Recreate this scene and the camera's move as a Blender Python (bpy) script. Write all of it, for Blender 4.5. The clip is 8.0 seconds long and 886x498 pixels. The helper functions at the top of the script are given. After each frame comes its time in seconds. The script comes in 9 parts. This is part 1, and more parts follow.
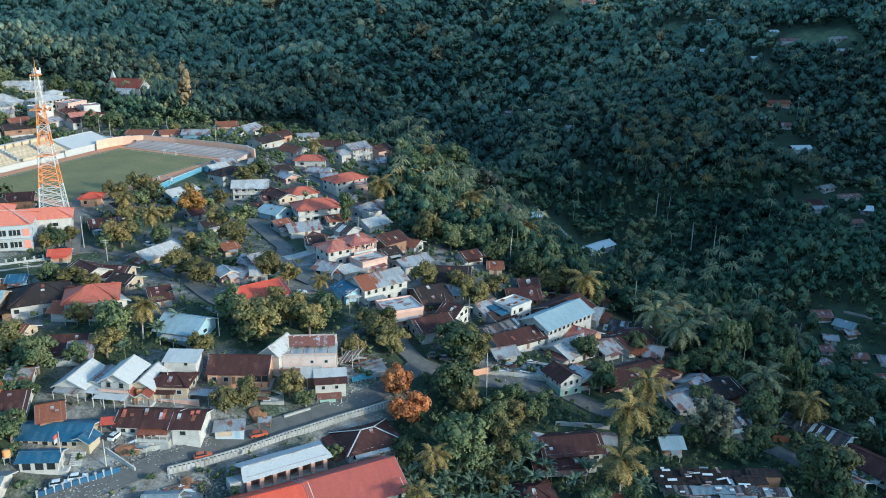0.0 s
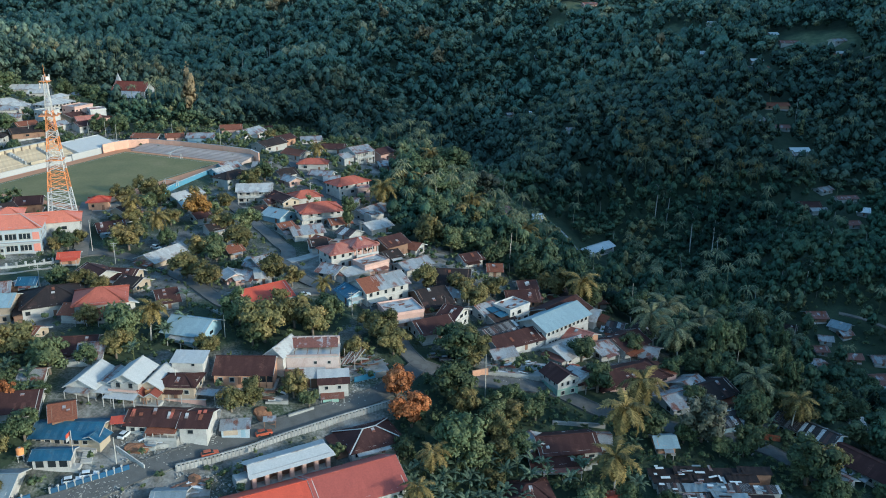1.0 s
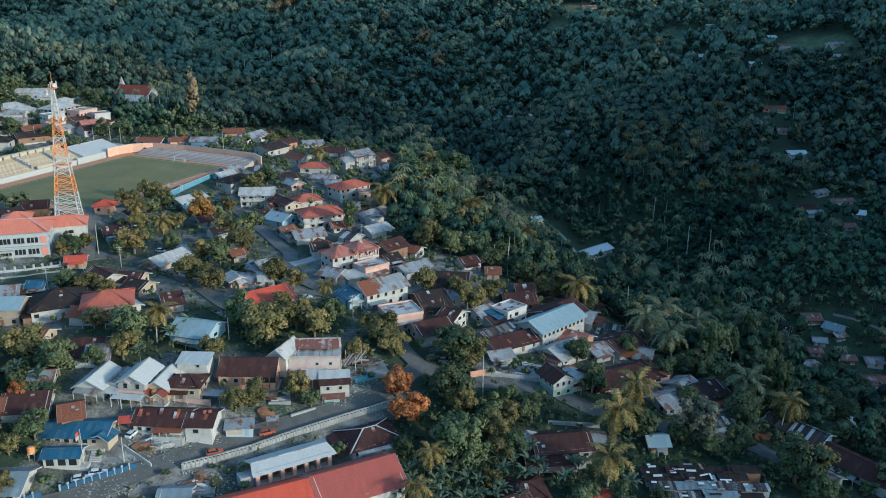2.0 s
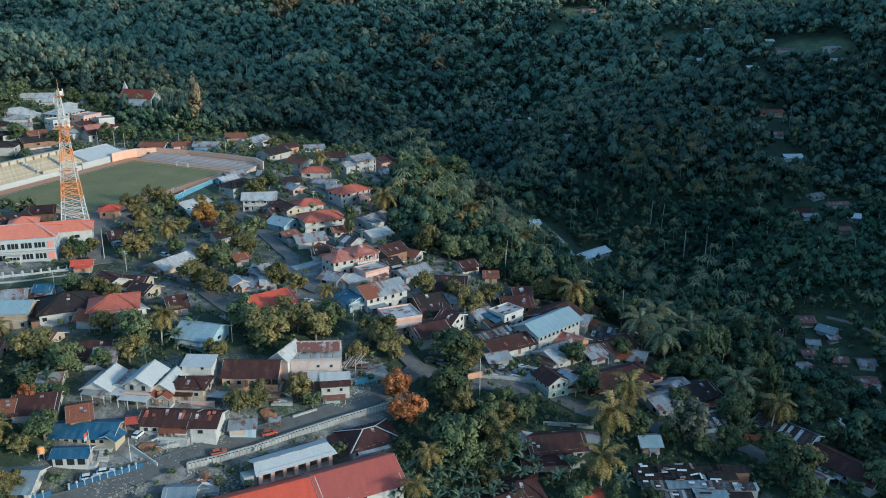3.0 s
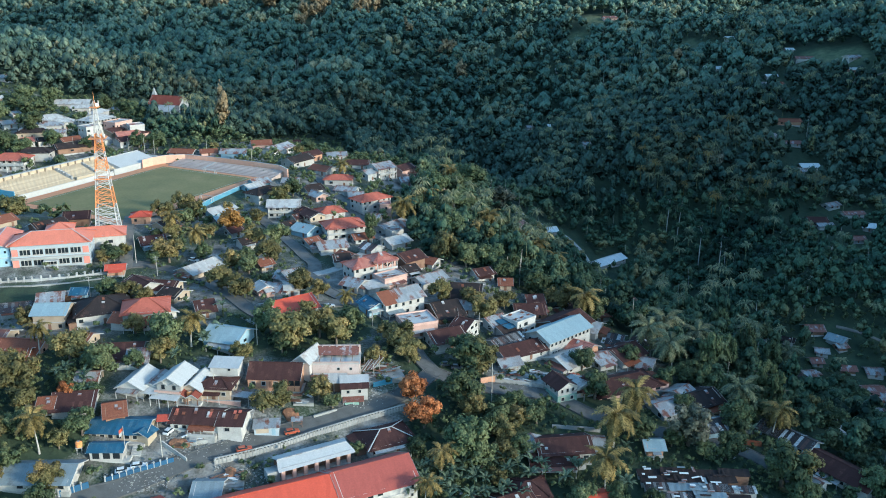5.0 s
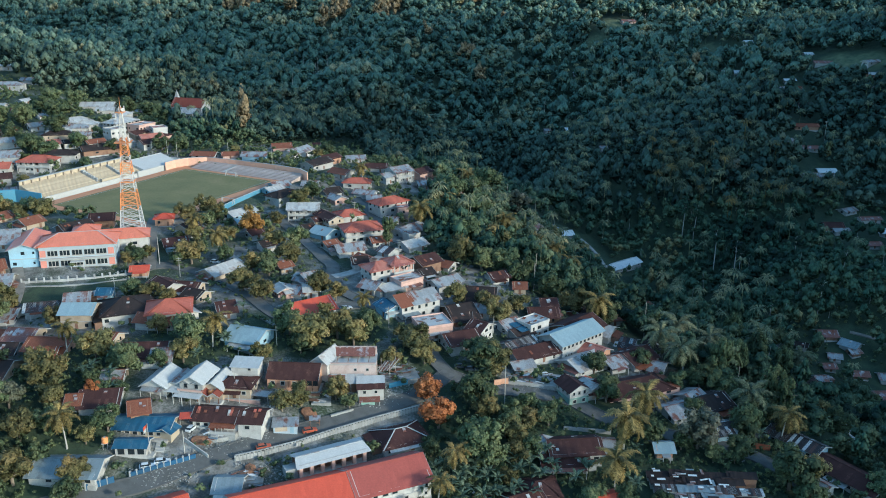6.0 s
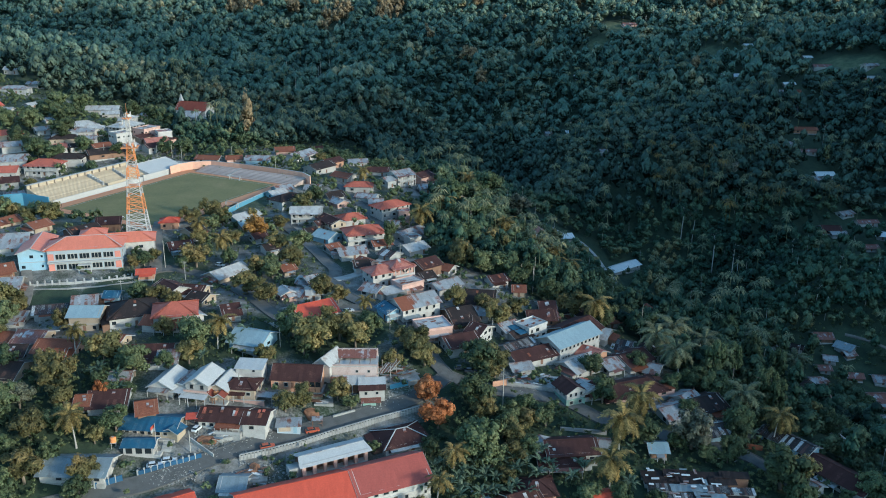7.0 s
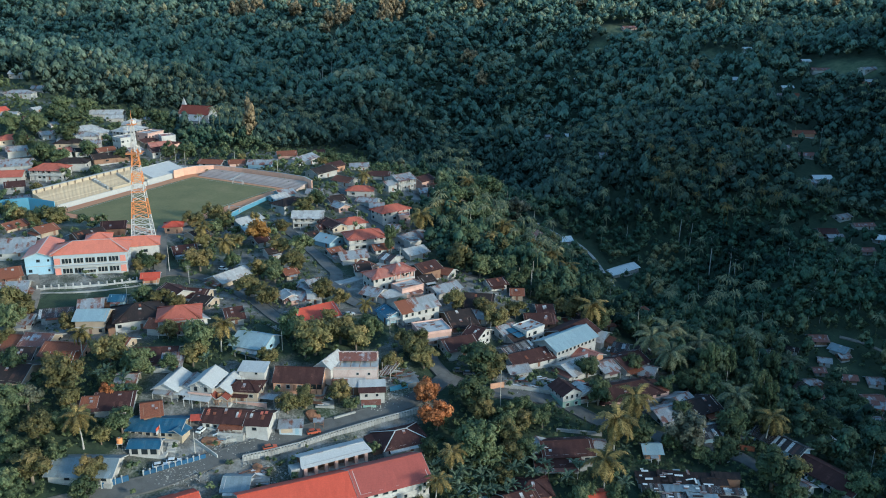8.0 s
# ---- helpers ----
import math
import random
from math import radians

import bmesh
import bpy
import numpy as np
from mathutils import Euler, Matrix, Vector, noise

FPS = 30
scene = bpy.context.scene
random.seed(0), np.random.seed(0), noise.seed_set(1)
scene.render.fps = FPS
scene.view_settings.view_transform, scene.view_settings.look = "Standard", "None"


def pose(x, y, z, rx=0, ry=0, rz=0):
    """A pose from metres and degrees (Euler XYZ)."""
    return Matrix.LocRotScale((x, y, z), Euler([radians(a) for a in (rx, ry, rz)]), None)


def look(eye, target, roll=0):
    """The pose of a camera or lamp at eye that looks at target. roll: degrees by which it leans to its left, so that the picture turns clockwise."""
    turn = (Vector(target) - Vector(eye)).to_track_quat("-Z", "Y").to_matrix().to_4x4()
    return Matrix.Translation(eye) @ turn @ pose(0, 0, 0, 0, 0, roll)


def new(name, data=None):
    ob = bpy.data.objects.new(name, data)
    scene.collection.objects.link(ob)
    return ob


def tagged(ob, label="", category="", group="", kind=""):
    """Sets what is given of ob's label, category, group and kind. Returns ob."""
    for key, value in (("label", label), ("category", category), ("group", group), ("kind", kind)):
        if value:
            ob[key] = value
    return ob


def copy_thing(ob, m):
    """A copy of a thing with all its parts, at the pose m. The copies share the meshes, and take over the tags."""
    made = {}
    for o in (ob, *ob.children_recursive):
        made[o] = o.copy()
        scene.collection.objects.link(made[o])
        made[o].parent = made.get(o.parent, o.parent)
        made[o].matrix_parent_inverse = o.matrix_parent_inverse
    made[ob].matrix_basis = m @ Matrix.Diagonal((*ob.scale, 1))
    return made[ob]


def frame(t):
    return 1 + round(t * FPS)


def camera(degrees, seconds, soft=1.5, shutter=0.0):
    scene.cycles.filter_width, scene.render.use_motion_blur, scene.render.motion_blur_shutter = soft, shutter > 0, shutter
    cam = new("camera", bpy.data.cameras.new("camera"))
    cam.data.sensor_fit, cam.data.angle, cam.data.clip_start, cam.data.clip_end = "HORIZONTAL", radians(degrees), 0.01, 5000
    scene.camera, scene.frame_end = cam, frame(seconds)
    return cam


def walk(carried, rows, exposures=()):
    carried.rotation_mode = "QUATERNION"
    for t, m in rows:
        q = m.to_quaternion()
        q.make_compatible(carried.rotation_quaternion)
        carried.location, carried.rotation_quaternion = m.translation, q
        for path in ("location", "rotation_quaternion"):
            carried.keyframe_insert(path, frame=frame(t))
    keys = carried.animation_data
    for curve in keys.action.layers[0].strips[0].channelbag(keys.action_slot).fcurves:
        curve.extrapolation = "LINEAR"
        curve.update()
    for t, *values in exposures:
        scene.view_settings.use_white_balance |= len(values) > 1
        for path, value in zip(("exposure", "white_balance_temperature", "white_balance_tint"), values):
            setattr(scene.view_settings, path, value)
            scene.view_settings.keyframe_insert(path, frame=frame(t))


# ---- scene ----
# the camera backs away from the hillside town while it climbs: seconds, eye, yaw, pitch, roll
cam = camera(54.08, 8.0, soft=1.0)
ROWS = [
    (0.0, 0.00, 0.00, 117.00, 0.000, -18.171, 0.477),
    (0.5, 0.36, -2.75, 118.51, 0.134, -18.187, 0.449),
    (1.0, 0.76, -5.67, 120.06, 0.187, -18.189, 0.418),
    (1.5, 1.23, -8.44, 121.44, 0.256, -18.173, 0.375),
    (3.0, 2.69, -17.07, 126.17, 0.384, -18.084, 0.321),
    (3.5, 3.26, -19.88, 127.60, 0.464, -18.023, 0.293),
    (4.0, 3.75, -22.73, 129.30, 0.516, -18.010, 0.310),
    (4.4, 4.13, -24.85, 130.56, 0.585, -18.000, 0.317),
    (4.5, 4.23, -25.38, 130.87, 0.614, -17.998, 0.319),
    (4.7, 4.49, -26.52, 131.51, 1.060, -17.992, 0.349),
    (5.0, 4.89, -28.24, 132.46, 1.912, -17.984, 0.394),
    (5.2, 5.11, -29.37, 133.10, 2.440, -17.978, 0.398),
    (5.5, 5.45, -31.07, 134.05, 2.970, -17.969, 0.405),
    (6.3, 6.35, -35.61, 136.60, 3.200, -17.945, 0.423),
    (6.5, 6.57, -36.74, 137.24, 3.237, -17.939, 0.427),
    (7.0, 7.24, -39.58, 138.78, 3.350, -17.909, 0.408),
    (7.5, 7.82, -42.16, 140.42, 3.391, -17.890, 0.390),
    (8.0, 8.59, -44.80, 141.96, 3.481, -17.853, 0.361),
]
walk(cam, [(t, pose(x, y, z, 90 + pitch, 0, yaw) @ pose(0, 0, 0, 0, 0, roll)) for t, x, y, z, yaw, pitch, roll in ROWS],
     [(t, e, 4620, -10) for t, e in ((0.0, 1.27), (0.5, 1.27), (1.0, 1.00), (1.5, 0.87), (3.0, 0.82), (3.5, 1.25), (4.0, 1.36), (4.5, 1.12), (5.0, 1.32), (6.5, 0.95), (7.0, 0.93), (7.5, 0.96), (8.0, 0.93))])

# ---- world, sun, exposure ----
SUN_ELEV, SUN_AZ = 15.0, 118.0   # degrees; azimuth clockwise from north (+y)
world = bpy.data.worlds.new("sky")
scene.world = world
world.use_nodes = True
wn = world.node_tree.nodes
sky = wn.new("ShaderNodeTexSky")
sky.sky_type = 'NISHITA'
sky.sun_disc = False
sky.sun_elevation = radians(SUN_ELEV)
sky.sun_rotation = radians(SUN_AZ)
sky.altitude = 100
sky.ozone_density = 0.1
wn["Background"].inputs["Strength"].default_value = 0.15
world.node_tree.links.new(sky.outputs[0], wn["Background"].inputs["Color"])
sun = new("sun", bpy.data.lights.new("sun", 'SUN'))
sun.data.energy = 2.65
sun.data.angle = radians(6)
sun.data.color = (1.0, 0.73, 0.50)
sa, se = radians(SUN_AZ), radians(SUN_ELEV)
sun.matrix_world = look((300, -300, 400), (300 - math.sin(sa) * math.cos(se), -300 - math.cos(sa) * math.cos(se), 400 - math.sin(se)))

# ---- materials ----
def mat(name, rough=0.8, metal=0.0):
    m = bpy.data.materials.new(name)
    m.use_nodes = True
    b = m.node_tree.nodes["Principled BSDF"]
    b.inputs["Roughness"].default_value = rough
    b.inputs["Metallic"].default_value = metal
    return m, m.node_tree.nodes, m.node_tree.links, b


def ramp(nodes, stops):
    r = nodes.new("ShaderNodeValToRGB")
    els = r.color_ramp.elements
    while len(els) < len(stops):
        els.new(0.5)
    for e, (p, c) in zip(els, stops):
        e.position, e.color = p, (*c, 1)
    return r


def noise_node(nodes, links, scale, detail=4.0, rough=0.6, coord="Object"):
    tc = nodes.new("ShaderNodeTexCoord")
    n = nodes.new("ShaderNodeTexNoise")
    n.inputs["Scale"].default_value = scale
    n.inputs["Detail"].default_value = detail
    n.inputs["Roughness"].default_value = rough
    links.new(tc.outputs[coord], n.inputs["Vector"])
    return n


def mixc(nodes, links, fac, a, b, kind='MIX'):
    x = nodes.new("ShaderNodeMix")
    x.data_type, x.blend_type = 'RGBA', kind
    for sock, v in ((x.inputs[0], fac), (x.inputs[6], a), (x.inputs[7], b)):
        if isinstance(v, (int, float)):
            sock.default_value = v
        elif isinstance(v, tuple):
            sock.default_value = (*v, 1)
        else:
            links.new(v, sock)
    return x.outputs[2]


def bump(nodes, links, b, height, strength, dist=0.05):
    n = nodes.new("ShaderNodeBump")
    n.inputs["Strength"].default_value = strength
    n.inputs["Distance"].default_value = dist
    links.new(height, n.inputs["Height"])
    links.new(n.outputs[0], b.inputs["Normal"])


def painted(name, base, dirt=(0.16, 0.13, 0.10), amount=0.5, rough=0.85):
    """plaster, paint or concrete with stains and grain"""
    m, n, l, b = mat(name, rough)
    big = noise_node(n, l, 0.35, 5)
    fine = noise_node(n, l, 3.0, 6, 0.7)
    r1 = ramp(n, [(0.45, (0, 0, 0)), (0.75, (1, 1, 1))])
    l.new(big.outputs[0], r1.inputs[0])
    f = n.new("ShaderNodeMath"); f.operation = 'MULTIPLY'; f.inputs[1].default_value = amount
    l.new(r1.outputs[0], f.inputs[0])
    info = n.new("ShaderNodeObjectInfo")
    hv = n.new("ShaderNodeHueSaturation"); hv.inputs["Color"].default_value = (*base, 1)
    mr = n.new("ShaderNodeMapRange"); mr.inputs["To Min"].default_value = 0.8; mr.inputs["To Max"].default_value = 1.1
    l.new(info.outputs["Random"], mr.inputs["Value"]); l.new(mr.outputs[0], hv.inputs["Value"])
    c = mixc(n, l, f.outputs[0], hv.outputs[0], dirt)
    r2 = ramp(n, [(0.3, (0.78, 0.78, 0.78)), (0.7, (1, 1, 1))])
    l.new(fine.outputs[0], r2.inputs[0])
    l.new(mixc(n, l, 1.0, c, r2.outputs[0], 'MULTIPLY'), b.inputs["Base Color"])
    bump(n, l, b, fine.outputs[0], 0.3)
    return m


def roofing(name, base, rust, amount, rough=0.55, metal=0.0, vary=1.0):
    """corrugated sheets: each sheet its own tone, patches of rust"""
    m, n, l, b = mat(name, rough, metal)
    b.inputs["Specular IOR Level"].default_value = 0.5 if rough < 0.7 else 0.2
    uvn = n.new("ShaderNodeUVMap")
    g = n.new("ShaderNodeTexWhiteNoise"); g.noise_dimensions = '2D'
    l.new(uvn.outputs[0], g.inputs["Vector"])
    hv = n.new("ShaderNodeHueSaturation"); hv.inputs["Color"].default_value = (*base, 1)
    mr = n.new("ShaderNodeMapRange"); mr.inputs["To Min"].default_value = 1 - 0.25 * vary; mr.inputs["To Max"].default_value = 1 + 0.18 * vary
    l.new(g.outputs["Value"], mr.inputs["Value"]); l.new(mr.outputs[0], hv.inputs["Value"])
    big = noise_node(n, l, 0.25, 5, 0.65)
    add = n.new("ShaderNodeMath"); add.operation = 'MULTIPLY_ADD'; add.inputs[1].default_value = 0.30 * vary
    l.new(g.outputs["Value"], add.inputs[0]); l.new(big.outputs[0], add.inputs[2])
    lo = 0.95 - amount * 0.6
    r1 = ramp(n, [(lo - 0.08, (0, 0, 0)), (lo + 0.06, (1, 1, 1))])
    l.new(add.outputs[0], r1.inputs[0])
    fine = noise_node(n, l, 2.2, 6, 0.7)
    rc = mixc(n, l, fine.outputs[0], tuple(v * 0.55 for v in rust), tuple(min(1, v * 1.3) for v in rust))
    c = mixc(n, l, r1.outputs[0], hv.outputs[0], rc)
    r2 = ramp(n, [(0.25, (0.7, 0.7, 0.7)), (0.75, (1, 1, 1))])
    l.new(fine.outputs[0], r2.inputs[0])
    l.new(mixc(n, l, 1.0, c, r2.outputs[0], 'MULTIPLY'), b.inputs["Base Color"])
    bump(n, l, b, fine.outputs[0], 0.25)
    return m


def leafy(name, stops, trans=0.25, patch=0.10, toned=False, grain=1.9):
    """foliage: tone varies leaf by leaf and tree by tree"""
    m, n, l, b = mat(name, 0.65)
    g = n.new("ShaderNodeNewGeometry")
    pos = n.new("ShaderNodeTexNoise"); pos.inputs["Scale"].default_value = patch; pos.inputs["Detail"].default_value = 2
    l.new(g.outputs["Position"], pos.inputs["Vector"])
    a = n.new("ShaderNodeMath"); a.operation = 'MULTIPLY_ADD'; a.inputs[1].default_value = 0.16 if toned else 0.26
    l.new(g.outputs["Random Per Island"], a.inputs[0])
    s = n.new("ShaderNodeMath"); s.operation = 'MULTIPLY_ADD'; s.inputs[1].default_value = 1.9 if toned else 1.3; s.inputs[2].default_value = -0.56 if toned else -0.30
    l.new(pos.outputs[0], s.inputs[0]); l.new(s.outputs[0], a.inputs[2])
    r = ramp(n, stops)
    if toned:
        at = n.new("ShaderNodeAttribute"); at.attribute_name = "tone"
        ad = n.new("ShaderNodeMath"); ad.operation = 'MULTIPLY_ADD'; ad.inputs[1].default_value = 0.46; ad.inputs[2].default_value = -0.20
        l.new(at.outputs["Fac"], ad.inputs[0])
        sm = n.new("ShaderNodeMath"); sm.operation = 'ADD'
        l.new(ad.outputs[0], sm.inputs[0]); l.new(a.outputs[0], sm.inputs[1])
        l.new(sm.outputs[0], r.inputs[0])
    else:
        l.new(a.outputs[0], r.inputs[0])
    info = n.new("ShaderNodeObjectInfo")
    hv = n.new("ShaderNodeHueSaturation")
    mr = n.new("ShaderNodeMapRange"); mr.inputs["To Min"].default_value = 0.85; mr.inputs["To Max"].default_value = 1.5
    l.new(info.outputs["Random"], mr.inputs["Value"]); l.new(mr.outputs[0], hv.inputs["Value"])
    l.new(r.outputs[0], hv.inputs["Color"])
    fn = n.new("ShaderNodeTexNoise"); fn.inputs["Scale"].default_value = grain; fn.inputs["Detail"].default_value = 3; fn.inputs["Roughness"].default_value = 0.7
    l.new(g.outputs["Position"], fn.inputs["Vector"])
    low = 0.48 if toned else 0.36
    fr = ramp(n, [(0.36, (low, low, low)), (0.62, (1.0, 1.0, 1.0))])
    l.new(fn.outputs[0], fr.inputs[0])
    col = mixc(n, l, 1.0, hv.outputs[0], fr.outputs[0], 'MULTIPLY')
    l.new(col, b.inputs["Base Color"])
    t = n.new("ShaderNodeBsdfTranslucent"); l.new(col, t.inputs["Color"])
    mx = n.new("ShaderNodeMixShader"); mx.inputs[0].default_value = trans
    l.new(b.outputs[0], mx.inputs[1]); l.new(t.outputs[0], mx.inputs[2])
    l.new(mx.outputs[0], n["Material Output"].inputs["Surface"])
    b.inputs["Specular IOR Level"].default_value = 0.25
    return m


RUST = (0.22, 0.085, 0.05)
ROOFS = {
    "clean": roofing("roof_clean_white", (0.50, 0.488, 0.47), (0.40, 0.38, 0.355), 0.2, 0.6, 0.0, 0.25),
    "redtile": roofing("roof_red_tile", (0.43, 0.125, 0.082), (0.30, 0.10, 0.07), 0.4, 0.75, 0.0, 0.5),
    "maroon": roofing("roof_maroon", (0.20, 0.058, 0.04), (0.27, 0.10, 0.06), 0.35, 0.8, 0.0, 0.4),
    "zinc": roofing("roof_zinc", (0.385, 0.392, 0.395), RUST, 0.35, 0.5, 0.25),
    "white": roofing("roof_white", (0.46, 0.447, 0.43), (0.30, 0.25, 0.22), 0.25, 0.65),
    "rust": roofing("roof_rust", (0.34, 0.22, 0.18), RUST, 1.0, 0.8),
    "patch": roofing("roof_patch", (0.55, 0.58, 0.62), (0.2, 0.08, 0.055), 0.75, 0.6),
    "brown": roofing("roof_brown", (0.060, 0.028, 0.025), (0.125, 0.062, 0.048), 0.35, 0.85, 0.0, 0.6),
    "dark": roofing("roof_dark", (0.034, 0.026, 0.025), (0.09, 0.05, 0.04), 0.35, 0.9, 0.0, 0.6),
    "red": roofing("roof_red", (0.50, 0.080, 0.038), (0.40, 0.08, 0.045), 0.3, 0.6, 0.0, 0.2),
    "redold": roofing("roof_dull_red", (0.33, 0.078, 0.055), (0.27, 0.08, 0.06), 0.35, 0.6, 0.0, 0.25),
    "salmon": roofing("roof_salmon", (0.48, 0.195, 0.135), (0.36, 0.115, 0.08), 0.45, 0.6),
    "blue": roofing("roof_blue", (0.030, 0.098, 0.175), (0.07, 0.13, 0.19), 0.35, 0.65),
    "coral": roofing("roof_coral", (0.66, 0.205, 0.12), (0.54, 0.18, 0.12), 0.3, 0.6, 0.0, 0.3),
    "bright": roofing("roof_new_white", (0.72, 0.72, 0.71), (0.5, 0.49, 0.47), 0.2, 0.55, 0.0, 0.25),
    "bluezinc": roofing("roof_blue_zinc", (0.235, 0.275, 0.30), (0.17, 0.19, 0.20), 0.3, 0.55, 0.1, 0.7),
    "sky": roofing("roof_skyblue", (0.285, 0.36, 0.395), (0.36, 0.40, 0.42), 0.25, 0.65, 0.0, 0.35),
}
def quilt(name):
    """sheets of all ages nailed side by side"""
    m, n, l, b = mat(name, 0.6)
    uvn = n.new("ShaderNodeUVMap")
    g = n.new("ShaderNodeTexWhiteNoise"); g.noise_dimensions = '2D'
    l.new(uvn.outputs[0], g.inputs["Vector"])
    r = ramp(n, [(0.0, (0.022, 0.018, 0.017)), (0.36, (0.085, 0.042, 0.032)), (0.52, (0.17, 0.17, 0.17)), (0.66, (0.55, 0.57, 0.58)), (0.80, (0.035, 0.026, 0.024))])
    r.color_ramp.interpolation = 'CONSTANT'
    l.new(g.outputs["Value"], r.inputs[0])
    fine = noise_node(n, l, 1.6, 6, 0.7)
    r2 = ramp(n, [(0.3, (0.5, 0.45, 0.42)), (0.65, (1, 1, 1))])
    l.new(fine.outputs[0], r2.inputs[0])
    l.new(mixc(n, l, 1.0, r.outputs[0], r2.outputs[0], 'MULTIPLY'), b.inputs["Base Color"])
    return m


ROOFS["quilt"] = quilt("roof_quilt")
WALLS = {
    "white": painted("wall_white", (0.51, 0.485, 0.455), (0.26, 0.225, 0.20), 0.6),
    "cream": painted("wall_cream", (0.48, 0.385, 0.285), (0.25, 0.18, 0.12), 0.5),
    "pink": painted("wall_pink", (0.60, 0.39, 0.32), (0.3, 0.2, 0.17), 0.5),
    "blue": painted("wall_blue", (0.33, 0.47, 0.57), (0.3, 0.32, 0.34), 0.4),
    "orange": painted("wall_orange", (0.56, 0.31, 0.19), (0.25, 0.15, 0.11), 0.5),
    "grey": painted("wall_grey", (0.40, 0.40, 0.39), (0.16, 0.15, 0.14), 0.6),
    "wood": painted("wall_wood", (0.24, 0.14, 0.09), (0.09, 0.06, 0.045), 0.6),
    "pale": painted("wall_pale", (0.41, 0.46, 0.51), (0.34, 0.33, 0.33), 0.4),
    "sand": painted("wall_sand", (0.48, 0.395, 0.28), (0.36, 0.30, 0.22), 0.5),
    "unfinished": painted("wall_unfinished", (0.50, 0.40, 0.365), (0.34, 0.22, 0.18), 0.7),
    "green": painted("wall_green", (0.30, 0.44, 0.37), (0.2, 0.2, 0.17), 0.5),
}
M_TRIM = painted("trim_white", (0.46, 0.45, 0.435), (0.4, 0.36, 0.32), 0.3)
M_WASH = painted("whitewash_dirty", (0.36, 0.35, 0.335), (0.16, 0.15, 0.135), 0.75)
M_CONC = painted("concrete", (0.42, 0.41, 0.39), (0.17, 0.16, 0.15), 0.6)
M_POLE = painted("pole_grey", (0.40, 0.38, 0.35), (0.2, 0.18, 0.16), 0.4)
M_STONE = painted("stone_wall", (0.36, 0.35, 0.33), (0.12, 0.12, 0.11), 0.8)
M_FRAME = painted("frame_paint", (0.45, 0.43, 0.40), (0.2, 0.18, 0.16), 0.4)
M_DOOR = painted("door_wood", (0.20, 0.11, 0.07), (0.08, 0.05, 0.04), 0.5)
M_BARK = painted("bark", (0.20, 0.16, 0.12), (0.08, 0.065, 0.05), 0.7)
M_PALE = painted("pale_bark", (0.48, 0.45, 0.40), (0.2, 0.18, 0.15), 0.5)
M_ROAD = painted("asphalt_grey", (0.130, 0.128, 0.124), (0.070, 0.068, 0.064), 0.9, 0.9)
M_SOIL = painted("soil_rust", (0.30, 0.145, 0.075), (0.16, 0.085, 0.05), 0.8, 0.95)
M_SAND = painted("sand_pale", (0.44, 0.33, 0.24), (0.28, 0.19, 0.13), 0.7, 0.95)
M_DIRT = painted("lane_dirt", (0.20, 0.18, 0.155), (0.09, 0.08, 0.07), 0.8, 0.95)
M_GLASS, _n, _l, _b = mat("window_glass", 0.12)
_b.inputs["Base Color"].default_value = (0.02, 0.025, 0.03, 1)
M_LEAF = leafy("leaves_green", [(0.0, (0.034, 0.052, 0.026)), (0.45, (0.104, 0.130, 0.060)), (0.8, (0.190, 0.200, 0.090)), (1.0, (0.29, 0.250, 0.115))])
M_LEAF_DRY = leafy("leaves_olive", [(0.0, (0.066, 0.070, 0.030)), (0.5, (0.186, 0.164, 0.062)), (1.0, (0.41, 0.280, 0.108))])
M_LEAF_RED = leafy("leaves_rusty", [(0.0, (0.16, 0.058, 0.022)), (0.5, (0.39, 0.145, 0.05)), (1.0, (0.58, 0.27, 0.11))])
M_LEAF_AMBER = leafy("leaves_amber", [(0.0, (0.16, 0.085, 0.022)), (0.5, (0.38, 0.20, 0.05)), (1.0, (0.58, 0.36, 0.12))])
# hilltop leaves: the low sun on them is put into this gold colour
M_LEAF_SUNLIT = leafy("leaves_sunlit_gold", [(0.0, (0.20, 0.155, 0.085)), (0.5, (0.46, 0.345, 0.190)), (1.0, (0.66, 0.50, 0.28))])
M_LEAF_PALE = leafy("leaves_pale", [(0.0, (0.05, 0.06, 0.038)), (0.5, (0.15, 0.15, 0.10)), (1.0, (0.46, 0.41, 0.32))])
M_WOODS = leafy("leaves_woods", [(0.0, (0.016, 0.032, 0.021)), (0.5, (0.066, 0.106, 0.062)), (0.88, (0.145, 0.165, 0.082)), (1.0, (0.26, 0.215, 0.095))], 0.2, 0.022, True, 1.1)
# far leaves: haze put into the colour, paler and bluer than the near woods
M_FOREST_HAZE = leafy("leaves_forest_haze", [(0.0, (0.040, 0.064, 0.050)), (0.5, (0.098, 0.147, 0.108)), (0.88, (0.175, 0.206, 0.136)), (1.0, (0.33, 0.28, 0.15))], 0.2, 0.017, True, 0.5)
M_PALM = leafy("palm_fronds", [(0.0, (0.085, 0.078, 0.028)), (0.5, (0.26, 0.195, 0.065)), (1.0, (0.50, 0.34, 0.12))], 0.3)
M_PALM_FAR = leafy("far_palm_fronds", [(0.0, (0.065, 0.088, 0.052)), (0.5, (0.172, 0.180, 0.098)), (1.0, (0.36, 0.30, 0.145))], 0.25)
M_BANANA = leafy("banana_leaves", [(0.0, (0.07, 0.095, 0.06)), (0.5, (0.15, 0.19, 0.12)), (1.0, (0.27, 0.31, 0.22))], 0.35)


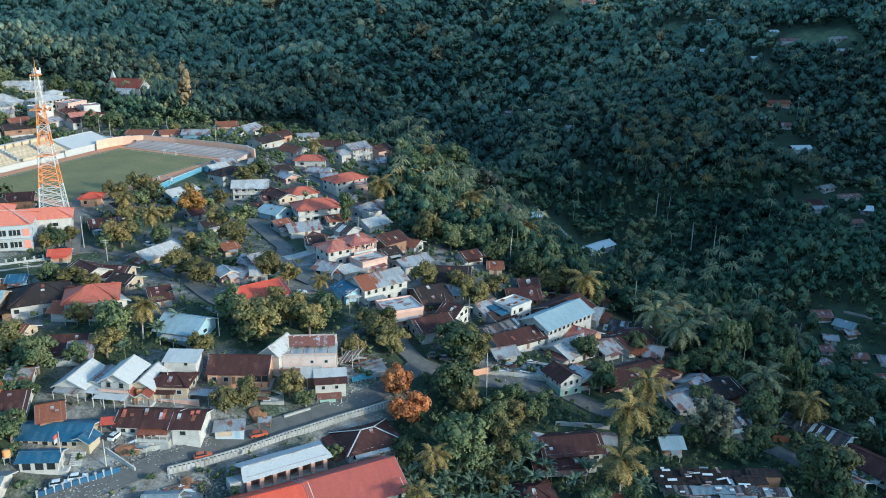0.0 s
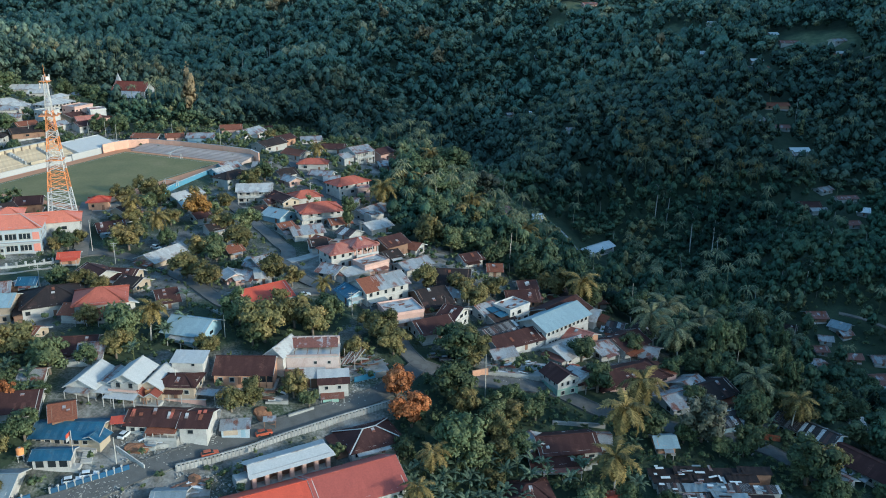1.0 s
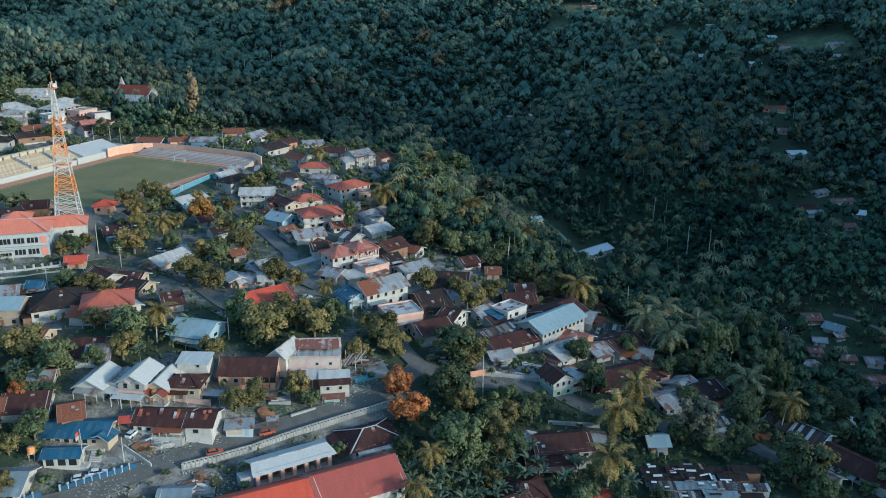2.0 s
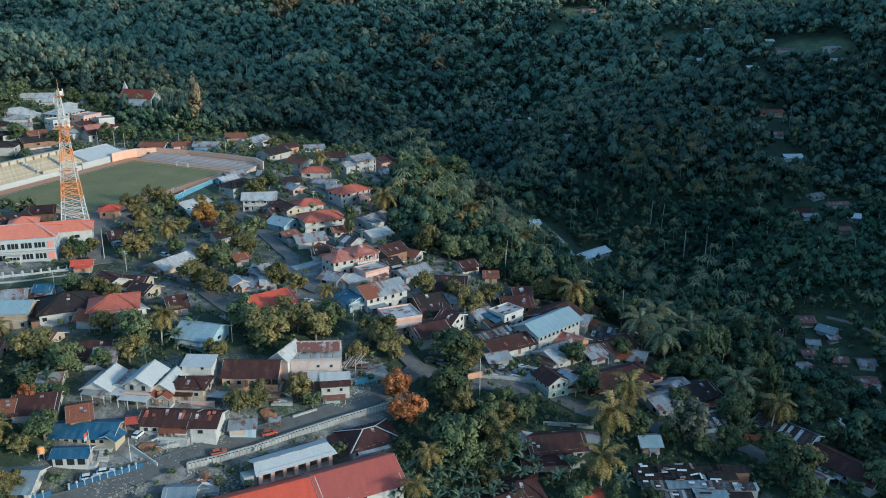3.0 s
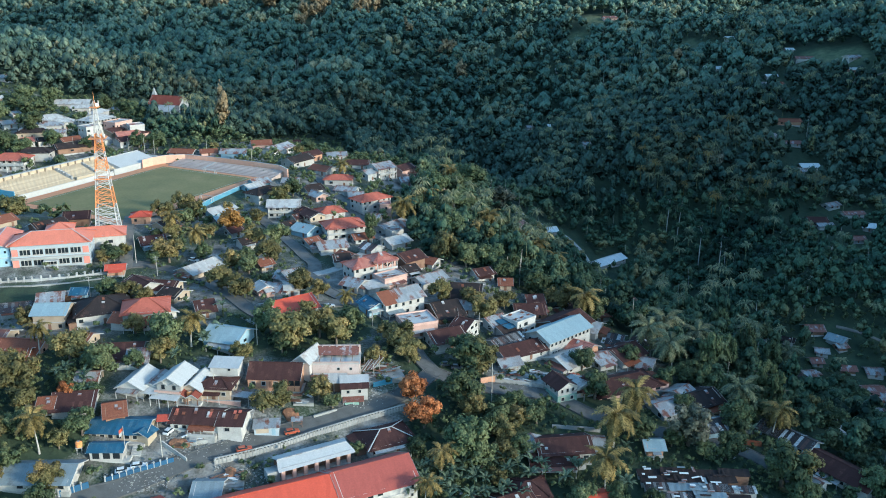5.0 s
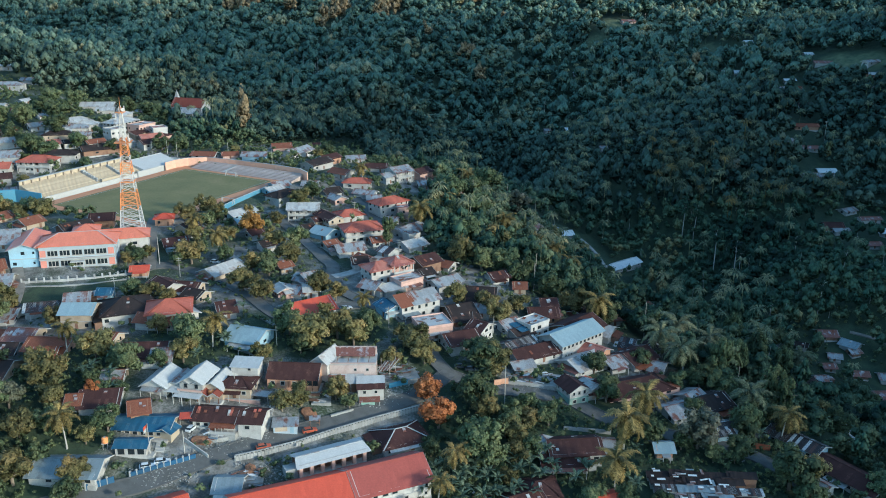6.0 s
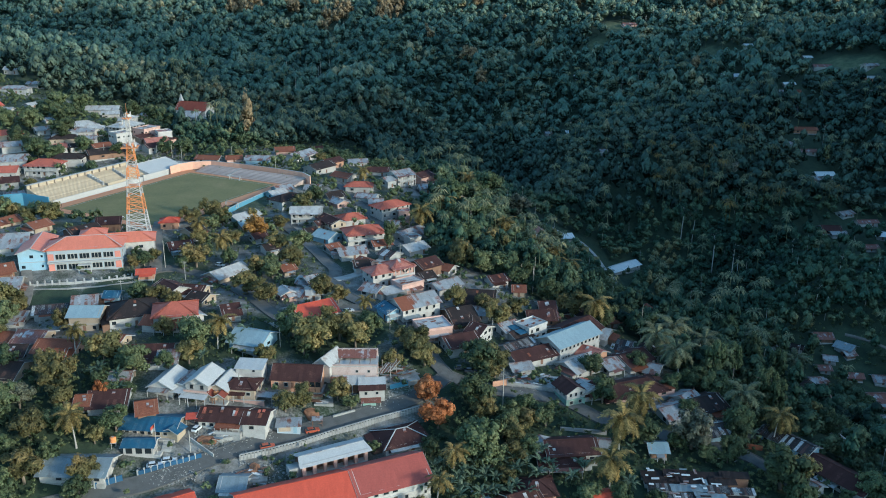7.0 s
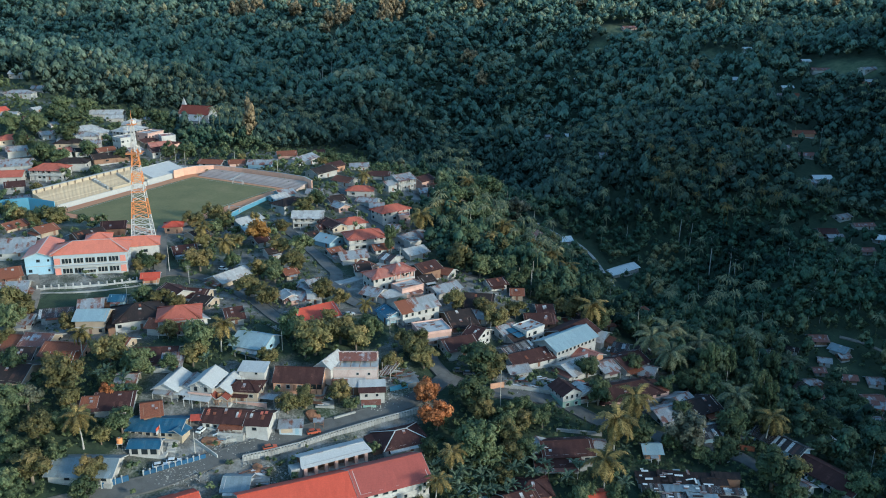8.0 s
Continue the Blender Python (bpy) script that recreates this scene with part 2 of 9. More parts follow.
def earth():
    m, n, l, b = mat("ground_earth", 0.95)
    g = n.new("ShaderNodeNewGeometry")
    def tex(scale, det):
        t = n.new("ShaderNodeTexNoise"); t.inputs["Scale"].default_value = scale; t.inputs["Detail"].default_value = det
        l.new(g.outputs["Position"], t.inputs["Vector"]); return t
    big, mid, fine = tex(0.035, 5), tex(0.22, 6), tex(1.6, 6)
    grass = ramp(n, [(0.3, (0.024, 0.042, 0.022)), (0.7, (0.055, 0.075, 0.036))]); l.new(mid.outputs[0], grass.inputs[0])
    soil = ramp(n, [(0.3, (0.09, 0.082, 0.07)), (0.5, (0.20, 0.19, 0.175)), (0.7, (0.33, 0.325, 0.31))]); l.new(mid.outputs[0], soil.inputs[0])
    at = n.new("ShaderNodeAttribute"); at.attribute_name = "bare"
    ad = n.new("ShaderNodeMath"); ad.operation = 'MULTIPLY_ADD'; ad.inputs[1].default_value = 1.2
    l.new(big.outputs[0], ad.inputs[0]); l.new(at.outputs["Fac"], ad.inputs[2])
    k = ramp(n, [(0.86, (0, 0, 0)), (1.0, (1, 1, 1))])
    sb = n.new("ShaderNodeMath"); sb.operation = 'MULTIPLY_ADD'; sb.inputs[1].default_value = 0.35
    l.new(fine.outputs[0], sb.inputs[0]); l.new(ad.outputs[0], sb.inputs[2])
    dv = n.new("ShaderNodeMath"); dv.operation = 'MULTIPLY'; dv.inputs[1].default_value = 0.65
    l.new(sb.outputs[0], dv.inputs[0]); l.new(dv.outputs[0], k.inputs[0])
    c = mixc(n, l, k.outputs[0], grass.outputs[0], soil.outputs[0])
    md = n.new("ShaderNodeAttribute"); md.attribute_name = "meadow"
    lawn = ramp(n, [(0.3, (0.055, 0.085, 0.040)), (0.7, (0.16, 0.17, 0.085))]); l.new(mid.outputs[0], lawn.inputs[0])
    c = mixc(n, l, md.outputs["Fac"], c, lawn.outputs[0])
    r2 = ramp(n, [(0.25, (0.6, 0.6, 0.6)), (0.75, (1, 1, 1))]); l.new(fine.outputs[0], r2.inputs[0])
    l.new(mixc(n, l, 1.0, c, r2.outputs[0], 'MULTIPLY'), b.inputs["Base Color"])
    bump(n, l, b, fine.outputs[0], 0.6, 0.3)
    return m


M_EARTH = earth()

# ---- building blocks ----
def link_mesh(name, bm, material, parent=None, label=""):
    me = bpy.data.meshes.new(name)
    bm.to_mesh(me)
    bm.free()
    me.materials.append(material)
    ob = new(name, me)
    if parent:
        ob.parent = parent
    if label:
        ob["label"] = label
    return ob


part = link_mesh


def share(name, me, parent, m, label=""):
    ob = new(name, me)
    ob.parent = parent
    ob.matrix_basis = m
    if label:
        ob["label"] = label
    return ob


def box(bm, x0, x1, y0, y1, z0, z1):
    v = [bm.verts.new((x, y, z)) for z in (z0, z1) for x, y in ((x0, y0), (x1, y0), (x1, y1), (x0, y1))]
    for q in ((3, 2, 1, 0), (4, 5, 6, 7), (0, 1, 5, 4), (1, 2, 6, 5), (2, 3, 7, 6), (3, 0, 4, 7)):
        bm.faces.new([v[i] for i in q])
    return v


def beam(bm, a, b, w, h=None):
    """a square bar from a to b"""
    a, b, h = Vector(a), Vector(b), h or w
    d = (b - a).normalized()
    s = d.cross(Vector((0, 0, 1)))
    s = s.normalized() if s.length > 0.01 else Vector((1, 0, 0))
    u = s.cross(d)
    v = [bm.verts.new(p + s * i * w / 2 + u * j * h / 2) for p in (a, b) for i, j in ((-1, -1), (1, -1), (1, 1), (-1, 1))]
    for q in ((3, 2, 1, 0), (4, 5, 6, 7), (0, 1, 5, 4), (1, 2, 6, 5), (2, 3, 7, 6), (3, 0, 4, 7)):
        bm.faces.new([v[i] for i in q])


def tube(bm, pts, radii, sides=7):
    rings = []
    for i, p in enumerate(pts):
        p = Vector(p)
        d = (Vector(pts[min(i + 1, len(pts) - 1)]) - Vector(pts[max(i - 1, 0)])).normalized()
        s = d.cross(Vector((0.3, 1, 0.1))).normalized()
        u = s.cross(d)
        rings.append([bm.verts.new(p + (s * math.cos(a) + u * math.sin(a)) * radii[i]) for a in (2 * math.pi * k / sides for k in range(sides))])
    for r0, r1 in zip(rings, rings[1:]):
        for k in range(sides):
            bm.faces.new((r0[k], r0[(k + 1) % sides], r1[(k + 1) % sides], r1[k]))
    bm.faces.new(rings[-1])
    bm.faces.new(rings[0][::-1])


def array_mesh(name, co, faces_per, material):
    """a mesh of many loose faces with faces_per corners each, from an array of corners"""
    me = bpy.data.meshes.new(name)
    nv = len(co)
    nf = nv // faces_per
    me.vertices.add(nv)
    me.vertices.foreach_set("co", np.asarray(co, np.float32).ravel())
    me.loops.add(nv)
    me.loops.foreach_set("vertex_index", np.arange(nv, dtype=np.int32))
    me.polygons.add(nf)
    me.polygons.foreach_set("loop_start", np.arange(0, nv, faces_per, dtype=np.int32))
    me.update(calc_edges=True)
    me.materials.append(material)
    return me


# ---- terrain ----
COLS = (-700, -350, -200, -100, 0, 100, 200, 350, 600)
LINES = (100, 170, 230, 300, 400, 500, 650, 800, 1000, 1300)
SPOTS = (
    (18, -3, -12, -20, -12, -15, -2, 28, 77),
    (23, 13, 20, 8, -4, -10, -9, 7, 53),
    (27, 21, 11, 18, 8, -7, -31, -16, 37),
    (27, 25, 29, 18, 14, -16, -54, -36, 39),
    (31, 22, 19, 21, 6, -43, -24, -33, 58),
    (40, 42, 27, 21, 5, -50, -32, -32, 66),
    (66, 48, 11, -8, -41, 0, 11, 7, 87),
    (70, 42, 12, 12, -17, -14, 28, 60, 97),
    (26, 39, 38, 52, 48, 58, 67, 79, 111),
    (83, 93, 108, 110, 116, 124, 125, 130, 150),
)
PITCH_AT = (-159.5, 395.0, 66.0, 46.0, 32.0, 24.0)   # middle, bearing of the long axis, half sizes, height


def cubic(ks, v):
    """four knots and weights of a smooth curve through values at the knots"""
    ks = np.asarray(ks, float)
    v = np.clip(v, ks[0], ks[-1] - 1e-6)
    i = np.clip(np.searchsorted(ks, v, side="right") - 1, 0, len(ks) - 2)
    h = ks[i + 1] - ks[i]
    s = (v - ks[i]) / h
    i0, i3 = np.maximum(i - 1, 0), np.minimum(i + 2, len(ks) - 1)
    h10, h11 = (s ** 3 - 2 * s * s + s) * h, (s ** 3 - s * s) * h
    a, b = h10 / (ks[i + 1] - ks[i0]), h11 / (ks[i3] - ks[i])
    return (i0, i, i + 1, i3), (-a, 2 * s ** 3 - 3 * s * s + 1 - b, -2 * s ** 3 + 3 * s * s + a, b)


def fade(a, b, v):
    t = np.clip((v - a) / (b - a), 0, 1)
    return t * t * (3 - 2 * t)


def heights(x, y):
    x, y = np.asarray(x, float), np.asarray(y, float)
    table = np.asarray(SPOTS, float)
    (ci, cw), (ri, rw) = cubic(COLS, x), cubic(LINES, y)
    z = sum(table[r, c] * wr * wc for r, wr in zip(ri, rw) for c, wc in zip(ci, cw))
    z = np.maximum(z, -60)
    z = z + fade(520, 660, y) * (5 * np.sin(0.021 * x + 1.3 * np.sin(0.013 * y)) * np.sin(0.017 * y + 0.6) + 3 * np.sin(0.05 * x + 0.9) * np.sin(0.043 * y + 2 * np.sin(0.02 * x)))
    cx, cy, ang, hl, hw, pz = PITCH_AT
    c, s = math.cos(radians(ang)), math.sin(radians(ang))
    u, v = (x - cx) * c + (y - cy) * s, -(x - cx) * s + (y - cy) * c
    k = 1 - fade(0, 30, np.maximum(np.abs(u) - hl, np.abs(v) - hw))
    z = z * (1 - k) + pz * k
    # the hills go on past the place; unseen mountains added east shade the valley
    z = z + fade(1250, 2300, y) * 210 + fade(650, 1500, np.abs(x)) * 90
    for hx, hy, r, h in SHADE_HILLS:
        z = z + h * np.exp(-((x - hx) / r) ** 2 - ((y - hy) / (r * 1.8)) ** 2)
    return z - fade(60, -500, y) * 30


SHADE_HILLS = ((690, 425, 148, 490), (660, -125, 105, 106))   # middle, width and height of unseen mountains added east to block the sun


def gz(x, y):
    return float(heights(x, y))


def build_ground():
    def steps(marks):
        out = []
        for a, b, s in marks:
            out += list(np.arange(a, b, s))
        return np.array(out + [marks[-1][1]], float)
    xs = steps([(-3000, -800, 220), (-800, -330, 18), (-330, 260, 4.5), (260, 700, 14), (700, 3000, 230)])
    ys = steps([(-1500, 60, 120), (60, 480, 4.5), (480, 1400, 12), (1400, 4200, 200)])
    X, Y = np.meshgrid(xs, ys)
    Z = heights(X, Y)
    rough = np.array([noise.noise(Vector((x * 0.11, y * 0.11, 0.3))) for x, y in zip(X.ravel(), Y.ravel())]).reshape(X.shape)
    flat = 1 - fade(0, 12, np.maximum(np.abs(X - PITCH_AT[0]), np.abs(Y - PITCH_AT[1])) - 62)
    Z = Z + rough * 0.5 * (1 - flat)
    nx, ny = len(xs), len(ys)
    co = np.stack([X, Y, Z], -1).reshape(-1, 3)
    i = np.arange(nx * ny).reshape(ny, nx)
    quads = np.stack([i[:-1, :-1], i[:-1, 1:], i[1:, 1:], i[1:, :-1]], -1).reshape(-1, 4)
    me = bpy.data.meshes.new("ground")
    me.from_pydata(co.tolist(), [], quads.tolist())
    me.polygons.foreach_set("use_smooth", np.ones(len(quads), bool))
    at = me.attributes.new("bare", 'FLOAT', 'POINT')
    at.data.foreach_set("value", (in_town(co[:, 0], co[:, 1]) * (0.68 - 0.46 * green(co[:, 0], co[:, 1]))).astype(np.float32))
    at = me.attributes.new("meadow", 'FLOAT', 'POINT')
    at.data.foreach_set("value", clearing(co[:, 0], co[:, 1]).astype(np.float32))
    me.materials.append(M_EARTH)
    return tagged(new("ground", me), "hilly ground of grass, bare soil and forest floor", "ground", kind="structure")


TOWN = ((-395, 646), (-345, 604), (-291, 640), (-252, 632), (-188, 491), (-131, 618), (-99, 640), (-21, 481), (-34, 429), (-21, 325), (10, 319), (35, 296), (57, 279), (78, 256), (90, 225), (111, 220), (121, 195), (130, 130), (-130, 110), (-330, 180), (-420, 480))


GREENS = ((4, 191, 22), (-6, 175, 14), (18, 207, 16), (14, 179, 16), (31, 182, 18), (47, 199, 14), (61, 210, 12), (-122, 179, 24), (-139, 194, 16), (-118, 158, 20), (-311, 560, 42), (-304, 515, 30), (-255, 641, 24), (-123, 204, 16), (78, 205, 12), (96, 200, 16), (100, 233, 14), (-53, 238, 14), (-42, 245, 12), (-74, 229, 12), (-91, 222, 12), (-97, 233, 12), (1, 223, 12), (33, 214, 10), (-64, 247, 10), (-158, 257, 12), (-142, 262, 10), (41, 229, 9), (26, 231, 9), (55, 203, 10), (68, 200, 10), (33, 207, 9), (46, 192, 12), (60, 190, 14), (48, 250, 9), (78, 190, 12))
OPEN = ((150, 1024, 18), (187, 1031, 18), (124, 982, 13), (200, 948, 10), (230, 903, 16), (248, 892, 12), (324, 801, 14), (350, 790, 14), (76, 999, 8), (274, 763, 10), (279, 628, 3))


def green(x, y):
    """how overgrown the ground is, 0 to 1"""
    g = np.zeros(np.shape(x))
    for cx, cy, r in GREENS:
        g = np.maximum(g, 1 - fade(0.6 * r, 1.1 * r, np.hypot(np.asarray(x) - cx, np.asarray(y) - cy)))
    return g


def clearing(x, y):
    """1 in the open grass patches of the far slope"""
    g = np.zeros(np.shape(x))
    for cx, cy, r in OPEN:
        g = np.maximum(g, (np.hypot((np.asarray(x) - cx), (np.asarray(y) - cy) * 0.6) < r) * 1.0)
    return g


def in_town(x, y):
    x, y = np.asarray(x, float), np.asarray(y, float)
    inside = np.zeros(x.shape, bool)
    n = len(TOWN)
    for k in range(n):
        (x0, y0), (x1, y1) = TOWN[k], TOWN[(k + 1) % n]
        if y0 == y1:
            continue
        cross = ((y0 > y) != (y1 > y)) & (x < (x1 - x0) * (y - y0) / (y1 - y0) + x0)
        inside ^= cross
    return inside


ground = build_ground()

# ---- roads ----
ROAD_LINES = []


def smooth_line(pts, step=3.0):
    out = []
    P = [Vector(p) for p in pts]
    for k in range(len(P) - 1):
        p0, p1, p2, p3 = P[max(k - 1, 0)], P[k], P[k + 1], P[min(k + 2, len(P) - 1)]
        n = max(2, int((p2 - p1).length / step))
        for j in range(n):
            s = j / n
            out.append(0.5 * (2 * p1 + (p2 - p0) * s + (2 * p0 - 5 * p1 + 4 * p2 - p3) * s * s + (3 * p1 - p0 - 3 * p2 + p3) * s ** 3))
    return out + [P[-1]]


def road(pts, width, label, name="road", kerb=True, lift=0.35, material=None):
    line = smooth_line(pts)
    lift = lift if kerb else 0.5
    ROAD_LINES.append((np.array([(p.x, p.y) for p in line]), width if kerb else width + 3.5 if material is not M_CONC else width + 9))
    bm = bmesh.new()
    rows = []
    for i, p in enumerate(line):
        d = (line[min(i + 1, len(line) - 1)] - line[max(i - 1, 0)]).normalized()
        s = Vector((-d.y, d.x))
        za, zb = (gz(p.x + s.x * o, p.y + s.y * o) + lift for o in (-width / 2, width / 2))
        prof = [(-width / 2 - 0.4, -1.0), (-width / 2 - 0.4, 0.12), (-width / 2, 0.12), (-width / 2, 0.0), (0, 0.06), (width / 2, 0.0), (width / 2, 0.12), (width / 2 + 0.4, 0.12), (width / 2 + 0.4, -1.0)]
        if not kerb:
            prof = [(-width / 2, -1.0), (-width / 2, 0.0), (0, 0.05), (width / 2, 0.0), (width / 2, -1.0)]
        rows.append([bm.verts.new((p.x + s.x * o, p.y + s.y * o, za + (zb - za) * (0.5 + o / width) + h)) for o, h in prof])
    for r0, r1 in zip(rows, rows[1:]):
        for k in range(len(r0) - 1):
            bm.faces.new((r0[k], r1[k], r1[k + 1], r0[k + 1]))
    return tagged(link_mesh(name, bm, material or M_ROAD), label, "road", kind="structure")


road(((-115.6, 147.6), (-96.3, 157.0), (-82.8, 163.7), (-68.3, 175.1), (-50.9, 187.1), (-31.9, 199.7), (-15.9, 211.8), (-6.4, 225.5)), 4.8, "grey asphalt road along a low white wall")
road(((-6.4, 225.5), (-11.9, 233.7), (-16.3, 245.6), (-26.7, 258.6), (-38.4, 265.7), (-50.0, 276.5), (-56.0, 291.0), (-58.6, 304.0), (-63.5, 311.9), (-68.4, 321.1), (-75.5, 333.0), (-83.4, 345.4), (-89.3, 353.8), (-101.3, 372.8)), 4.6, "grey asphalt street climbing between houses")
road(((-6.4, 225.5), (5.4, 221.3), (18.8, 221.3), (32.2, 220.6), (44.8, 213.5), (57.4, 210.4), (73.5, 208.1), (89.0, 204.2), (99.7, 192.2), (101.6, 182.0)), 4.8, "grey asphalt road past the shaded houses")
road(((-38.4, 265.7), (-57.4, 255.5), (-67.4, 248.1), (-84.3, 267.2), (-103.0, 284.1), (-122.5, 291.0), (-131.0, 284.5)), 5.0, "grey concrete street below the school")
road(((-29.9, 335.0), (-41.6, 352.0), (-47.0, 365.9), (-51.9, 381.3), (-58.6, 396.7), (-67.8, 414.7), (-77.6, 433.0), (-87.8, 450.6)), 5.0, "grey asphalt street towards the stadium")
road(((-56.0, 291.0), (-46.9, 299.8), (-37.8, 323.8), (-29.9, 335.0)), 4.5, "narrow concrete lane", name="lane", kerb=False, material=M_CONC)
road(((-166.3, 249.5), (-170.7, 263.8), (-180.9, 281.6), (-189.5, 294.0)), 4.0, "narrow lane beside the school", name="lane", kerb=False, material=M_DIRT)
road(((-128.4, 284.2), (-136.3, 307.3), (-143.9, 327.6), (-149.1, 345.1)), 5.0, "grey paved lane beside the red roofed hall", name="lane", kerb=False, material=M_DIRT)
road(((26.9, 486.8), (34.1, 497.4), (43.7, 507.5), (53.0, 511.0), (64.6, 516.5), (73.7, 508.6), (79.1, 493.7), (84.1, 471.9), (79.2, 407.2)), 3.4, "pale lane through the wooded valley", name="lane", kerb=False, material=M_CONC)
road(((183.5, 368.9), (192.2, 364.9), (198.7, 361.0), (209.4, 353.0)), 1.5, "pale dirt lane on the far slope", name="lane", kerb=False, material=M_DIRT)
road(((311.1, 742.2), (338.1, 745.0), (362.9, 744.2)), 1.5, "pale track high on the hill", name="lane", kerb=False, material=M_DIRT)

# ---- houses ----
FOOT = []     # kept free of trees
BODY = []     # the houses themselves


def flat_mesh(name, bm, material):
    me = bpy.data.meshes.new(name)
    bm.to_mesh(me)
    bm.free()
    me.materials.append(material)
    return me


def window_meshes():
    bm = bmesh.new()
    rings = [[bm.verts.new((sx * w, y, sz * w - (0.06 if w > 0.45 and sz < 0 else 0))) for sx, sz in ((-1, -1), (1, -1), (1, 1), (-1, 1))] for w, y in ((0.54, 0.02), (0.54, -0.10), (0.42, -0.10), (0.42, 0.02))]
    for r0, r1 in zip(rings, rings[1:]):
        for k in range(4):
            bm.faces.new((r0[k], r0[(k + 1) % 4], r1[(k + 1) % 4], r1[k]))
    f = flat_mesh("window", bm, M_FRAME)
    bm = bmesh.new()
    box(bm, -0.42, 0.42, -0.05, 0.015, -0.42, 0.42)
    return f, flat_mesh("pane", bm, M_GLASS)


WIN_ME, PANE_ME = window_meshes()
bm = bmesh.new()
box(bm, -0.5, 0.5, -0.10, 0.02, 0, 1)
DOOR_ME = flat_mesh("door", bm, M_DOOR)


def window(parent, m, w, h, pane=True):
    if not pane:
        return share("window", PANE_ME, parent, m @ Matrix.Diagonal((w * 1.15, 1.6, h * 1.15, 1)))
    ob = share("window", WIN_ME, parent, m @ Matrix.Diagonal((w, 1, h, 1)))
    share("pane", PANE_ME, ob, Matrix.Identity(4))


def slope_sheets(bm, rng, half, run, rise, ridge_half, z_eave, over, flip, axis, sheet=1.1, curl=0.05):
    """one roof slope laid in sheets, each with its own number in the uv layer.
    half: half length at the eave; run: eave to ridge in plan; ridge_half: half length at the ridge"""
    uv = bm.loops.layers.uv.verify()
    k = rise / run
    n = max(3, int(2 * half / sheet))
    hipped = half - ridge_half > 0.05
    edges = [-half + 2 * half * i / n for i in range(n + 1)]
    if hipped and ridge_half > 0.1:
        edges = sorted([e for e in edges if abs(abs(e) - ridge_half) > 0.3] + [-ridge_half, ridge_half])
    courses = max(1, int(math.hypot(run + over, rise) / 2.6))
    base = rng.randint(0, 900)
    grid = []
    for x in edges:
        tt = max(0.0, min(1.0, (half - abs(x)) / (half - ridge_half))) if hipped else 1.0
        col = []
        for c in range(courses + 1):
            y = -over + (tt * run + over) * c / courses
            edge = c in (0, courses) and tt == 1.0
            z = z_eave + y * k + rng.uniform(-curl, curl) * (0.0 if c == courses else 1.0)
            q = (x, y - run) if not flip else (-x, run - y)
            q = q if axis == 0 else (-q[1], q[0])
            col.append((bm.verts.new((*q, z)), bm.verts.new((*q, z - 0.07))))
        grid.append(col)
    def face(vs, u, v):
        try:
            f = bm.faces.new(vs)
        except ValueError:
            return
        for lp in f.loops:
            lp[uv].uv = (base + u + 0.5, v + 0.5)
    for i in range(len(edges) - 1):
        for c in range(courses):
            a, b, d, e = grid[i][c], grid[i + 1][c], grid[i + 1][c + 1], grid[i][c + 1]
            face((a[0], b[0], d[0], e[0]), i, c)
            face((e[1], d[1], b[1], a[1]), i, c)
        face((grid[i][0][0], grid[i][0][1], grid[i + 1][0][1], grid[i + 1][0][0]), i, 0)
    for col, u in ((grid[0], 0), (grid[-1], len(edges) - 2)):
        for c in range(courses):
            face((col[c][0], col[c + 1][0], col[c + 1][1], col[c][1]), u, c)


def roof_sheet(parent, name, L, run, rise, material, m, label="", rng=None, sheet=1.0, jitter=0.045):
    """a slope of overlapping metal sheets: x from 0 to L, rising with y from 0 to run"""
    rng = rng or random.Random(int(L * 31 + run * 17))
    bm = bmesh.new()
    uv = bm.loops.layers.uv.verify()
    n, c = max(2, int(L / sheet)), max(1, int(math.hypot(run, rise) / 2.4))
    base = rng.randint(0, 900)
    grid = []
    for i in range(n + 1):
        row = []
        for j in range(c + 1):
            ragged = rng.uniform(-0.10, 0.10) if j == 0 else 0
            p = Vector((L * i / n, run * j / c + ragged, rise * j / c + rng.uniform(-jitter, jitter)))
            row.append((bm.verts.new(p), bm.verts.new(p - Vector((0, 0, 0.07)))))
        grid.append(row)
    def face(vs, u, v):
        for lp in bm.faces.new(vs).loops:
            lp[uv].uv = (base + u + 0.5, v + 0.5)
    for i in range(n):
        for j in range(c):
            a, b, d, e = grid[i][j], grid[i + 1][j], grid[i + 1][j + 1], grid[i][j + 1]
            face((a[0], b[0], d[0], e[0]), i, j)
            face((e[1], d[1], b[1], a[1]), i, j)
        face((grid[i][0][1], grid[i + 1][0][1], grid[i + 1][0][0], grid[i][0][0]), i, 0)
        face((grid[i][c][0], grid[i + 1][c][0], grid[i + 1][c][1], grid[i][c][1]), i, c - 1)
    for row, u in ((grid[0], 0), (grid[n], n - 1)):
        for j in range(c):
            q = (row[j][0], row[j + 1][0], row[j + 1][1], row[j][1])
            face(q if u == 0 else q[::-1], u, j)
    ob = part(name, bm, material, parent, label)
    ob.matrix_basis = m
    return ob


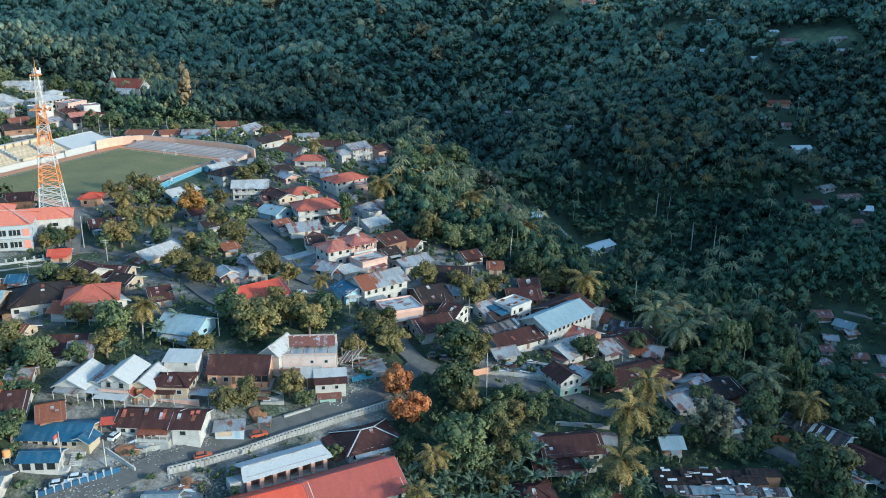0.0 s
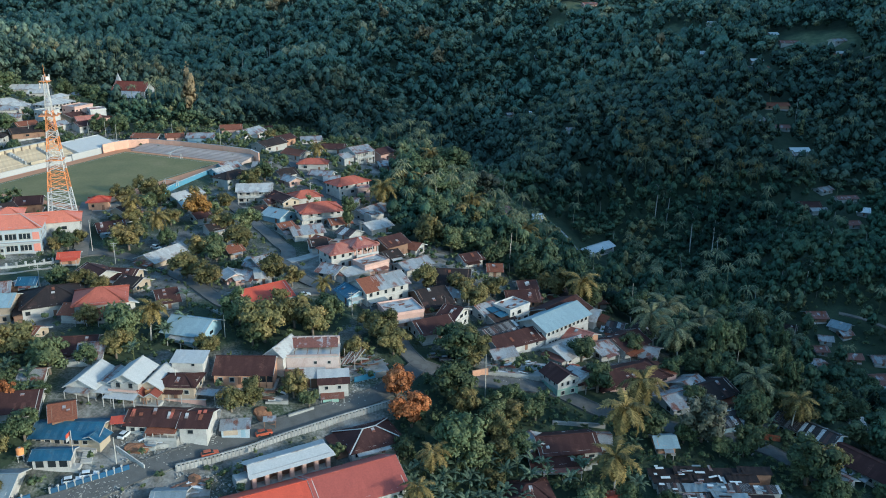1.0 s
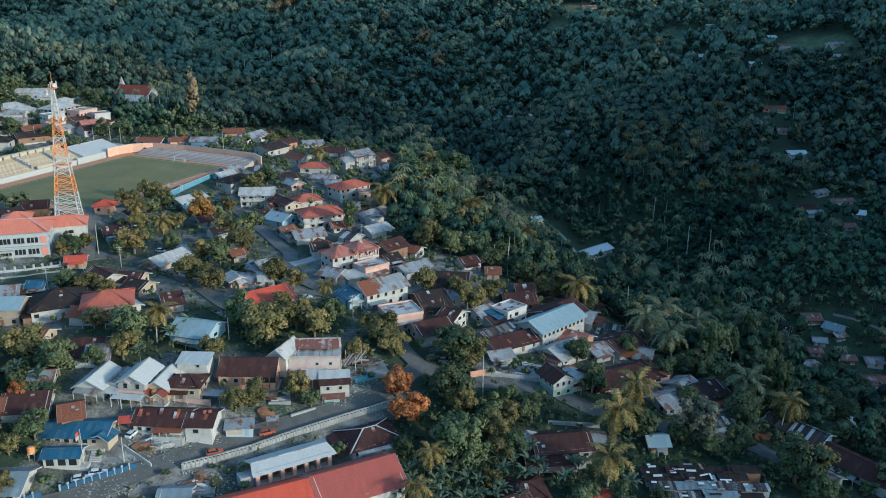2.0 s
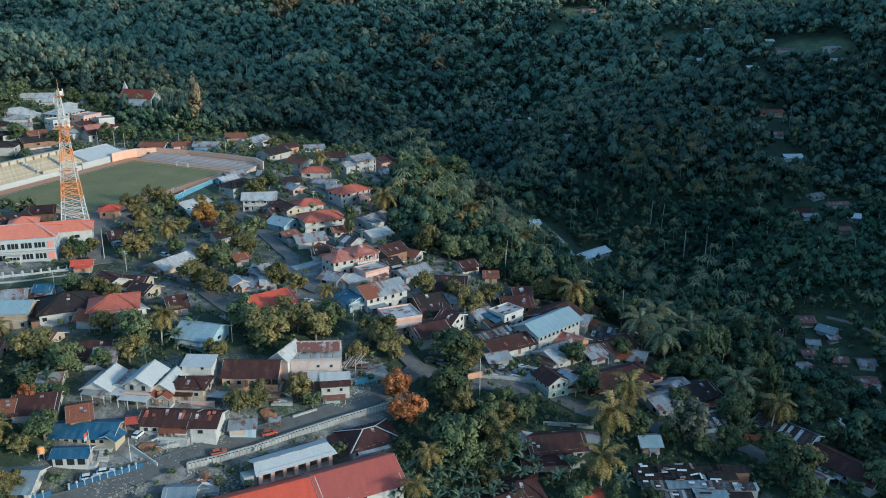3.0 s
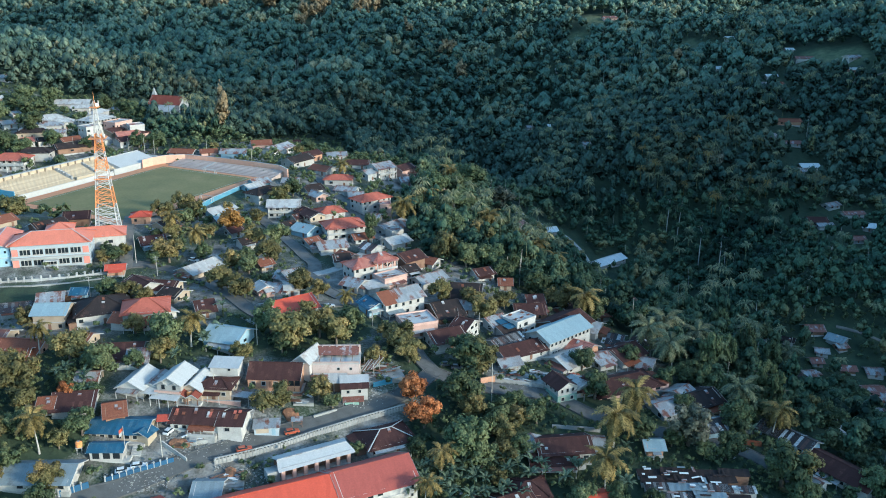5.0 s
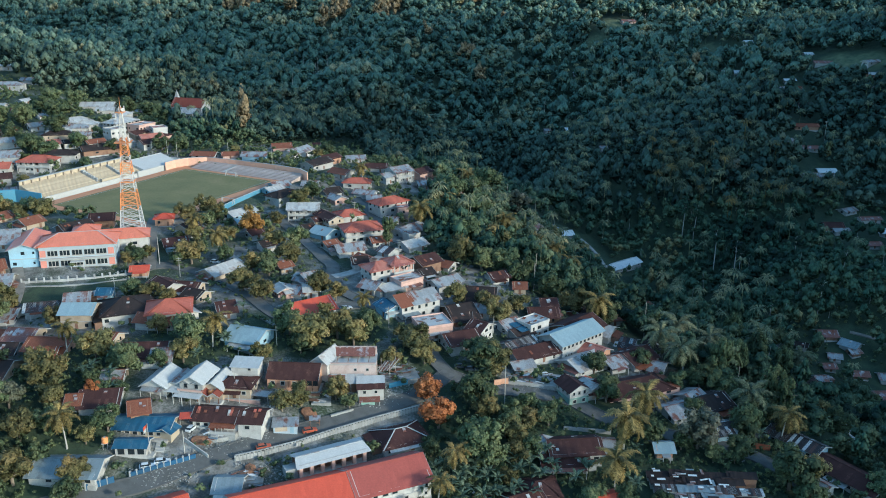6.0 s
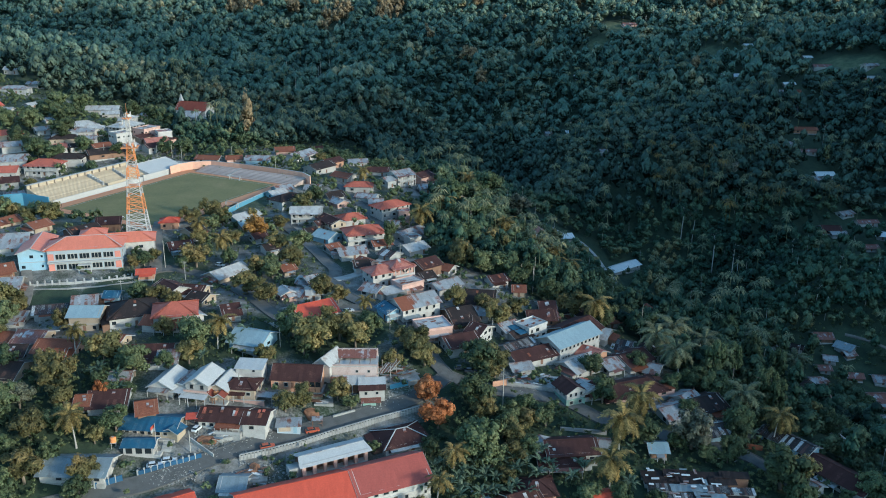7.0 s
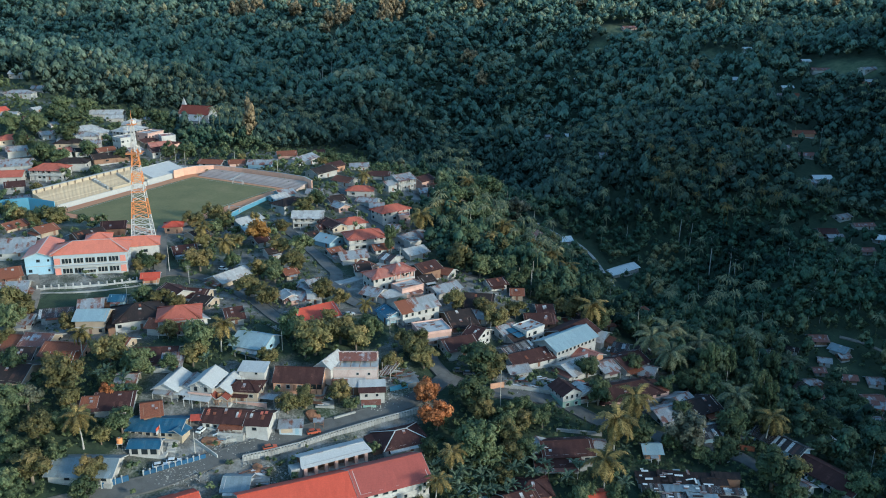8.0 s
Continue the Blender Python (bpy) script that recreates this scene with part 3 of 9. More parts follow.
def house(x, y, rot, L, W, H, roof, rmat, wmat, label, storeys=1, seed=None, slope=0.40, over=0.95, porch=0, cap=None, name="house", category="house", windows=True, base_z=None):
    rng = random.Random(int(x * 13 + y * 7) if seed is None else seed)
    root = tagged(new(name), label, category)
    if base_z is None:
        c, s = math.cos(radians(rot)), math.sin(radians(rot))
        corners = [gz(x + u * c * L / 2 - v * s * W / 2, y + u * s * L / 2 + v * c * W / 2) for u in (-1, 1) for v in (-1, 1)]
        base_z = 0.55 * gz(x, y) + 0.45 * min(corners)   # cut into the slope
    z = base_z
    root.matrix_basis = pose(x, y, z, 0, 0, rot)
    FOOT.append((x, y, rot, L / 2 + over, W / 2 + over))
    BODY.append(FOOT[-1])
    if x > 85 and y < 430:
        FOOT.append((x - 1, y - 6, 0, L / 2 + 1, 6))
    if y > 430:
        FOOT.append((x - 2, y - 8, 0, L / 2 + 1, 8))
    rise = 0.25 if roof == "flat" else slope * W / 2
    if roof == "shed":
        rise = 0.16 * W
    eave = max(2.3, H - rise)
    wall, rm = WALLS[wmat], ROOFS[rmat]
    bm = bmesh.new()
    box(bm, -L / 2, L / 2, -W / 2, W / 2, -4.0, eave)
    if roof == "gable":
        for s in (-1, 1):
            xo = s * L / 2
            v = [bm.verts.new(p) for p in ((xo, -W / 2, eave), (xo, W / 2, eave), (xo, 0, eave + rise), (xo - s * 0.15, -W / 2, eave), (xo - s * 0.15, W / 2, eave), (xo - s * 0.15, 0, eave + rise))]
            bm.faces.new(v[:3] if s > 0 else v[2::-1])
            bm.faces.new(v[5:2:-1] if s > 0 else v[3:])
            for i, j in ((0, 2), (2, 1)):
                bm.faces.new((v[i], v[j], v[j + 3], v[i + 3]))
    part("wall", bm, wall, root)
    bm = bmesh.new()
    box(bm, -L / 2 - 0.12, L / 2 + 0.12, -W / 2 - 0.12, W / 2 + 0.12, -3.8, 0.35)
    part("plinth", bm, M_CONC, root)
    if storeys > 1:
        bm = bmesh.new()
        for k in range(1, storeys):
            zz = eave * k / storeys
            box(bm, -L / 2 - 0.18, L / 2 + 0.18, -W / 2 - 0.18, W / 2 + 0.18, zz - 0.12, zz + 0.1)
        part("floor_band", bm, M_TRIM, root)
    # roof
    bm = bmesh.new()
    if roof == "gable":
        for f in (False, True):
            slope_sheets(bm, rng, L / 2 + over, W / 2, rise, L / 2 + over, eave, over, f, 0)
    elif roof == "hip":
        rh = max(0.2, L / 2 - W / 2 * 0.95)
        for f in (False, True):
            slope_sheets(bm, rng, L / 2 + over, W / 2, rise, rh, eave, over * 0.9, f, 0)
        e = L / 2 - rh
        b2 = bmesh.new()
        for f in (False, True):
            slope_sheets(b2, rng, W / 2 + over, e, rise, 0.05, eave, over * 0.9, f, 1)
        for v in b2.verts:
            v.co.x += (rh if v.co.x > 0 else -rh)
        me2 = bpy.data.meshes.new("tmp")
        b2.to_mesh(me2)
        b2.free()
        bm.from_mesh(me2)
        bpy.data.meshes.remove(me2)
    elif roof == "shed":
        slope_sheets(bm, rng, L / 2 + over, W, rise, L / 2 + over, eave, over, False, 0)
        for v in bm.verts:
            v.co.y += W / 2
    else:
        box(bm, -L / 2 + 0.1, L / 2 - 0.1, -W / 2 + 0.1, W / 2 - 0.1, eave + 0.02, eave + 0.2)
    bmesh.ops.remove_doubles(bm, verts=bm.verts[:], dist=0.06)
    part("roof", bm, rm, root)
    bm = bmesh.new()
    if roof in ("gable", "hip"):
        rh = L / 2 + over if roof == "gable" else max(0.2, L / 2 - W / 2 * 0.95)
        zt = eave + rise + 0.07
        beam(bm, (-rh, 0, zt), (rh, 0, zt), 0.36, 0.10)
        if roof == "hip":
            for sx in (-1, 1):
                for sy in (-1, 1):
                    beam(bm, (sx * rh, 0, zt), (sx * (L / 2 + over), sy * (W / 2 + over * 0.9), eave - over * 0.9 * rise / (W / 2) + 0.12), 0.3, 0.1)
        part("ridge_cap", bm, cap or rm, root)
    elif roof == "flat":
        for x0, x1, y0, y1 in ((-L / 2 - 0.15, L / 2 + 0.15, -W / 2 - 0.15, -W / 2 + 0.1), (-L / 2 - 0.15, L / 2 + 0.15, W / 2 - 0.1, W / 2 + 0.15), (-L / 2 - 0.15, -L / 2 + 0.1, -W / 2 + 0.1, W / 2 - 0.1), (L / 2 - 0.1, L / 2 + 0.15, -W / 2 + 0.1, W / 2 - 0.1)):
            box(bm, x0, x1, y0, y1, eave - 0.3, eave + 0.65)
        part("parapet", bm, wall, root)
    else:
        bm.free()
    if roof == "gable":
        for sx in (-1, 1):
            bm = bmesh.new()
            rows = [[bm.verts.new((sx * (L / 2 + over + o), yy, zz + h)) for o, h in ((0, -0.24), (0, 0.03), (0.05, 0.03), (0.05, -0.24))] for yy, zz in ((-W / 2 - over, eave - over * rise / (W / 2)), (0, eave + rise), (W / 2 + over, eave - over * rise / (W / 2)))]
            for r0, r1 in zip(rows, rows[1:]):
                for k in range(4):
                    bm.faces.new((r0[k], r0[(k + 1) % 4], r1[(k + 1) % 4], r1[k]))
            part("bargeboard", bm, M_TRIM, root)
    if roof in ("gable", "hip") and y < 400:
        up = rise / (W / 2)
        for k in range(rng.choice((1, 2, 2, 3) if rmat in ("brown", "dark", "rust", "patch") else (0, 0, 1) if rmat not in ("red", "redold", "coral") else (0,))):
            l, w = rng.uniform(0.8, 2.2), rng.uniform(0.8, 1.0)
            s = rng.choice((-1, -1, 1))
            d = rng.uniform(0.8, W / 2 - 1.0)
            bm = bmesh.new()
            box(bm, -w / 2, w / 2, -l / 2, l / 2, 0.0, 0.05)
            ob = part("roof_patch", bm, ROOFS[rng.choice(("zinc", "zinc", "white", "rust"))], root, "replaced roof sheet")
            u = rng.uniform(-0.5, 0.5) * max(0.5, L - W if roof == "hip" else L - 2)
            ob.matrix_basis = pose(u, s * d, eave + rise - d * up + 0.09, -s * math.degrees(math.atan(up)), 0, rng.uniform(-4, 4))
    if windows and y < 330 and storeys == 1 and name == "house":
        if rng.random() < 0.5:
            s, e = rng.choice((-1, 1)), rng.uniform(2.0, 3.2)
            aw = W * rng.uniform(0.45, 0.8)
            ao = rng.uniform(-0.5, 0.5) * (W - aw)
            bm = bmesh.new()
            box(bm, *sorted((s * L / 2, s * (L / 2 + e))), ao - aw / 2, ao + aw / 2, -3.5, 2.0)
            part("annex_wall", bm, WALLS[rng.choice(("grey", "wood", wmat))], root)
            bm = bmesh.new()
            v = [bm.verts.new((s * (L / 2 + q * (e + 0.4)), ao + r * (aw / 2 + 0.3), 2.75 - q * 0.65 + h)) for q in (0, 1) for r in (-1, 1) for h in (0, 0.06)]
            for q in ((0, 1, 3, 2), (4, 6, 7, 5), (0, 4, 5, 1), (2, 3, 7, 6), (1, 5, 7, 3), (0, 2, 6, 4)):
                bm.faces.new([v[i] for i in q])
            bmesh.ops.recalc_face_normals(bm, faces=bm.faces[:])
            part("annex_roof", bm, ROOFS[rng.choice(("rust", "zinc", "patch", rmat))], root, "lean-to roof of other sheets")
        if rng.random() < 0.6:
            side = round(-rot / 90) % 4
            span, off = (L, W / 2) if side % 2 == 0 else (W, L / 2)
            aw, d = span * rng.uniform(0.45, 0.95), rng.uniform(1.6, 2.8)
            o = rng.uniform(-0.5, 0.5) * (span - aw)
            turn = pose(0, 0, 0, 0, 0, 90 * side)
            z1 = min(eave - 0.35, 2.75)
            roof_sheet(root, "awning", aw, d, 0.45, ROOFS[rng.choice(("rust", "zinc", "patch", "white", rmat))], turn @ pose(o - aw / 2, -off - d, z1 - 0.45), "low awning of other sheets", rng)
            for k in range(2 + (aw > 6)):
                bm = bmesh.new()
                px = o - aw / 2 + 0.2 + (aw - 0.4) * k / (1 + (aw > 6))
                box(bm, px - 0.08, px + 0.08, -off - d + 0.15, -off - d + 0.31, -2.5, z1 - 0.42)
                part("awning_post", bm, M_TRIM, root).matrix_basis = turn
    if roof == "flat":
        for k in range(7):
            l, w = rng.uniform(1.5, 3.5), rng.uniform(0.7, 1.2)
            bm = bmesh.new()
            box(bm, -l / 2, l / 2, -w / 2, w / 2, 0.0, 0.07)
            ob = part("loose_sheet", bm, ROOFS[rng.choice(("white", "zinc", "rust"))], root)
            ob.matrix_basis = pose(rng.uniform(-0.4, 0.4) * L, rng.uniform(-0.4, 0.4) * W, eave + rng.uniform(0.22, 0.5), rng.uniform(-5, 5), rng.uniform(-6, 6), rng.uniform(-30, 30))
    # windows and doors on all four sides
    if windows:
        sh = eave / storeys
        for side in range(4):
            span, off = (L, W / 2) if side % 2 == 0 else (W, L / 2)
            n = max(1, int(span / ((3.4 if y < 400 else 5.0) if storeys == 1 else 2.7)))
            turn = pose(0, 0, 0, 0, 0, 90 * side)
            for st in range(storeys):
                for i in range(n):
                    u = -span / 2 + span * (i + 0.5) / n + rng.uniform(-0.3, 0.3)
                    zc = sh * st + sh * 0.55
                    if st == 0 and side in (0, 2) and i == n // 2:
                        share("door", DOOR_ME, root, turn @ pose(u, -off, 0.3) @ Matrix.Diagonal((1.0, 1, 2.05, 1)))
                    elif rng.random() < (0.75 if storeys > 1 else 0.5):
                        window(root, turn @ pose(u, -off, zc), rng.choice((0.8, 1.1, 1.4, 1.8)), rng.choice((1.0, 1.25, 1.25)), y < 215)
    if storeys > 1 and windows and name == "house" and rng.random() < 0.55 and roof != "flat":
        d = 1.7
        for st in range(1, storeys):
            zz = eave * st / storeys
            bm = bmesh.new()
            box(bm, -L / 2, L / 2, -W / 2 - d, -W / 2 - 0.2, zz - 0.12, zz + 0.08)
            part("balcony_floor", bm, M_CONC, root)
            bm = bmesh.new()
            box(bm, -L / 2, L / 2, -W / 2 - d, -W / 2 - d + 0.1, zz + 0.08, zz + 0.85)
            part("balcony_parapet", bm, M_TRIM, root)
        for i in range(5):
            px = -L / 2 + 0.2 + (L - 0.4) * i / 4
            bm = bmesh.new()
            box(bm, px - 0.14, px + 0.14, -W / 2 - d + 0.1, -W / 2 - d + 0.38, -2.5, eave - 0.3)
            part("balcony_post", bm, M_TRIM, root)
        bm = bmesh.new()
        v = [bm.verts.new((sx * (L / 2 + 0.3), -W / 2 - yy, eave - 0.28 + zz)) for sx in (-1, 1) for yy, zz in ((0, 0.1), (d + 0.5, -0.25), (d + 0.5, -0.18), (0, 0.17))]
        for q in ((0, 1, 2, 3), (7, 6, 5, 4), (0, 4, 5, 1), (1, 5, 6, 2), (2, 6, 7, 3), (3, 7, 4, 0)):
            bm.faces.new([v[i] for i in q])
        part("balcony_roof", bm, rm, root)
    if porch:
        s = 1 if porch > 0 else -1
        d = abs(porch)
        bm = bmesh.new()
        slope_sheets(bm, rng, L * 0.42, d, 0.5, L * 0.42, 2.3, 0.2, False, 0)
        for v in bm.verts:
            v.co.y = W / 2 - v.co.y if s > 0 else v.co.y - W / 2
        if s > 0:
            bmesh.ops.reverse_faces(bm, faces=bm.faces[:])
        part("porch_roof", bm, rm, root)
        for i in range(4):
            px = -L * 0.4 + L * 0.8 * i / 3
            bm = bmesh.new()
            py = s * (W / 2 + d - 0.1)
            box(bm, px - 0.1, px + 0.1, py - 0.1, py + 0.1, -2.5, 2.3)
            part("porch_post", bm, M_TRIM, root)
    return root


house(-284.9, 594.0, 8.4, 22.6, 11.2, 8.0, "gable", "white", "white", "white plastered house with a white metal gable roof")
house(-305.7, 592.8, -83.9, 21.9, 7.7, 5.0, "gable", "white", "white", "white plastered house with a white metal gable roof")
house(-264.1, 514.7, 42.0, 17.3, 11.2, 8.0, "hip", "white", "white", "two-storey white plastered house with a white metal hip roof", storeys=2)
house(-256.3, 512.3, 19.0, 13.8, 8.6, 7.0, "hip", "white", "white", "white plastered house with a white metal hip roof")
house(-237.5, 520.9, 66.2, 20.1, 10.3, 11.0, "hip", "white", "white", "three-storey white plastered house with a white metal hip roof", storeys=3)
house(-223.6, 520.9, 66.2, 14.3, 10.3, 9.0, "flat", "white", "pink", "two-storey pink plastered house with a white metal flat roof", storeys=2)
house(-210.2, 515.7, 34.1, 9.0, 9.5, 9.0, "flat", "salmon", "white", "two-storey white plastered house with a salmon tiled flat roof", storeys=2)
house(-206.6, 488.7, 50.4, 11.9, 8.6, 6.0, "gable", "brown", "white", "white plastered house with a dark red-brown sheet gable roof")
house(-261.6, 485.0, 17.3, 16.9, 8.6, 6.0, "hip", "dark", "cream", "cream house with a dark brown sheet hip roof")
house(-249.3, 491.0, 11.8, 9.1, 6.9, 5.0, "gable", "zinc", "white", "white plastered house with a grey zinc gable roof")
house(-296.7, 481.1, 34.3, 16.6, 10.3, 6.0, "hip", "redtile", "cream", "cream house with a faded red tile hip roof")
house(-284.0, 465.8, 30.8, 14.4, 9.5, 6.0, "gable", "zinc", "white", "white plastered house with a grey zinc gable roof")
house(-275.5, 445.9, 19.2, 17.0, 12.9, 7.0, "gable", "zinc", "grey", "grey concrete house with a grey zinc gable roof")
house(-251.8, 439.4, 2.1, 18.7, 12.0, 9.0, "hip", "redtile", "white", "two-storey white plastered house with a faded red tile hip roof", storeys=2)
house(-245.6, 454.1, 8.8, 17.9, 10.3, 7.0, "hip", "dark", "white", "white plastered house with a dark brown sheet hip roof")
house(-271.4, 429.5, 12.8, 15.1, 11.2, 7.0, "gable", "redtile", "white", "white plastered house with a faded red tile gable roof")
house(-262.0, 416.8, 30.4, 9.3, 9.5, 6.0, "gable", "brown", "grey", "grey concrete house with a dark red-brown sheet gable roof")
house(-229.6, 469.6, 38.1, 20.9, 10.3, 6.0, "gable", "dark", "wood", "brown timber house with a dark brown sheet gable roof")
house(-236.9, 480.0, 45.1, 10.2, 7.7, 5.0, "gable", "rust", "white", "white plastered house with a rusted sheet gable roof")
house(-356.4, 603.9, 3.5, 21.1, 9.5, 6.0, "hip", "zinc", "grey", "grey concrete house with a grey zinc hip roof")
house(-384.2, 654.1, 6.2, 11.5, 9.5, 6.0, "gable", "white", "white", "white plastered house with a white metal gable roof")
house(-322.1, 526.7, 8.1, 8.7, 8.6, 6.0, "gable", "zinc", "white", "white plastered house with a grey zinc gable roof")
house(-291.1, 524.4, 50.6, 7.3, 6.9, 4.0, "gable", "zinc", "white", "white plastered house with a grey zinc gable roof")
house(-333.8, 535.6, 58.6, 6.1, 8.6, 6.0, "gable", "red", "orange", "orange house with a bright red metal gable roof")
house(-128.1, 329.3, 64.5, 7.1, 7.7, 6.0, "gable", "dark", "cream", "cream house with a dark brown sheet gable roof")
house(-127.4, 311.5, 29.6, 9.1, 9.5, 5.0, "gable", "brown", "blue", "pale blue house with a dark red-brown sheet gable roof")
house(-169.5, 309.6, 51.7, 12.1, 9.5, 6.0, "gable", "dark", "wood", "brown timber house with a dark brown sheet gable roof")
house(-166.5, 330.2, 16.1, 9.7, 9.5, 6.0, "gable", "brown", "wood", "brown timber house with a dark red-brown sheet gable roof")
house(-100.3, 288.5, 58.8, 15.7, 9.5, 5.0, "gable", "white", "cream", "cream house with a white metal gable roof")
house(-113.9, 262.8, -39.7, 10.7, 9.0, 6.0, "gable", "brown", "white", "white plastered house with a dark red-brown sheet gable roof")
house(-105.7, 264.6, -6.9, 8.9, 9.0, 5.0, "gable", "brown", "cream", "cream house with a dark red-brown sheet gable roof")
house(-120.6, 243.6, 25.9, 17.2, 16.0, 7.5, "hip", "dark", "white", "white plastered house with a dark brown sheet hip roof")
house(-103.9, 239.9, 17.9, 14.3, 13.0, 8.0, "hip", "redtile", "white", "white plastered house with a faded red tile hip roof")
house(-106.0, 235.4, -5.4, 13.7, 8.0, 4.5, "gable", "rust", "white", "white plastered house with a rusted sheet gable roof")
house(-135.1, 238.6, 5.7, 10.2, 10.0, 8.0, "gable", "sky", "cream", "two-storey cream house with a light blue metal gable roof", storeys=2)
house(-152.9, 249.6, 17.5, 13.5, 8.0, 4.0, "gable", "quilt", "grey", "grey concrete house with a mixed sheet gable roof")
house(-143.0, 253.5, 18.2, 7.7, 10.0, 5.0, "gable", "zinc", "white", "white plastered house with a grey zinc gable roof")
house(-134.6, 258.4, 7.4, 4.7, 6.0, 4.0, "gable", "blue", "blue", "pale blue house with a dark blue sheet gable roof")
house(-179.6, 264.2, 15.3, 11.6, 14.0, 6.0, "gable", "zinc", "grey", "grey concrete house with a grey zinc gable roof")
house(-185.9, 273.4, 36.3, 7.8, 10.0, 5.0, "gable", "rust", "wood", "brown timber house with a rusted sheet gable roof")
house(-192.3, 293.3, 18.4, 13.9, 17.2, 6.0, "gable", "zinc", "grey", "grey concrete house with a grey zinc gable roof")
house(-190.1, 311.7, 59.5, 8.1, 8.6, 5.0, "gable", "rust", "cream", "cream house with a rusted sheet gable roof")
house(-161.6, 228.5, -4.2, 12.1, 13.0, 5.0, "gable", "rust", "cream", "cream house with a rusted sheet gable roof")
house(-149.9, 227.6, -3.6, 9.1, 12.0, 5.0, "gable", "patch", "cream", "cream house with a patched rusty zinc gable roof")
house(-135.4, 217.7, -3.2, 13.3, 11.0, 5.0, "gable", "rust", "orange", "orange house with a rusted sheet gable roof")
house(-103.5, 214.7, 8.8, 14.2, 12.0, 5.0, "gable", "brown", "white", "white plastered house with a dark red-brown sheet gable roof")
house(-96.5, 213.1, 8.2, 5.5, 11.0, 4.5, "gable", "zinc", "white", "white plastered house with a grey zinc gable roof")
house(-118.2, 222.4, -10.5, 5.7, 9.0, 4.0, "gable", "rust", "cream", "cream house with a rusted sheet gable roof")
house(-144.0, 199.1, -0.5, 11.2, 13.0, 5.0, "gable", "dark", "cream", "cream house with a dark brown sheet gable roof")
house(-72.9, 227.7, -15.4, 11.7, 12.0, 6.0, "gable", "sky", "blue", "pale blue house with a light blue metal gable roof")
house(-86.6, 247.3, 27.0, 5.5, 11.0, 5.0, "gable", "brown", "grey", "grey concrete house with a dark red-brown sheet gable roof")
house(-106.3, 189.3, 10.9, 10.6, 12.0, 5.0, "gable", "brown", "white", "white plastered house with a dark red-brown sheet gable roof")
house(-94.5, 187.0, 23.2, 4.9, 9.0, 4.5, "gable", "rust", "wood", "brown timber house with a rusted sheet gable roof")
house(-104.6, 163.2, 2, 17.5, 10.5, 5.2, "gable", "bluezinc", "white", "white house with a wide ribbed blue-grey zinc roof")
house(-43.9, 160.4, 26.8, 30.9, 15.0, 9.5, "gable", "red", "white", "long two-storey white building under a bright red roof", storeys=2, slope=0.5)
house(-20.8, 172.6, 28.6, 20.7, 15.0, 9.4, "gable", "redold", "white", "two-storey white building under a dull red roof", storeys=2, slope=0.5)
house(-76.1, 153.8, 34.0, 11.4, 12.0, 6.0, "gable", "red", "white", "white plastered house with a bright red metal gable roof")
house(-62.0, 165.0, 3.2, 6.3, 8.0, 4.0, "gable", "bluezinc", "white", "white plastered house with a grey zinc gable roof")
house(-18.5, 191.5, 27.9, 13.9, 11.0, 5.2, "hip", "brown", "white", "white plastered house with a dark red-brown sheet hip roof", cap=M_TRIM)
house(-113.1, 186.6, 11.5, 3.3, 7.0, 4.0, "gable", "rust", "wood", "brown timber house with a rusted sheet gable roof")
house(22.6, 260.6, 44.0, 9.5, 7.5, 5.9, "flat", "white", "white", "two-storey white house with a pale flat roof", storeys=2)
house(18.4, 257.4, 44.0, 5.0, 6.0, 5.0, "shed", "blue", "white", "small white house with a bright blue sheet roof")
house(39.7, 266.9, 47.3, 16.2, 13.0, 8.0, "gable", "brown", "wood", "brown timber house with a dark red-brown sheet gable roof")
house(50.5, 270.8, -25.1, 5.6, 10.0, 6.0, "gable", "white", "white", "white plastered house with a white metal gable roof")
house(44.5, 250.0, -38.7, 6.9, 9.0, 6.0, "gable", "salmon", "orange", "orange house with a salmon tiled gable roof")
house(39.3, 243.8, 43.1, 13.9, 11.0, 5.0, "gable", "white", "white", "white plastered house with a white metal gable roof")
house(21.8, 243.8, 31.7, 16.1, 10.0, 5.0, "gable", "brown", "white", "white plastered house with a dark red-brown sheet gable roof")
house(40.2, 225.6, -60.8, 6.2, 8.0, 5.0, "gable", "white", "white", "white plastered house with a white metal gable roof")
house(55.4, 232.9, 25, 24.5, 12.0, 5.0, "hip", "brown", "pink", "long pinkish house with a dark red-brown sheet hip roof")
house(40.9, 227.4, 25, 8.0, 9.0, 4.4, "gable", "brown", "cream", "low cream wing with a dark red-brown sheet roof")
house(59.1, 254.5, 40.3, 11.9, 11.0, 6.0, "gable", "brown", "white", "white plastered house with a dark red-brown sheet gable roof")
house(66.8, 251.3, -25.2, 5.4, 9.0, 4.5, "gable", "zinc", "white", "white plastered house with a grey zinc gable roof")
house(17.3, 247.7, 40.1, 11.5, 10.0, 4.5, "gable", "quilt", "grey", "grey concrete house with a mixed sheet gable roof")
house(3.5, 250.5, -30.0, 5.4, 9.0, 7.0, "gable", "brown", "white", "two-storey white house with a dark red-brown sheet gable roof", storeys=2)
house(-3.4, 243.8, 29.1, 11.9, 11.0, 6.0, "gable", "brown", "white", "white plastered house with a dark red-brown sheet gable roof")
house(-13.4, 250.0, 24.0, 11.7, 10.5, 4.9, "flat", "white", "pink", "pinkish house with loose white sheets on its flat roof")
house(-29.8, 259.6, -54.7, 8.1, 7.0, 5.0, "gable", "blue", "blue", "pale blue house with a dark blue sheet gable roof")
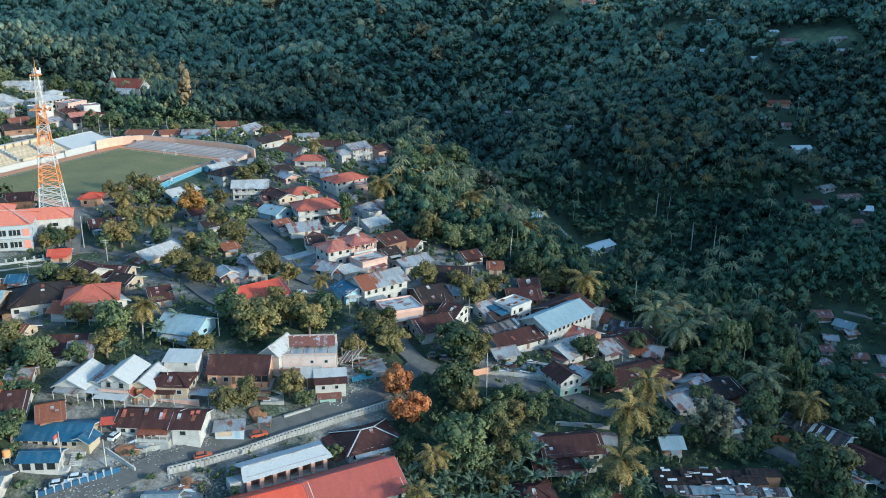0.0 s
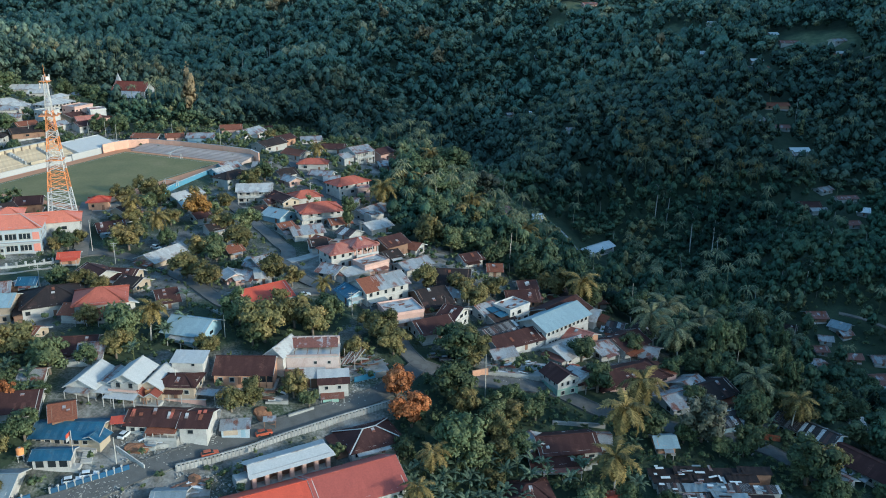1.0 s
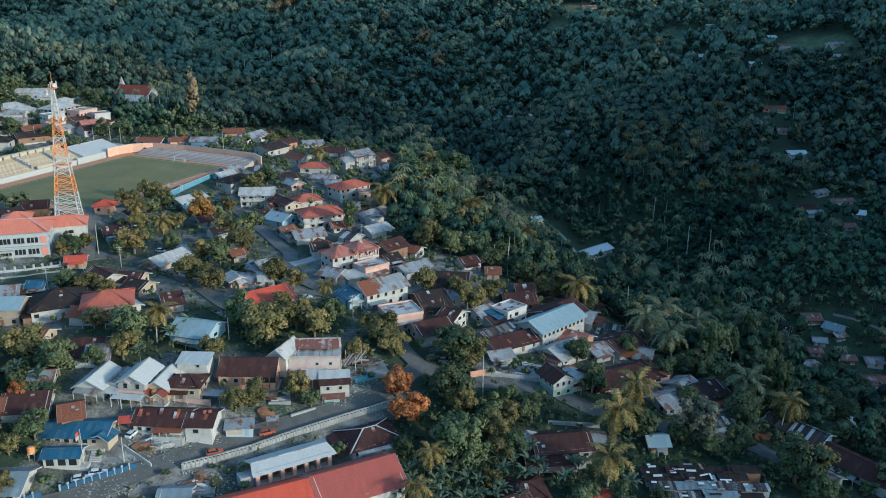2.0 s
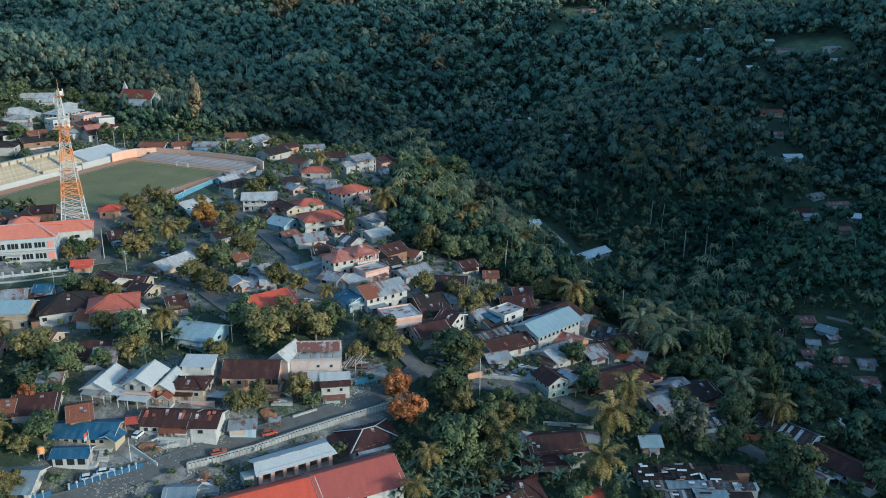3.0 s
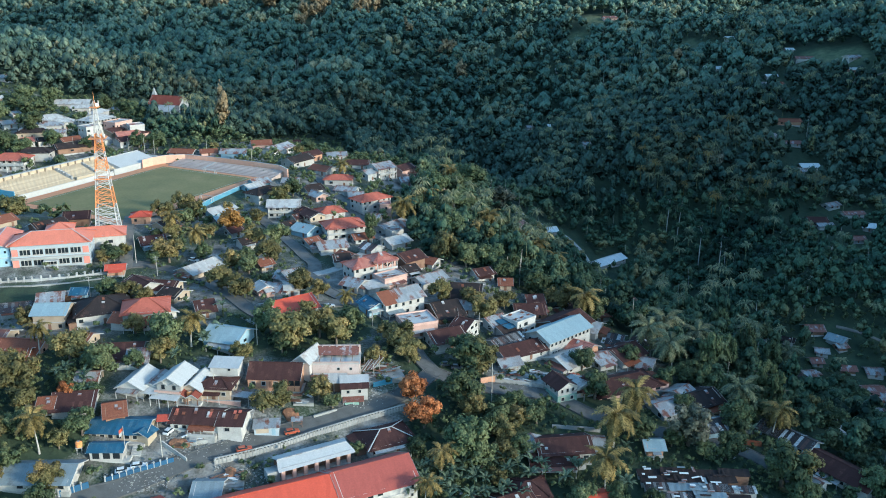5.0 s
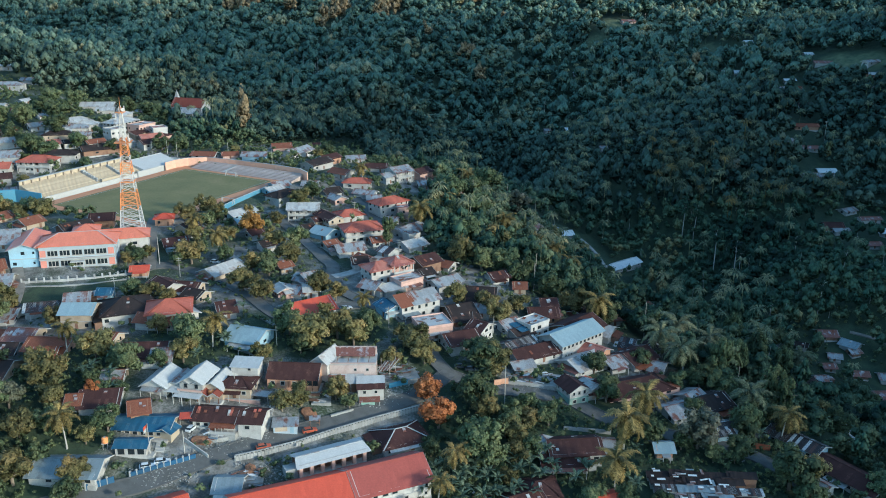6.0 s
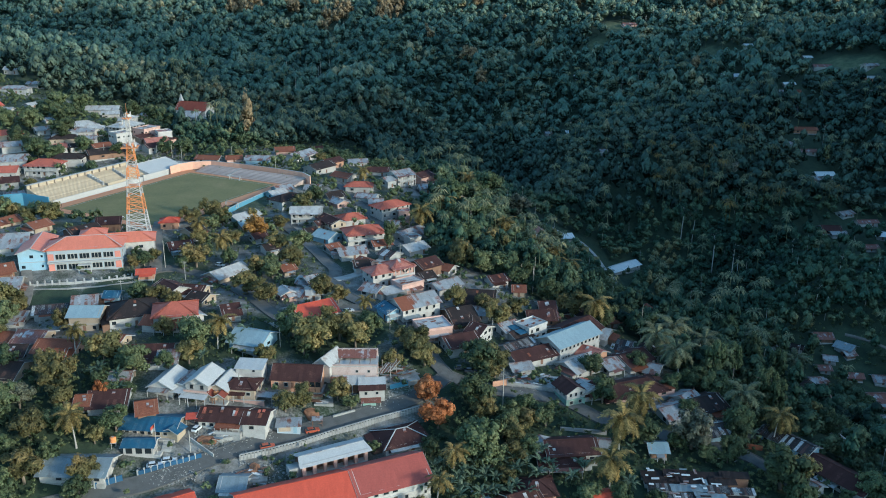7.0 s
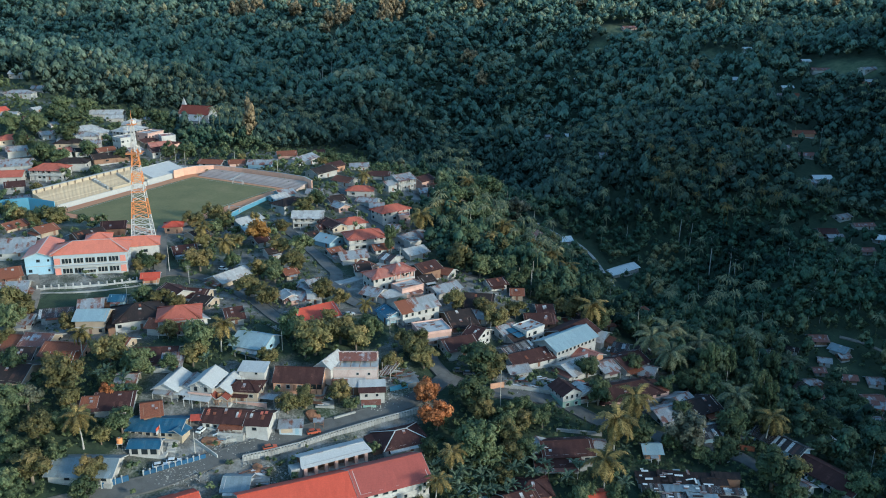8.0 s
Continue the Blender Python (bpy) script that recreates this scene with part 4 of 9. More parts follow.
house(-11.1, 287.5, 41.2, 11.3, 7.7, 5.0, "gable", "zinc", "white", "white plastered house with a grey zinc gable roof")
house(-37.4, 290.2, 35.3, 11.5, 9.5, 8.0, "hip", "salmon", "white", "two-storey white house with a faded salmon hip roof", storeys=2)
house(-30.6, 294.2, 35.3, 9.0, 8.5, 9.2, "hip", "salmon", "pink", "tall pink house block with a faded salmon hip roof", storeys=2)
house(-25.6, 283.4, 40.8, 10.4, 7.5, 4.6, "flat", "white", "pink", "pink plastered house with a white metal flat roof")
house(-30.6, 277.6, 36.0, 9.0, 5.5, 3.6, "shed", "white", "grey", "low grey shed with a white sheet roof", windows=False)
house(-29.0, 295.9, -20.5, 6.3, 7.7, 7.0, "gable", "dark", "wood", "brown timber house with a dark brown sheet gable roof")
house(-20.5, 305.0, 42.9, 9.6, 10.3, 7.0, "gable", "brown", "wood", "brown timber house with a dark red-brown sheet gable roof")
house(3.5, 279.1, -4.7, 10.7, 16.0, 7.0, "gable", "dark", "wood", "brown timber house with a dark brown sheet gable roof")
house(-4.4, 263.5, 26.1, 9.4, 15.0, 6.0, "gable", "dark", "wood", "brown timber house with a dark brown sheet gable roof")
house(9.6, 305.2, 28.9, 7.3, 7.7, 5.0, "gable", "brown", "white", "white plastered house with a dark red-brown sheet gable roof")
house(19.0, 299.5, 1.2, 4.5, 6.9, 4.5, "gable", "rust", "cream", "cream house with a rusted sheet gable roof")
house(29.7, 286.6, 9.3, 5.6, 8.6, 5.0, "gable", "brown", "cream", "cream house with a dark red-brown sheet gable roof")
house(27.0, 276.2, 7.2, 10.2, 10.0, 5.0, "gable", "brown", "wood", "brown timber house with a dark red-brown sheet gable roof")
house(58.6, 268.5, -22.4, 5.7, 9.0, 4.0, "gable", "quilt", "grey", "grey concrete house with a mixed sheet gable roof")
house(18.0, 235.1, 22.3, 6.5, 6.0, 3.5, "gable", "zinc", "grey", "grey concrete house with a grey zinc gable roof", windows=False)
house(-167.2, 475.3, -5.7, 14.1, 7.7, 4.0, "gable", "rust", "grey", "grey concrete house with a rusted sheet gable roof")
house(-151.9, 476.3, 17.4, 8.8, 6.9, 4.0, "gable", "rust", "pink", "pink plastered house with a rusted sheet gable roof")
house(-136.3, 474.5, 4.5, 13.9, 8.6, 5.0, "gable", "zinc", "blue", "pale blue house with a grey zinc gable roof")
house(-129.7, 515.0, 17.5, 11.5, 9.5, 6.0, "gable", "rust", "pink", "pink plastered house with a rusted sheet gable roof")
house(-115.2, 496.1, 65.7, 20.3, 10.3, 6.0, "gable", "zinc", "white", "white plastered house with a grey zinc gable roof")
house(-125.0, 592.9, 16.1, 8.2, 7.7, 6.0, "gable", "brown", "pink", "pink plastered house with a dark red-brown sheet gable roof")
house(-96.4, 463.6, 58.8, 17.1, 10.3, 6.0, "gable", "dark", "white", "white plastered house with a dark brown sheet gable roof")
house(-92.4, 480.0, 55.6, 12.6, 8.6, 6.0, "gable", "brown", "orange", "orange house with a dark red-brown sheet gable roof")
house(-79.3, 449.0, -30.7, 12.3, 8.6, 5.0, "gable", "rust", "white", "white plastered house with a rusted sheet gable roof")
house(-78.6, 496.1, 15.5, 10.9, 7.7, 5.0, "gable", "zinc", "white", "white plastered house with a grey zinc gable roof")
house(-67.4, 430.6, 0.5, 14.4, 8.6, 6.0, "hip", "redtile", "white", "white plastered house with a faded red tile hip roof")
house(-47.0, 454.7, 45.8, 11.9, 10.3, 9.0, "gable", "zinc", "white", "two-storey white plastered house with a grey zinc gable roof", storeys=2)
house(-53.3, 446.7, 44.9, 6.3, 7.7, 6.0, "gable", "zinc", "grey", "grey concrete house with a grey zinc gable roof")
house(-35.6, 466.4, 55.7, 11.8, 9.5, 7.0, "gable", "brown", "pink", "pink plastered house with a dark red-brown sheet gable roof")
house(-27.2, 457.0, 7.8, 7.0, 7.7, 6.0, "gable", "brown", "pink", "pink plastered house with a dark red-brown sheet gable roof")
house(-31.8, 448.5, 21.5, 7.6, 7.7, 5.0, "gable", "zinc", "grey", "grey concrete house with a grey zinc gable roof")
house(-62.5, 470.7, 0.5, 13.2, 8.6, 5.0, "gable", "brown", "white", "white plastered house with a dark red-brown sheet gable roof")
house(-45.3, 389.3, 42.6, 17.3, 10.3, 10.0, "hip", "redtile", "white", "three-storey white plastered house with a faded red tile hip roof", storeys=3)
house(-37.5, 383.3, 13.1, 5.3, 6.9, 7.0, "flat", "salmon", "pink", "two-storey pink plastered house with a salmon tiled flat roof", storeys=2)
house(-60.8, 415.0, -15.3, 10.6, 6.9, 4.5, "gable", "zinc", "grey", "grey concrete house with a grey zinc gable roof")
house(-84.2, 368.6, 7.7, 14.3, 9.5, 8.0, "gable", "white", "white", "two-storey white plastered house with a white metal gable roof", storeys=2)
house(-99.3, 390.4, 58.7, 16.0, 9.5, 7.0, "hip", "dark", "grey", "grey concrete house with a dark brown sheet hip roof")
house(-105.8, 408.4, 44.2, 8.3, 8.6, 5.0, "gable", "zinc", "blue", "pale blue house with a grey zinc gable roof")
house(-70.1, 358.7, -50.7, 14.5, 7.7, 7.0, "gable", "brown", "cream", "two-storey cream house with a dark red-brown sheet gable roof", storeys=2)
house(-75.3, 357.5, 40.7, 5.4, 6.0, 5.0, "gable", "brown", "cream", "cream house with a dark red-brown sheet gable roof")
house(-62.6, 370.1, 27.5, 12.1, 9.5, 6.0, "hip", "redtile", "white", "white plastered house with a faded red tile hip roof")
house(-52.4, 343.2, 23.4, 17.3, 11.2, 8.5, "hip", "redtile", "white", "two-storey white plastered house with a faded red tile hip roof", storeys=2)
house(-68.9, 342.4, -32.6, 9.6, 9.5, 5.0, "gable", "sky", "blue", "pale blue house with a light blue metal gable roof")
house(-54.3, 320.6, 25.5, 11.4, 9.5, 5.0, "gable", "zinc", "white", "white plastered house with a grey zinc gable roof")
house(-63.9, 326.9, 39.7, 5.5, 6.9, 4.0, "gable", "rust", "grey", "grey concrete house with a rusted sheet gable roof")
house(-32.3, 359.2, 54.1, 15.8, 10.3, 5.0, "gable", "zinc", "grey", "grey concrete house with a grey zinc gable roof")
house(-28.0, 332.8, 41.8, 10.1, 8.6, 5.0, "gable", "white", "white", "white plastered house with a white metal gable roof")
house(-29.8, 347.5, 35.3, 5.9, 6.0, 4.0, "flat", "zinc", "white", "white plastered house with a grey zinc flat roof")
house(-43.2, 336.3, 26.2, 7.9, 6.9, 4.0, "gable", "rust", "grey", "grey concrete house with a rusted sheet gable roof")
house(-113.9, 362.6, 57.0, 14.1, 7.7, 4.0, "gable", "white", "blue", "pale blue house with a white metal gable roof")
house(-108.0, 351.9, 43.4, 10.6, 7.7, 4.0, "gable", "sky", "white", "white plastered house with a light blue metal gable roof")
house(-107.4, 401.7, 53.8, 9.2, 6.9, 4.0, "gable", "white", "blue", "pale blue house with a white metal gable roof")
house(-64.0, 283.1, 41.1, 6.0, 9.0, 5.0, "gable", "zinc", "white", "white plastered house with a grey zinc gable roof")
house(-66.6, 270.4, -14.2, 6.6, 8.0, 4.0, "gable", "zinc", "white", "white plastered house with a grey zinc gable roof")
house(-60.9, 270.7, 16.2, 4.8, 8.0, 5.0, "gable", "white", "white", "white plastered house with a white metal gable roof")
house(-71.3, 269.7, -54.8, 5.8, 6.0, 4.0, "gable", "white", "pink", "pink plastered house with a white metal gable roof")
house(-58.2, 253.9, 36.9, 15.2, 13.0, 5.5, "gable", "red", "white", "white plastered house with a bright red metal gable roof")
house(-74.3, 399.8, -48.4, 10.9, 6.9, 4.5, "gable", "zinc", "pink", "pink plastered house with a grey zinc gable roof")
house(-91.4, 420.6, -1.9, 7.6, 7.7, 4.0, "gable", "zinc", "white", "white plastered house with a grey zinc gable roof")
house(-45.5, 306.9, -43.5, 7.5, 6.9, 4.5, "gable", "rust", "pink", "pink plastered house with a rusted sheet gable roof")
house(-37.3, 319.9, -35.8, 6.5, 6.9, 4.5, "gable", "quilt", "grey", "grey concrete house with a mixed sheet gable roof")
house(32.5, 195.3, 9.7, 14.7, 10.0, 6.0, "gable", "brown", "grey", "grey concrete house with a dark red-brown sheet gable roof")
house(29.5, 190.7, 8.3, 13.0, 7.0, 4.0, "gable", "brown", "white", "white plastered house with a dark red-brown sheet gable roof")
house(43.0, 199.1, -4.1, 3.2, 8.0, 4.0, "gable", "zinc", "grey", "grey concrete house with a grey zinc gable roof")
house(24.6, 194.9, -67.4, 5.1, 6.0, 4.5, "gable", "zinc", "white", "white plastered house with a grey zinc gable roof")
house(59.9, 200.6, 3.8, 4.7, 6.0, 4.0, "gable", "sky", "orange", "orange house with a light blue metal gable roof")
house(79.6, 228.3, 30.2, 11.8, 11.0, 6.0, "gable", "dark", "white", "white plastered house with a dark brown sheet gable roof")
house(74.7, 230.8, 42.2, 6.4, 8.0, 5.0, "gable", "zinc", "white", "white plastered house with a grey zinc gable roof")
house(80.8, 214.1, 20.0, 7.3, 8.0, 4.5, "gable", "quilt", "blue", "pale blue house with a mixed sheet gable roof")
house(67.7, 221.1, 29.6, 8.5, 9.0, 4.5, "gable", "zinc", "grey", "grey concrete house with a grey zinc gable roof")
house(103.0, 190.7, -52.6, 6.7, 6.0, 4.0, "gable", "zinc", "white", "white plastered house with a grey zinc gable roof")
house(138.4, 304.0, 49.3, 27.8, 7.7, 3.8, "gable", "dark", "wood", "brown timber house with a dark brown sheet gable roof")
house(153.2, 316.6, 2.8, 7.1, 7.7, 3.8, "gable", "zinc", "grey", "grey concrete house with a grey zinc gable roof")
house(182.6, 326.8, 3.8, 12.7, 9.5, 4.2, "gable", "patch", "grey", "grey concrete house with a patched rusty zinc gable roof")
house(186.3, 323.7, -15.1, 4.8, 6.9, 3.8, "gable", "zinc", "wood", "brown timber house with a grey zinc gable roof")
house(190.3, 339.7, -1.3, 6.7, 6.9, 3.4, "gable", "zinc", "grey", "grey concrete house with a grey zinc gable roof")
house(180.5, 359.0, -44.3, 7.4, 7.7, 4.2, "gable", "bluezinc", "grey", "grey concrete house with a blue-grey zinc gable roof")
house(171.7, 366.7, 1.3, 7.8, 7.7, 4.2, "gable", "patch", "wood", "brown timber house with a patched rusty zinc gable roof")
house(164.6, 341.9, 3.2, 4.7, 5.2, 3.4, "gable", "patch", "grey", "grey concrete house with a patched rusty zinc gable roof")
house(142.3, 355.9, -32.5, 5.7, 7.7, 3.8, "gable", "zinc", "grey", "grey concrete house with a grey zinc gable roof")
house(87.2, 407.2, 53.0, 22.3, 7.7, 5.0, "gable", "rust", "white", "white plastered house with a rusted sheet gable roof")
house(128.7, 235.3, 74.2, 13.6, 4.0, 3.5, "gable", "white", "white", "white plastered house with a white metal gable roof")
house(180.2, 354.3, 17.0, 4.4, 5.2, 3.4, "gable", "zinc", "wood", "brown timber house with a grey zinc gable roof")
house(92.7, 502.5, 42.4, 25.6, 9.5, 5.0, "gable", "bright", "white", "white plastered house with a white metal gable roof")
house(54.2, 503.3, 17.9, 9.3, 8.6, 5.0, "gable", "bright", "white", "white plastered house with a white metal gable roof")
house(31.1, 458.2, 58.9, 13.6, 6.9, 4.0, "gable", "patch", "white", "white plastered house with a patched rusty zinc gable roof")
house(-12.2, 460.3, 26.7, 8.5, 10.3, 6.0, "gable", "sky", "white", "white plastered house with a light blue metal gable roof")
house(33.9, 629.9, 3.5, 5.9, 6.0, 4.0, "gable", "bright", "white", "white plastered house with a white metal gable roof")
house(234.0, 826.8, 1.3, 15.9, 10.3, 6.0, "gable", "bright", "white", "white plastered house with a white metal gable roof")
house(55.3, 1009.3, 3.5, 8.2, 7.7, 6.0, "gable", "bright", "white", "white plastered house with a white metal gable roof")
house(40.7, 988.4, 3.5, 7.4, 6.9, 4.0, "gable", "zinc", "grey", "grey concrete house with a grey zinc gable roof")
house(215.2, 867.6, 3.5, 13.4, 6.9, 4.0, "gable", "zinc", "white", "white plastered house with a grey zinc gable roof")
house(274.8, 779.8, 3.5, 9.6, 6.0, 4.0, "gable", "bright", "white", "white plastered house with a white metal gable roof")
house(268.3, 767.8, -1.7, 12.8, 6.9, 4.0, "gable", "zinc", "white", "white plastered house with a grey zinc gable roof")
house(276.3, 762.5, -1.5, 6.7, 6.0, 4.0, "gable", "rust", "orange", "orange house with a rusted sheet gable roof")
house(255.7, 669.9, 0.2, 17.9, 7.7, 5.0, "gable", "rust", "orange", "orange house with a rusted sheet gable roof")
house(252.2, 606.8, 5.6, 12.9, 8.6, 5.0, "gable", "bright", "white", "white plastered house with a white metal gable roof")
house(236.8, 592.9, 24.0, 12.5, 8.6, 5.0, "gable", "zinc", "grey", "grey concrete house with a grey zinc gable roof")
house(233.7, 642.6, 19.5, 7.2, 6.9, 4.0, "gable", "zinc", "grey", "grey concrete house with a grey zinc gable roof")
house(249.2, 636.9, 3.5, 11.0, 6.9, 4.0, "gable", "patch", "grey", "grey concrete house with a patched rusty zinc gable roof")
house(231.7, 528.8, 1.2, 11.4, 9.5, 5.0, "gable", "brown", "wood", "brown timber house with a dark red-brown sheet gable roof")
house(235.0, 523.0, 9.0, 9.4, 5.2, 4.0, "gable", "zinc", "grey", "grey concrete house with a grey zinc gable roof")
house(265.1, 526.6, -17.5, 7.0, 8.6, 5.0, "gable", "bright", "grey", "grey concrete house with a white metal gable roof")
house(260.6, 542.8, 9.8, 13.7, 6.0, 4.0, "gable", "patch", "white", "white plastered house with a patched rusty zinc gable roof")
house(249.5, 507.9, 7.9, 9.9, 6.9, 4.0, "gable", "patch", "grey", "grey concrete house with a patched rusty zinc gable roof")
house(249.3, 551.9, 31.1, 10.7, 6.9, 4.0, "gable", "zinc", "grey", "grey concrete house with a grey zinc gable roof")
house(85.0, 833.9, -5.1, 8.1, 6.9, 4.0, "gable", "zinc", "white", "white plastered house with a grey zinc gable roof")
house(79.1, 793.2, -12.5, 8.3, 7.7, 5.0, "gable", "bright", "white", "white plastered house with a white metal gable roof")
house(59.6, 807.6, 21.5, 5.6, 6.0, 4.0, "gable", "zinc", "white", "white plastered house with a grey zinc gable roof")
house(56.5, 705.0, 13.5, 6.0, 6.0, 4.0, "gable", "bright", "white", "white plastered house with a white metal gable roof")
house(99.9, 921.6, 0.8, 14.0, 6.9, 4.0, "gable", "bright", "white", "white plastered house with a white metal gable roof")
house(166.3, 1035.6, 15.5, 21.3, 8.6, 5.0, "gable", "patch", "pink", "pink plastered house with a patched rusty zinc gable roof")
house(270.2, 909.8, 3.5, 7.7, 6.9, 5.0, "gable", "bright", "white", "white plastered house with a white metal gable roof")
house(307.6, 836.9, 8.5, 7.3, 6.9, 5.0, "gable", "bright", "white", "white plastered house with a white metal gable roof")
house(316.6, 810.1, -1.2, 22.5, 7.7, 4.0, "gable", "patch", "white", "white plastered house with a patched rusty zinc gable roof")
house(346.1, 782.5, 22.7, 14.6, 7.7, 5.0, "gable", "zinc", "white", "white plastered house with a grey zinc gable roof")
house(341.2, 761.0, 0.5, 11.4, 6.9, 5.0, "gable", "white", "orange", "orange house with a white metal gable roof")
house(94.3, 647.9, 3.5, 4.6, 6.0, 4.0, "gable", "zinc", "white", "white plastered house with a grey zinc gable roof")
house(272.8, 727.6, -6.5, 9.6, 6.9, 4.0, "gable", "patch", "grey", "grey concrete house with a patched rusty zinc gable roof")
house(-141.3, 337.2, 15.8, 7.6, 6.9, 5.5, "hip", "red", "orange", "small red roofed gazebo with orange posts")
house(21.6, 177.4, 9.1, 10.0, 9.0, 5.0, "hip", "brown", "orange", "orange house with a dark red-brown sheet hip roof")
house(17.5, 172.0, 29.7, 8.5, 9.0, 5.0, "gable", "brown", "wood", "brown timber house with a dark red-brown sheet gable roof")
house(40.8, 174.8, 18.8, 8.9, 9.0, 5.0, "gable", "red", "white", "white plastered house with a bright red metal gable roof")
house(-130.0, 279.5, 15.0, 6.0, 5.0, 4.0, "gable", "red", "orange", "orange house with a bright red metal gable roof")
house(-257.9, 569.7, 83.8, 18.8, 7.7, 6.0, "hip", "white", "white", "white plastered house with a white metal hip roof")
house(-229.9, 493.5, 53.6, 10.2, 9.5, 9.0, "flat", "white", "white", "two-storey white plastered house with a white metal flat roof", storeys=2)
house(-222.9, 510.3, 75.1, 12.9, 7.7, 6.0, "gable", "brown", "cream", "cream house with a dark red-brown sheet gable roof")
house(-221.4, 486.2, 60.0, 8.1, 7.7, 5.0, "gable", "zinc", "white", "white plastered house with a grey zinc gable roof")
house(-208.4, 510.2, 65.4, 14.8, 7.7, 6.0, "hip", "brown", "pink", "pink plastered house with a dark red-brown sheet hip roof")
house(-198.2, 493.3, 24.6, 4.0, 6.9, 5.0, "gable", "rust", "white", "white plastered house with a rusted sheet gable roof")
house(-273.7, 580.7, 15.5, 11.3, 7.7, 6.0, "gable", "white", "white", "white plastered house with a white metal gable roof")
house(-267.0, 610.9, 6.5, 14.1, 6.9, 5.0, "hip", "zinc", "white", "white plastered house with a grey zinc hip roof")
house(-351.5, 626.9, 3.5, 12.5, 7.7, 5.0, "gable", "zinc", "white", "white plastered house with a grey zinc gable roof")
house(-308.3, 525.0, 33.5, 7.3, 7.7, 5.0, "gable", "brown", "white", "white plastered house with a dark red-brown sheet gable roof")
house(-282.1, 496.8, 45.2, 8.4, 7.7, 5.0, "gable", "zinc", "grey", "grey concrete house with a grey zinc gable roof")
house(-250.4, 474.0, 35.6, 6.3, 6.9, 5.0, "gable", "dark", "white", "white plastered house with a dark brown sheet gable roof")
house(-319.5, 555.5, 70.9, 7.2, 6.0, 4.0, "gable", "white", "white", "white plastered house with a white metal gable roof")
house(-249.0, 397.9, 34.2, 8.0, 7.7, 4.0, "gable", "zinc", "white", "white plastered house with a grey zinc gable roof")
house(-208.7, 318.9, 62.0, 10.3, 8.6, 4.0, "gable", "rust", "cream", "cream house with a rusted sheet gable roof")
house(-165.6, 245.1, 3.6, 8.5, 9.0, 4.5, "gable", "zinc", "white", "white plastered house with a grey zinc gable roof")
house(-100.4, 243.0, -47.0, 9.7, 7.0, 4.0, "gable", "zinc", "white", "white plastered house with a grey zinc gable roof")
house(-106.9, 199.7, 8.7, 5.2, 8.0, 4.0, "gable", "zinc", "grey", "grey concrete house with a grey zinc gable roof")
house(-263.8, 489.7, 25.3, 13.8, 8.6, 6.0, "hip", "white", "white", "white plastered house with a white metal hip roof")
house(-259.0, 503.4, 15.8, 14.1, 8.6, 6.0, "hip", "zinc", "white", "white plastered house with a grey zinc hip roof")
house(-258.2, 471.5, 34.1, 6.2, 7.7, 5.0, "gable", "salmon", "white", "white plastered house with a salmon tiled gable roof")
house(-211.6, 504.9, 38.0, 13.2, 8.6, 6.0, "gable", "salmon", "pink", "pink plastered house with a salmon tiled gable roof")
house(-77.9, 406.5, 39.1, 7.4, 6.9, 5.0, "gable", "dark", "grey", "grey concrete house with a dark brown sheet gable roof")
house(-77.6, 410.4, 36.5, 7.1, 7.7, 5.0, "gable", "dark", "white", "white plastered house with a dark brown sheet gable roof")
house(-70.6, 430.6, 31.7, 5.2, 6.0, 4.0, "gable", "blue", "blue", "pale blue house with a dark blue sheet gable roof")
house(-47.3, 303.0, 19.2, 5.6, 7.7, 5.0, "gable", "dark", "white", "white plastered house with a dark brown sheet gable roof")
house(-55.3, 408.8, 10.0, 6.7, 6.9, 4.0, "gable", "zinc", "white", "white plastered house with a grey zinc gable roof")
house(-66.2, 284.0, -24.0, 5.6, 8.0, 4.0, "gable", "zinc", "white", "white plastered house with a grey zinc gable roof")
house(-45.6, 346.7, 25.1, 5.9, 6.9, 4.5, "gable", "dark", "white", "white plastered house with a dark brown sheet gable roof")
house(-78.3, 346.6, 43.3, 5.9, 6.9, 4.5, "gable", "dark", "grey", "grey concrete house with a dark brown sheet gable roof")
house(-41.1, 370.5, -11.0, 4.5, 6.0, 4.5, "gable", "zinc", "white", "white plastered house with a grey zinc gable roof")
house(-19.6, 295.3, 35.8, 5.2, 6.9, 4.5, "gable", "dark", "grey", "grey concrete house with a dark brown sheet gable roof")
house(-11.4, 308.0, -26.8, 5.4, 6.9, 4.5, "gable", "rust", "white", "white plastered house with a rusted sheet gable roof")
house(4.4, 269.1, -6.8, 4.9, 8.0, 4.5, "gable", "zinc", "white", "white plastered house with a grey zinc gable roof")
house(-2.5, 260.4, 6.5, 4.3, 7.0, 4.5, "gable", "dark", "cream", "cream house with a dark brown sheet gable roof")
house(-38.4, 277.9, -27.5, 6.9, 8.0, 4.5, "gable", "zinc", "white", "white plastered house with a grey zinc gable roof")
house(-90.9, 321.7, 40.9, 5.8, 6.9, 4.5, "gable", "dark", "white", "white plastered house with a dark brown sheet gable roof")
house(-77.7, 297.2, 39.4, 5.0, 6.9, 4.5, "gable", "rust", "cream", "cream house with a rusted sheet gable roof")
house(-99.6, 335.2, 44.6, 6.2, 6.9, 4.5, "gable", "brown", "grey", "grey concrete house with a dark red-brown sheet gable roof")
house(13.5, 259.9, 38.5, 6.9, 9.0, 5.0, "gable", "zinc", "white", "white plastered house with a grey zinc gable roof")
house(17.7, 256.0, 40.6, 7.1, 8.0, 4.5, "gable", "dark", "grey", "grey concrete house with a dark brown sheet gable roof")
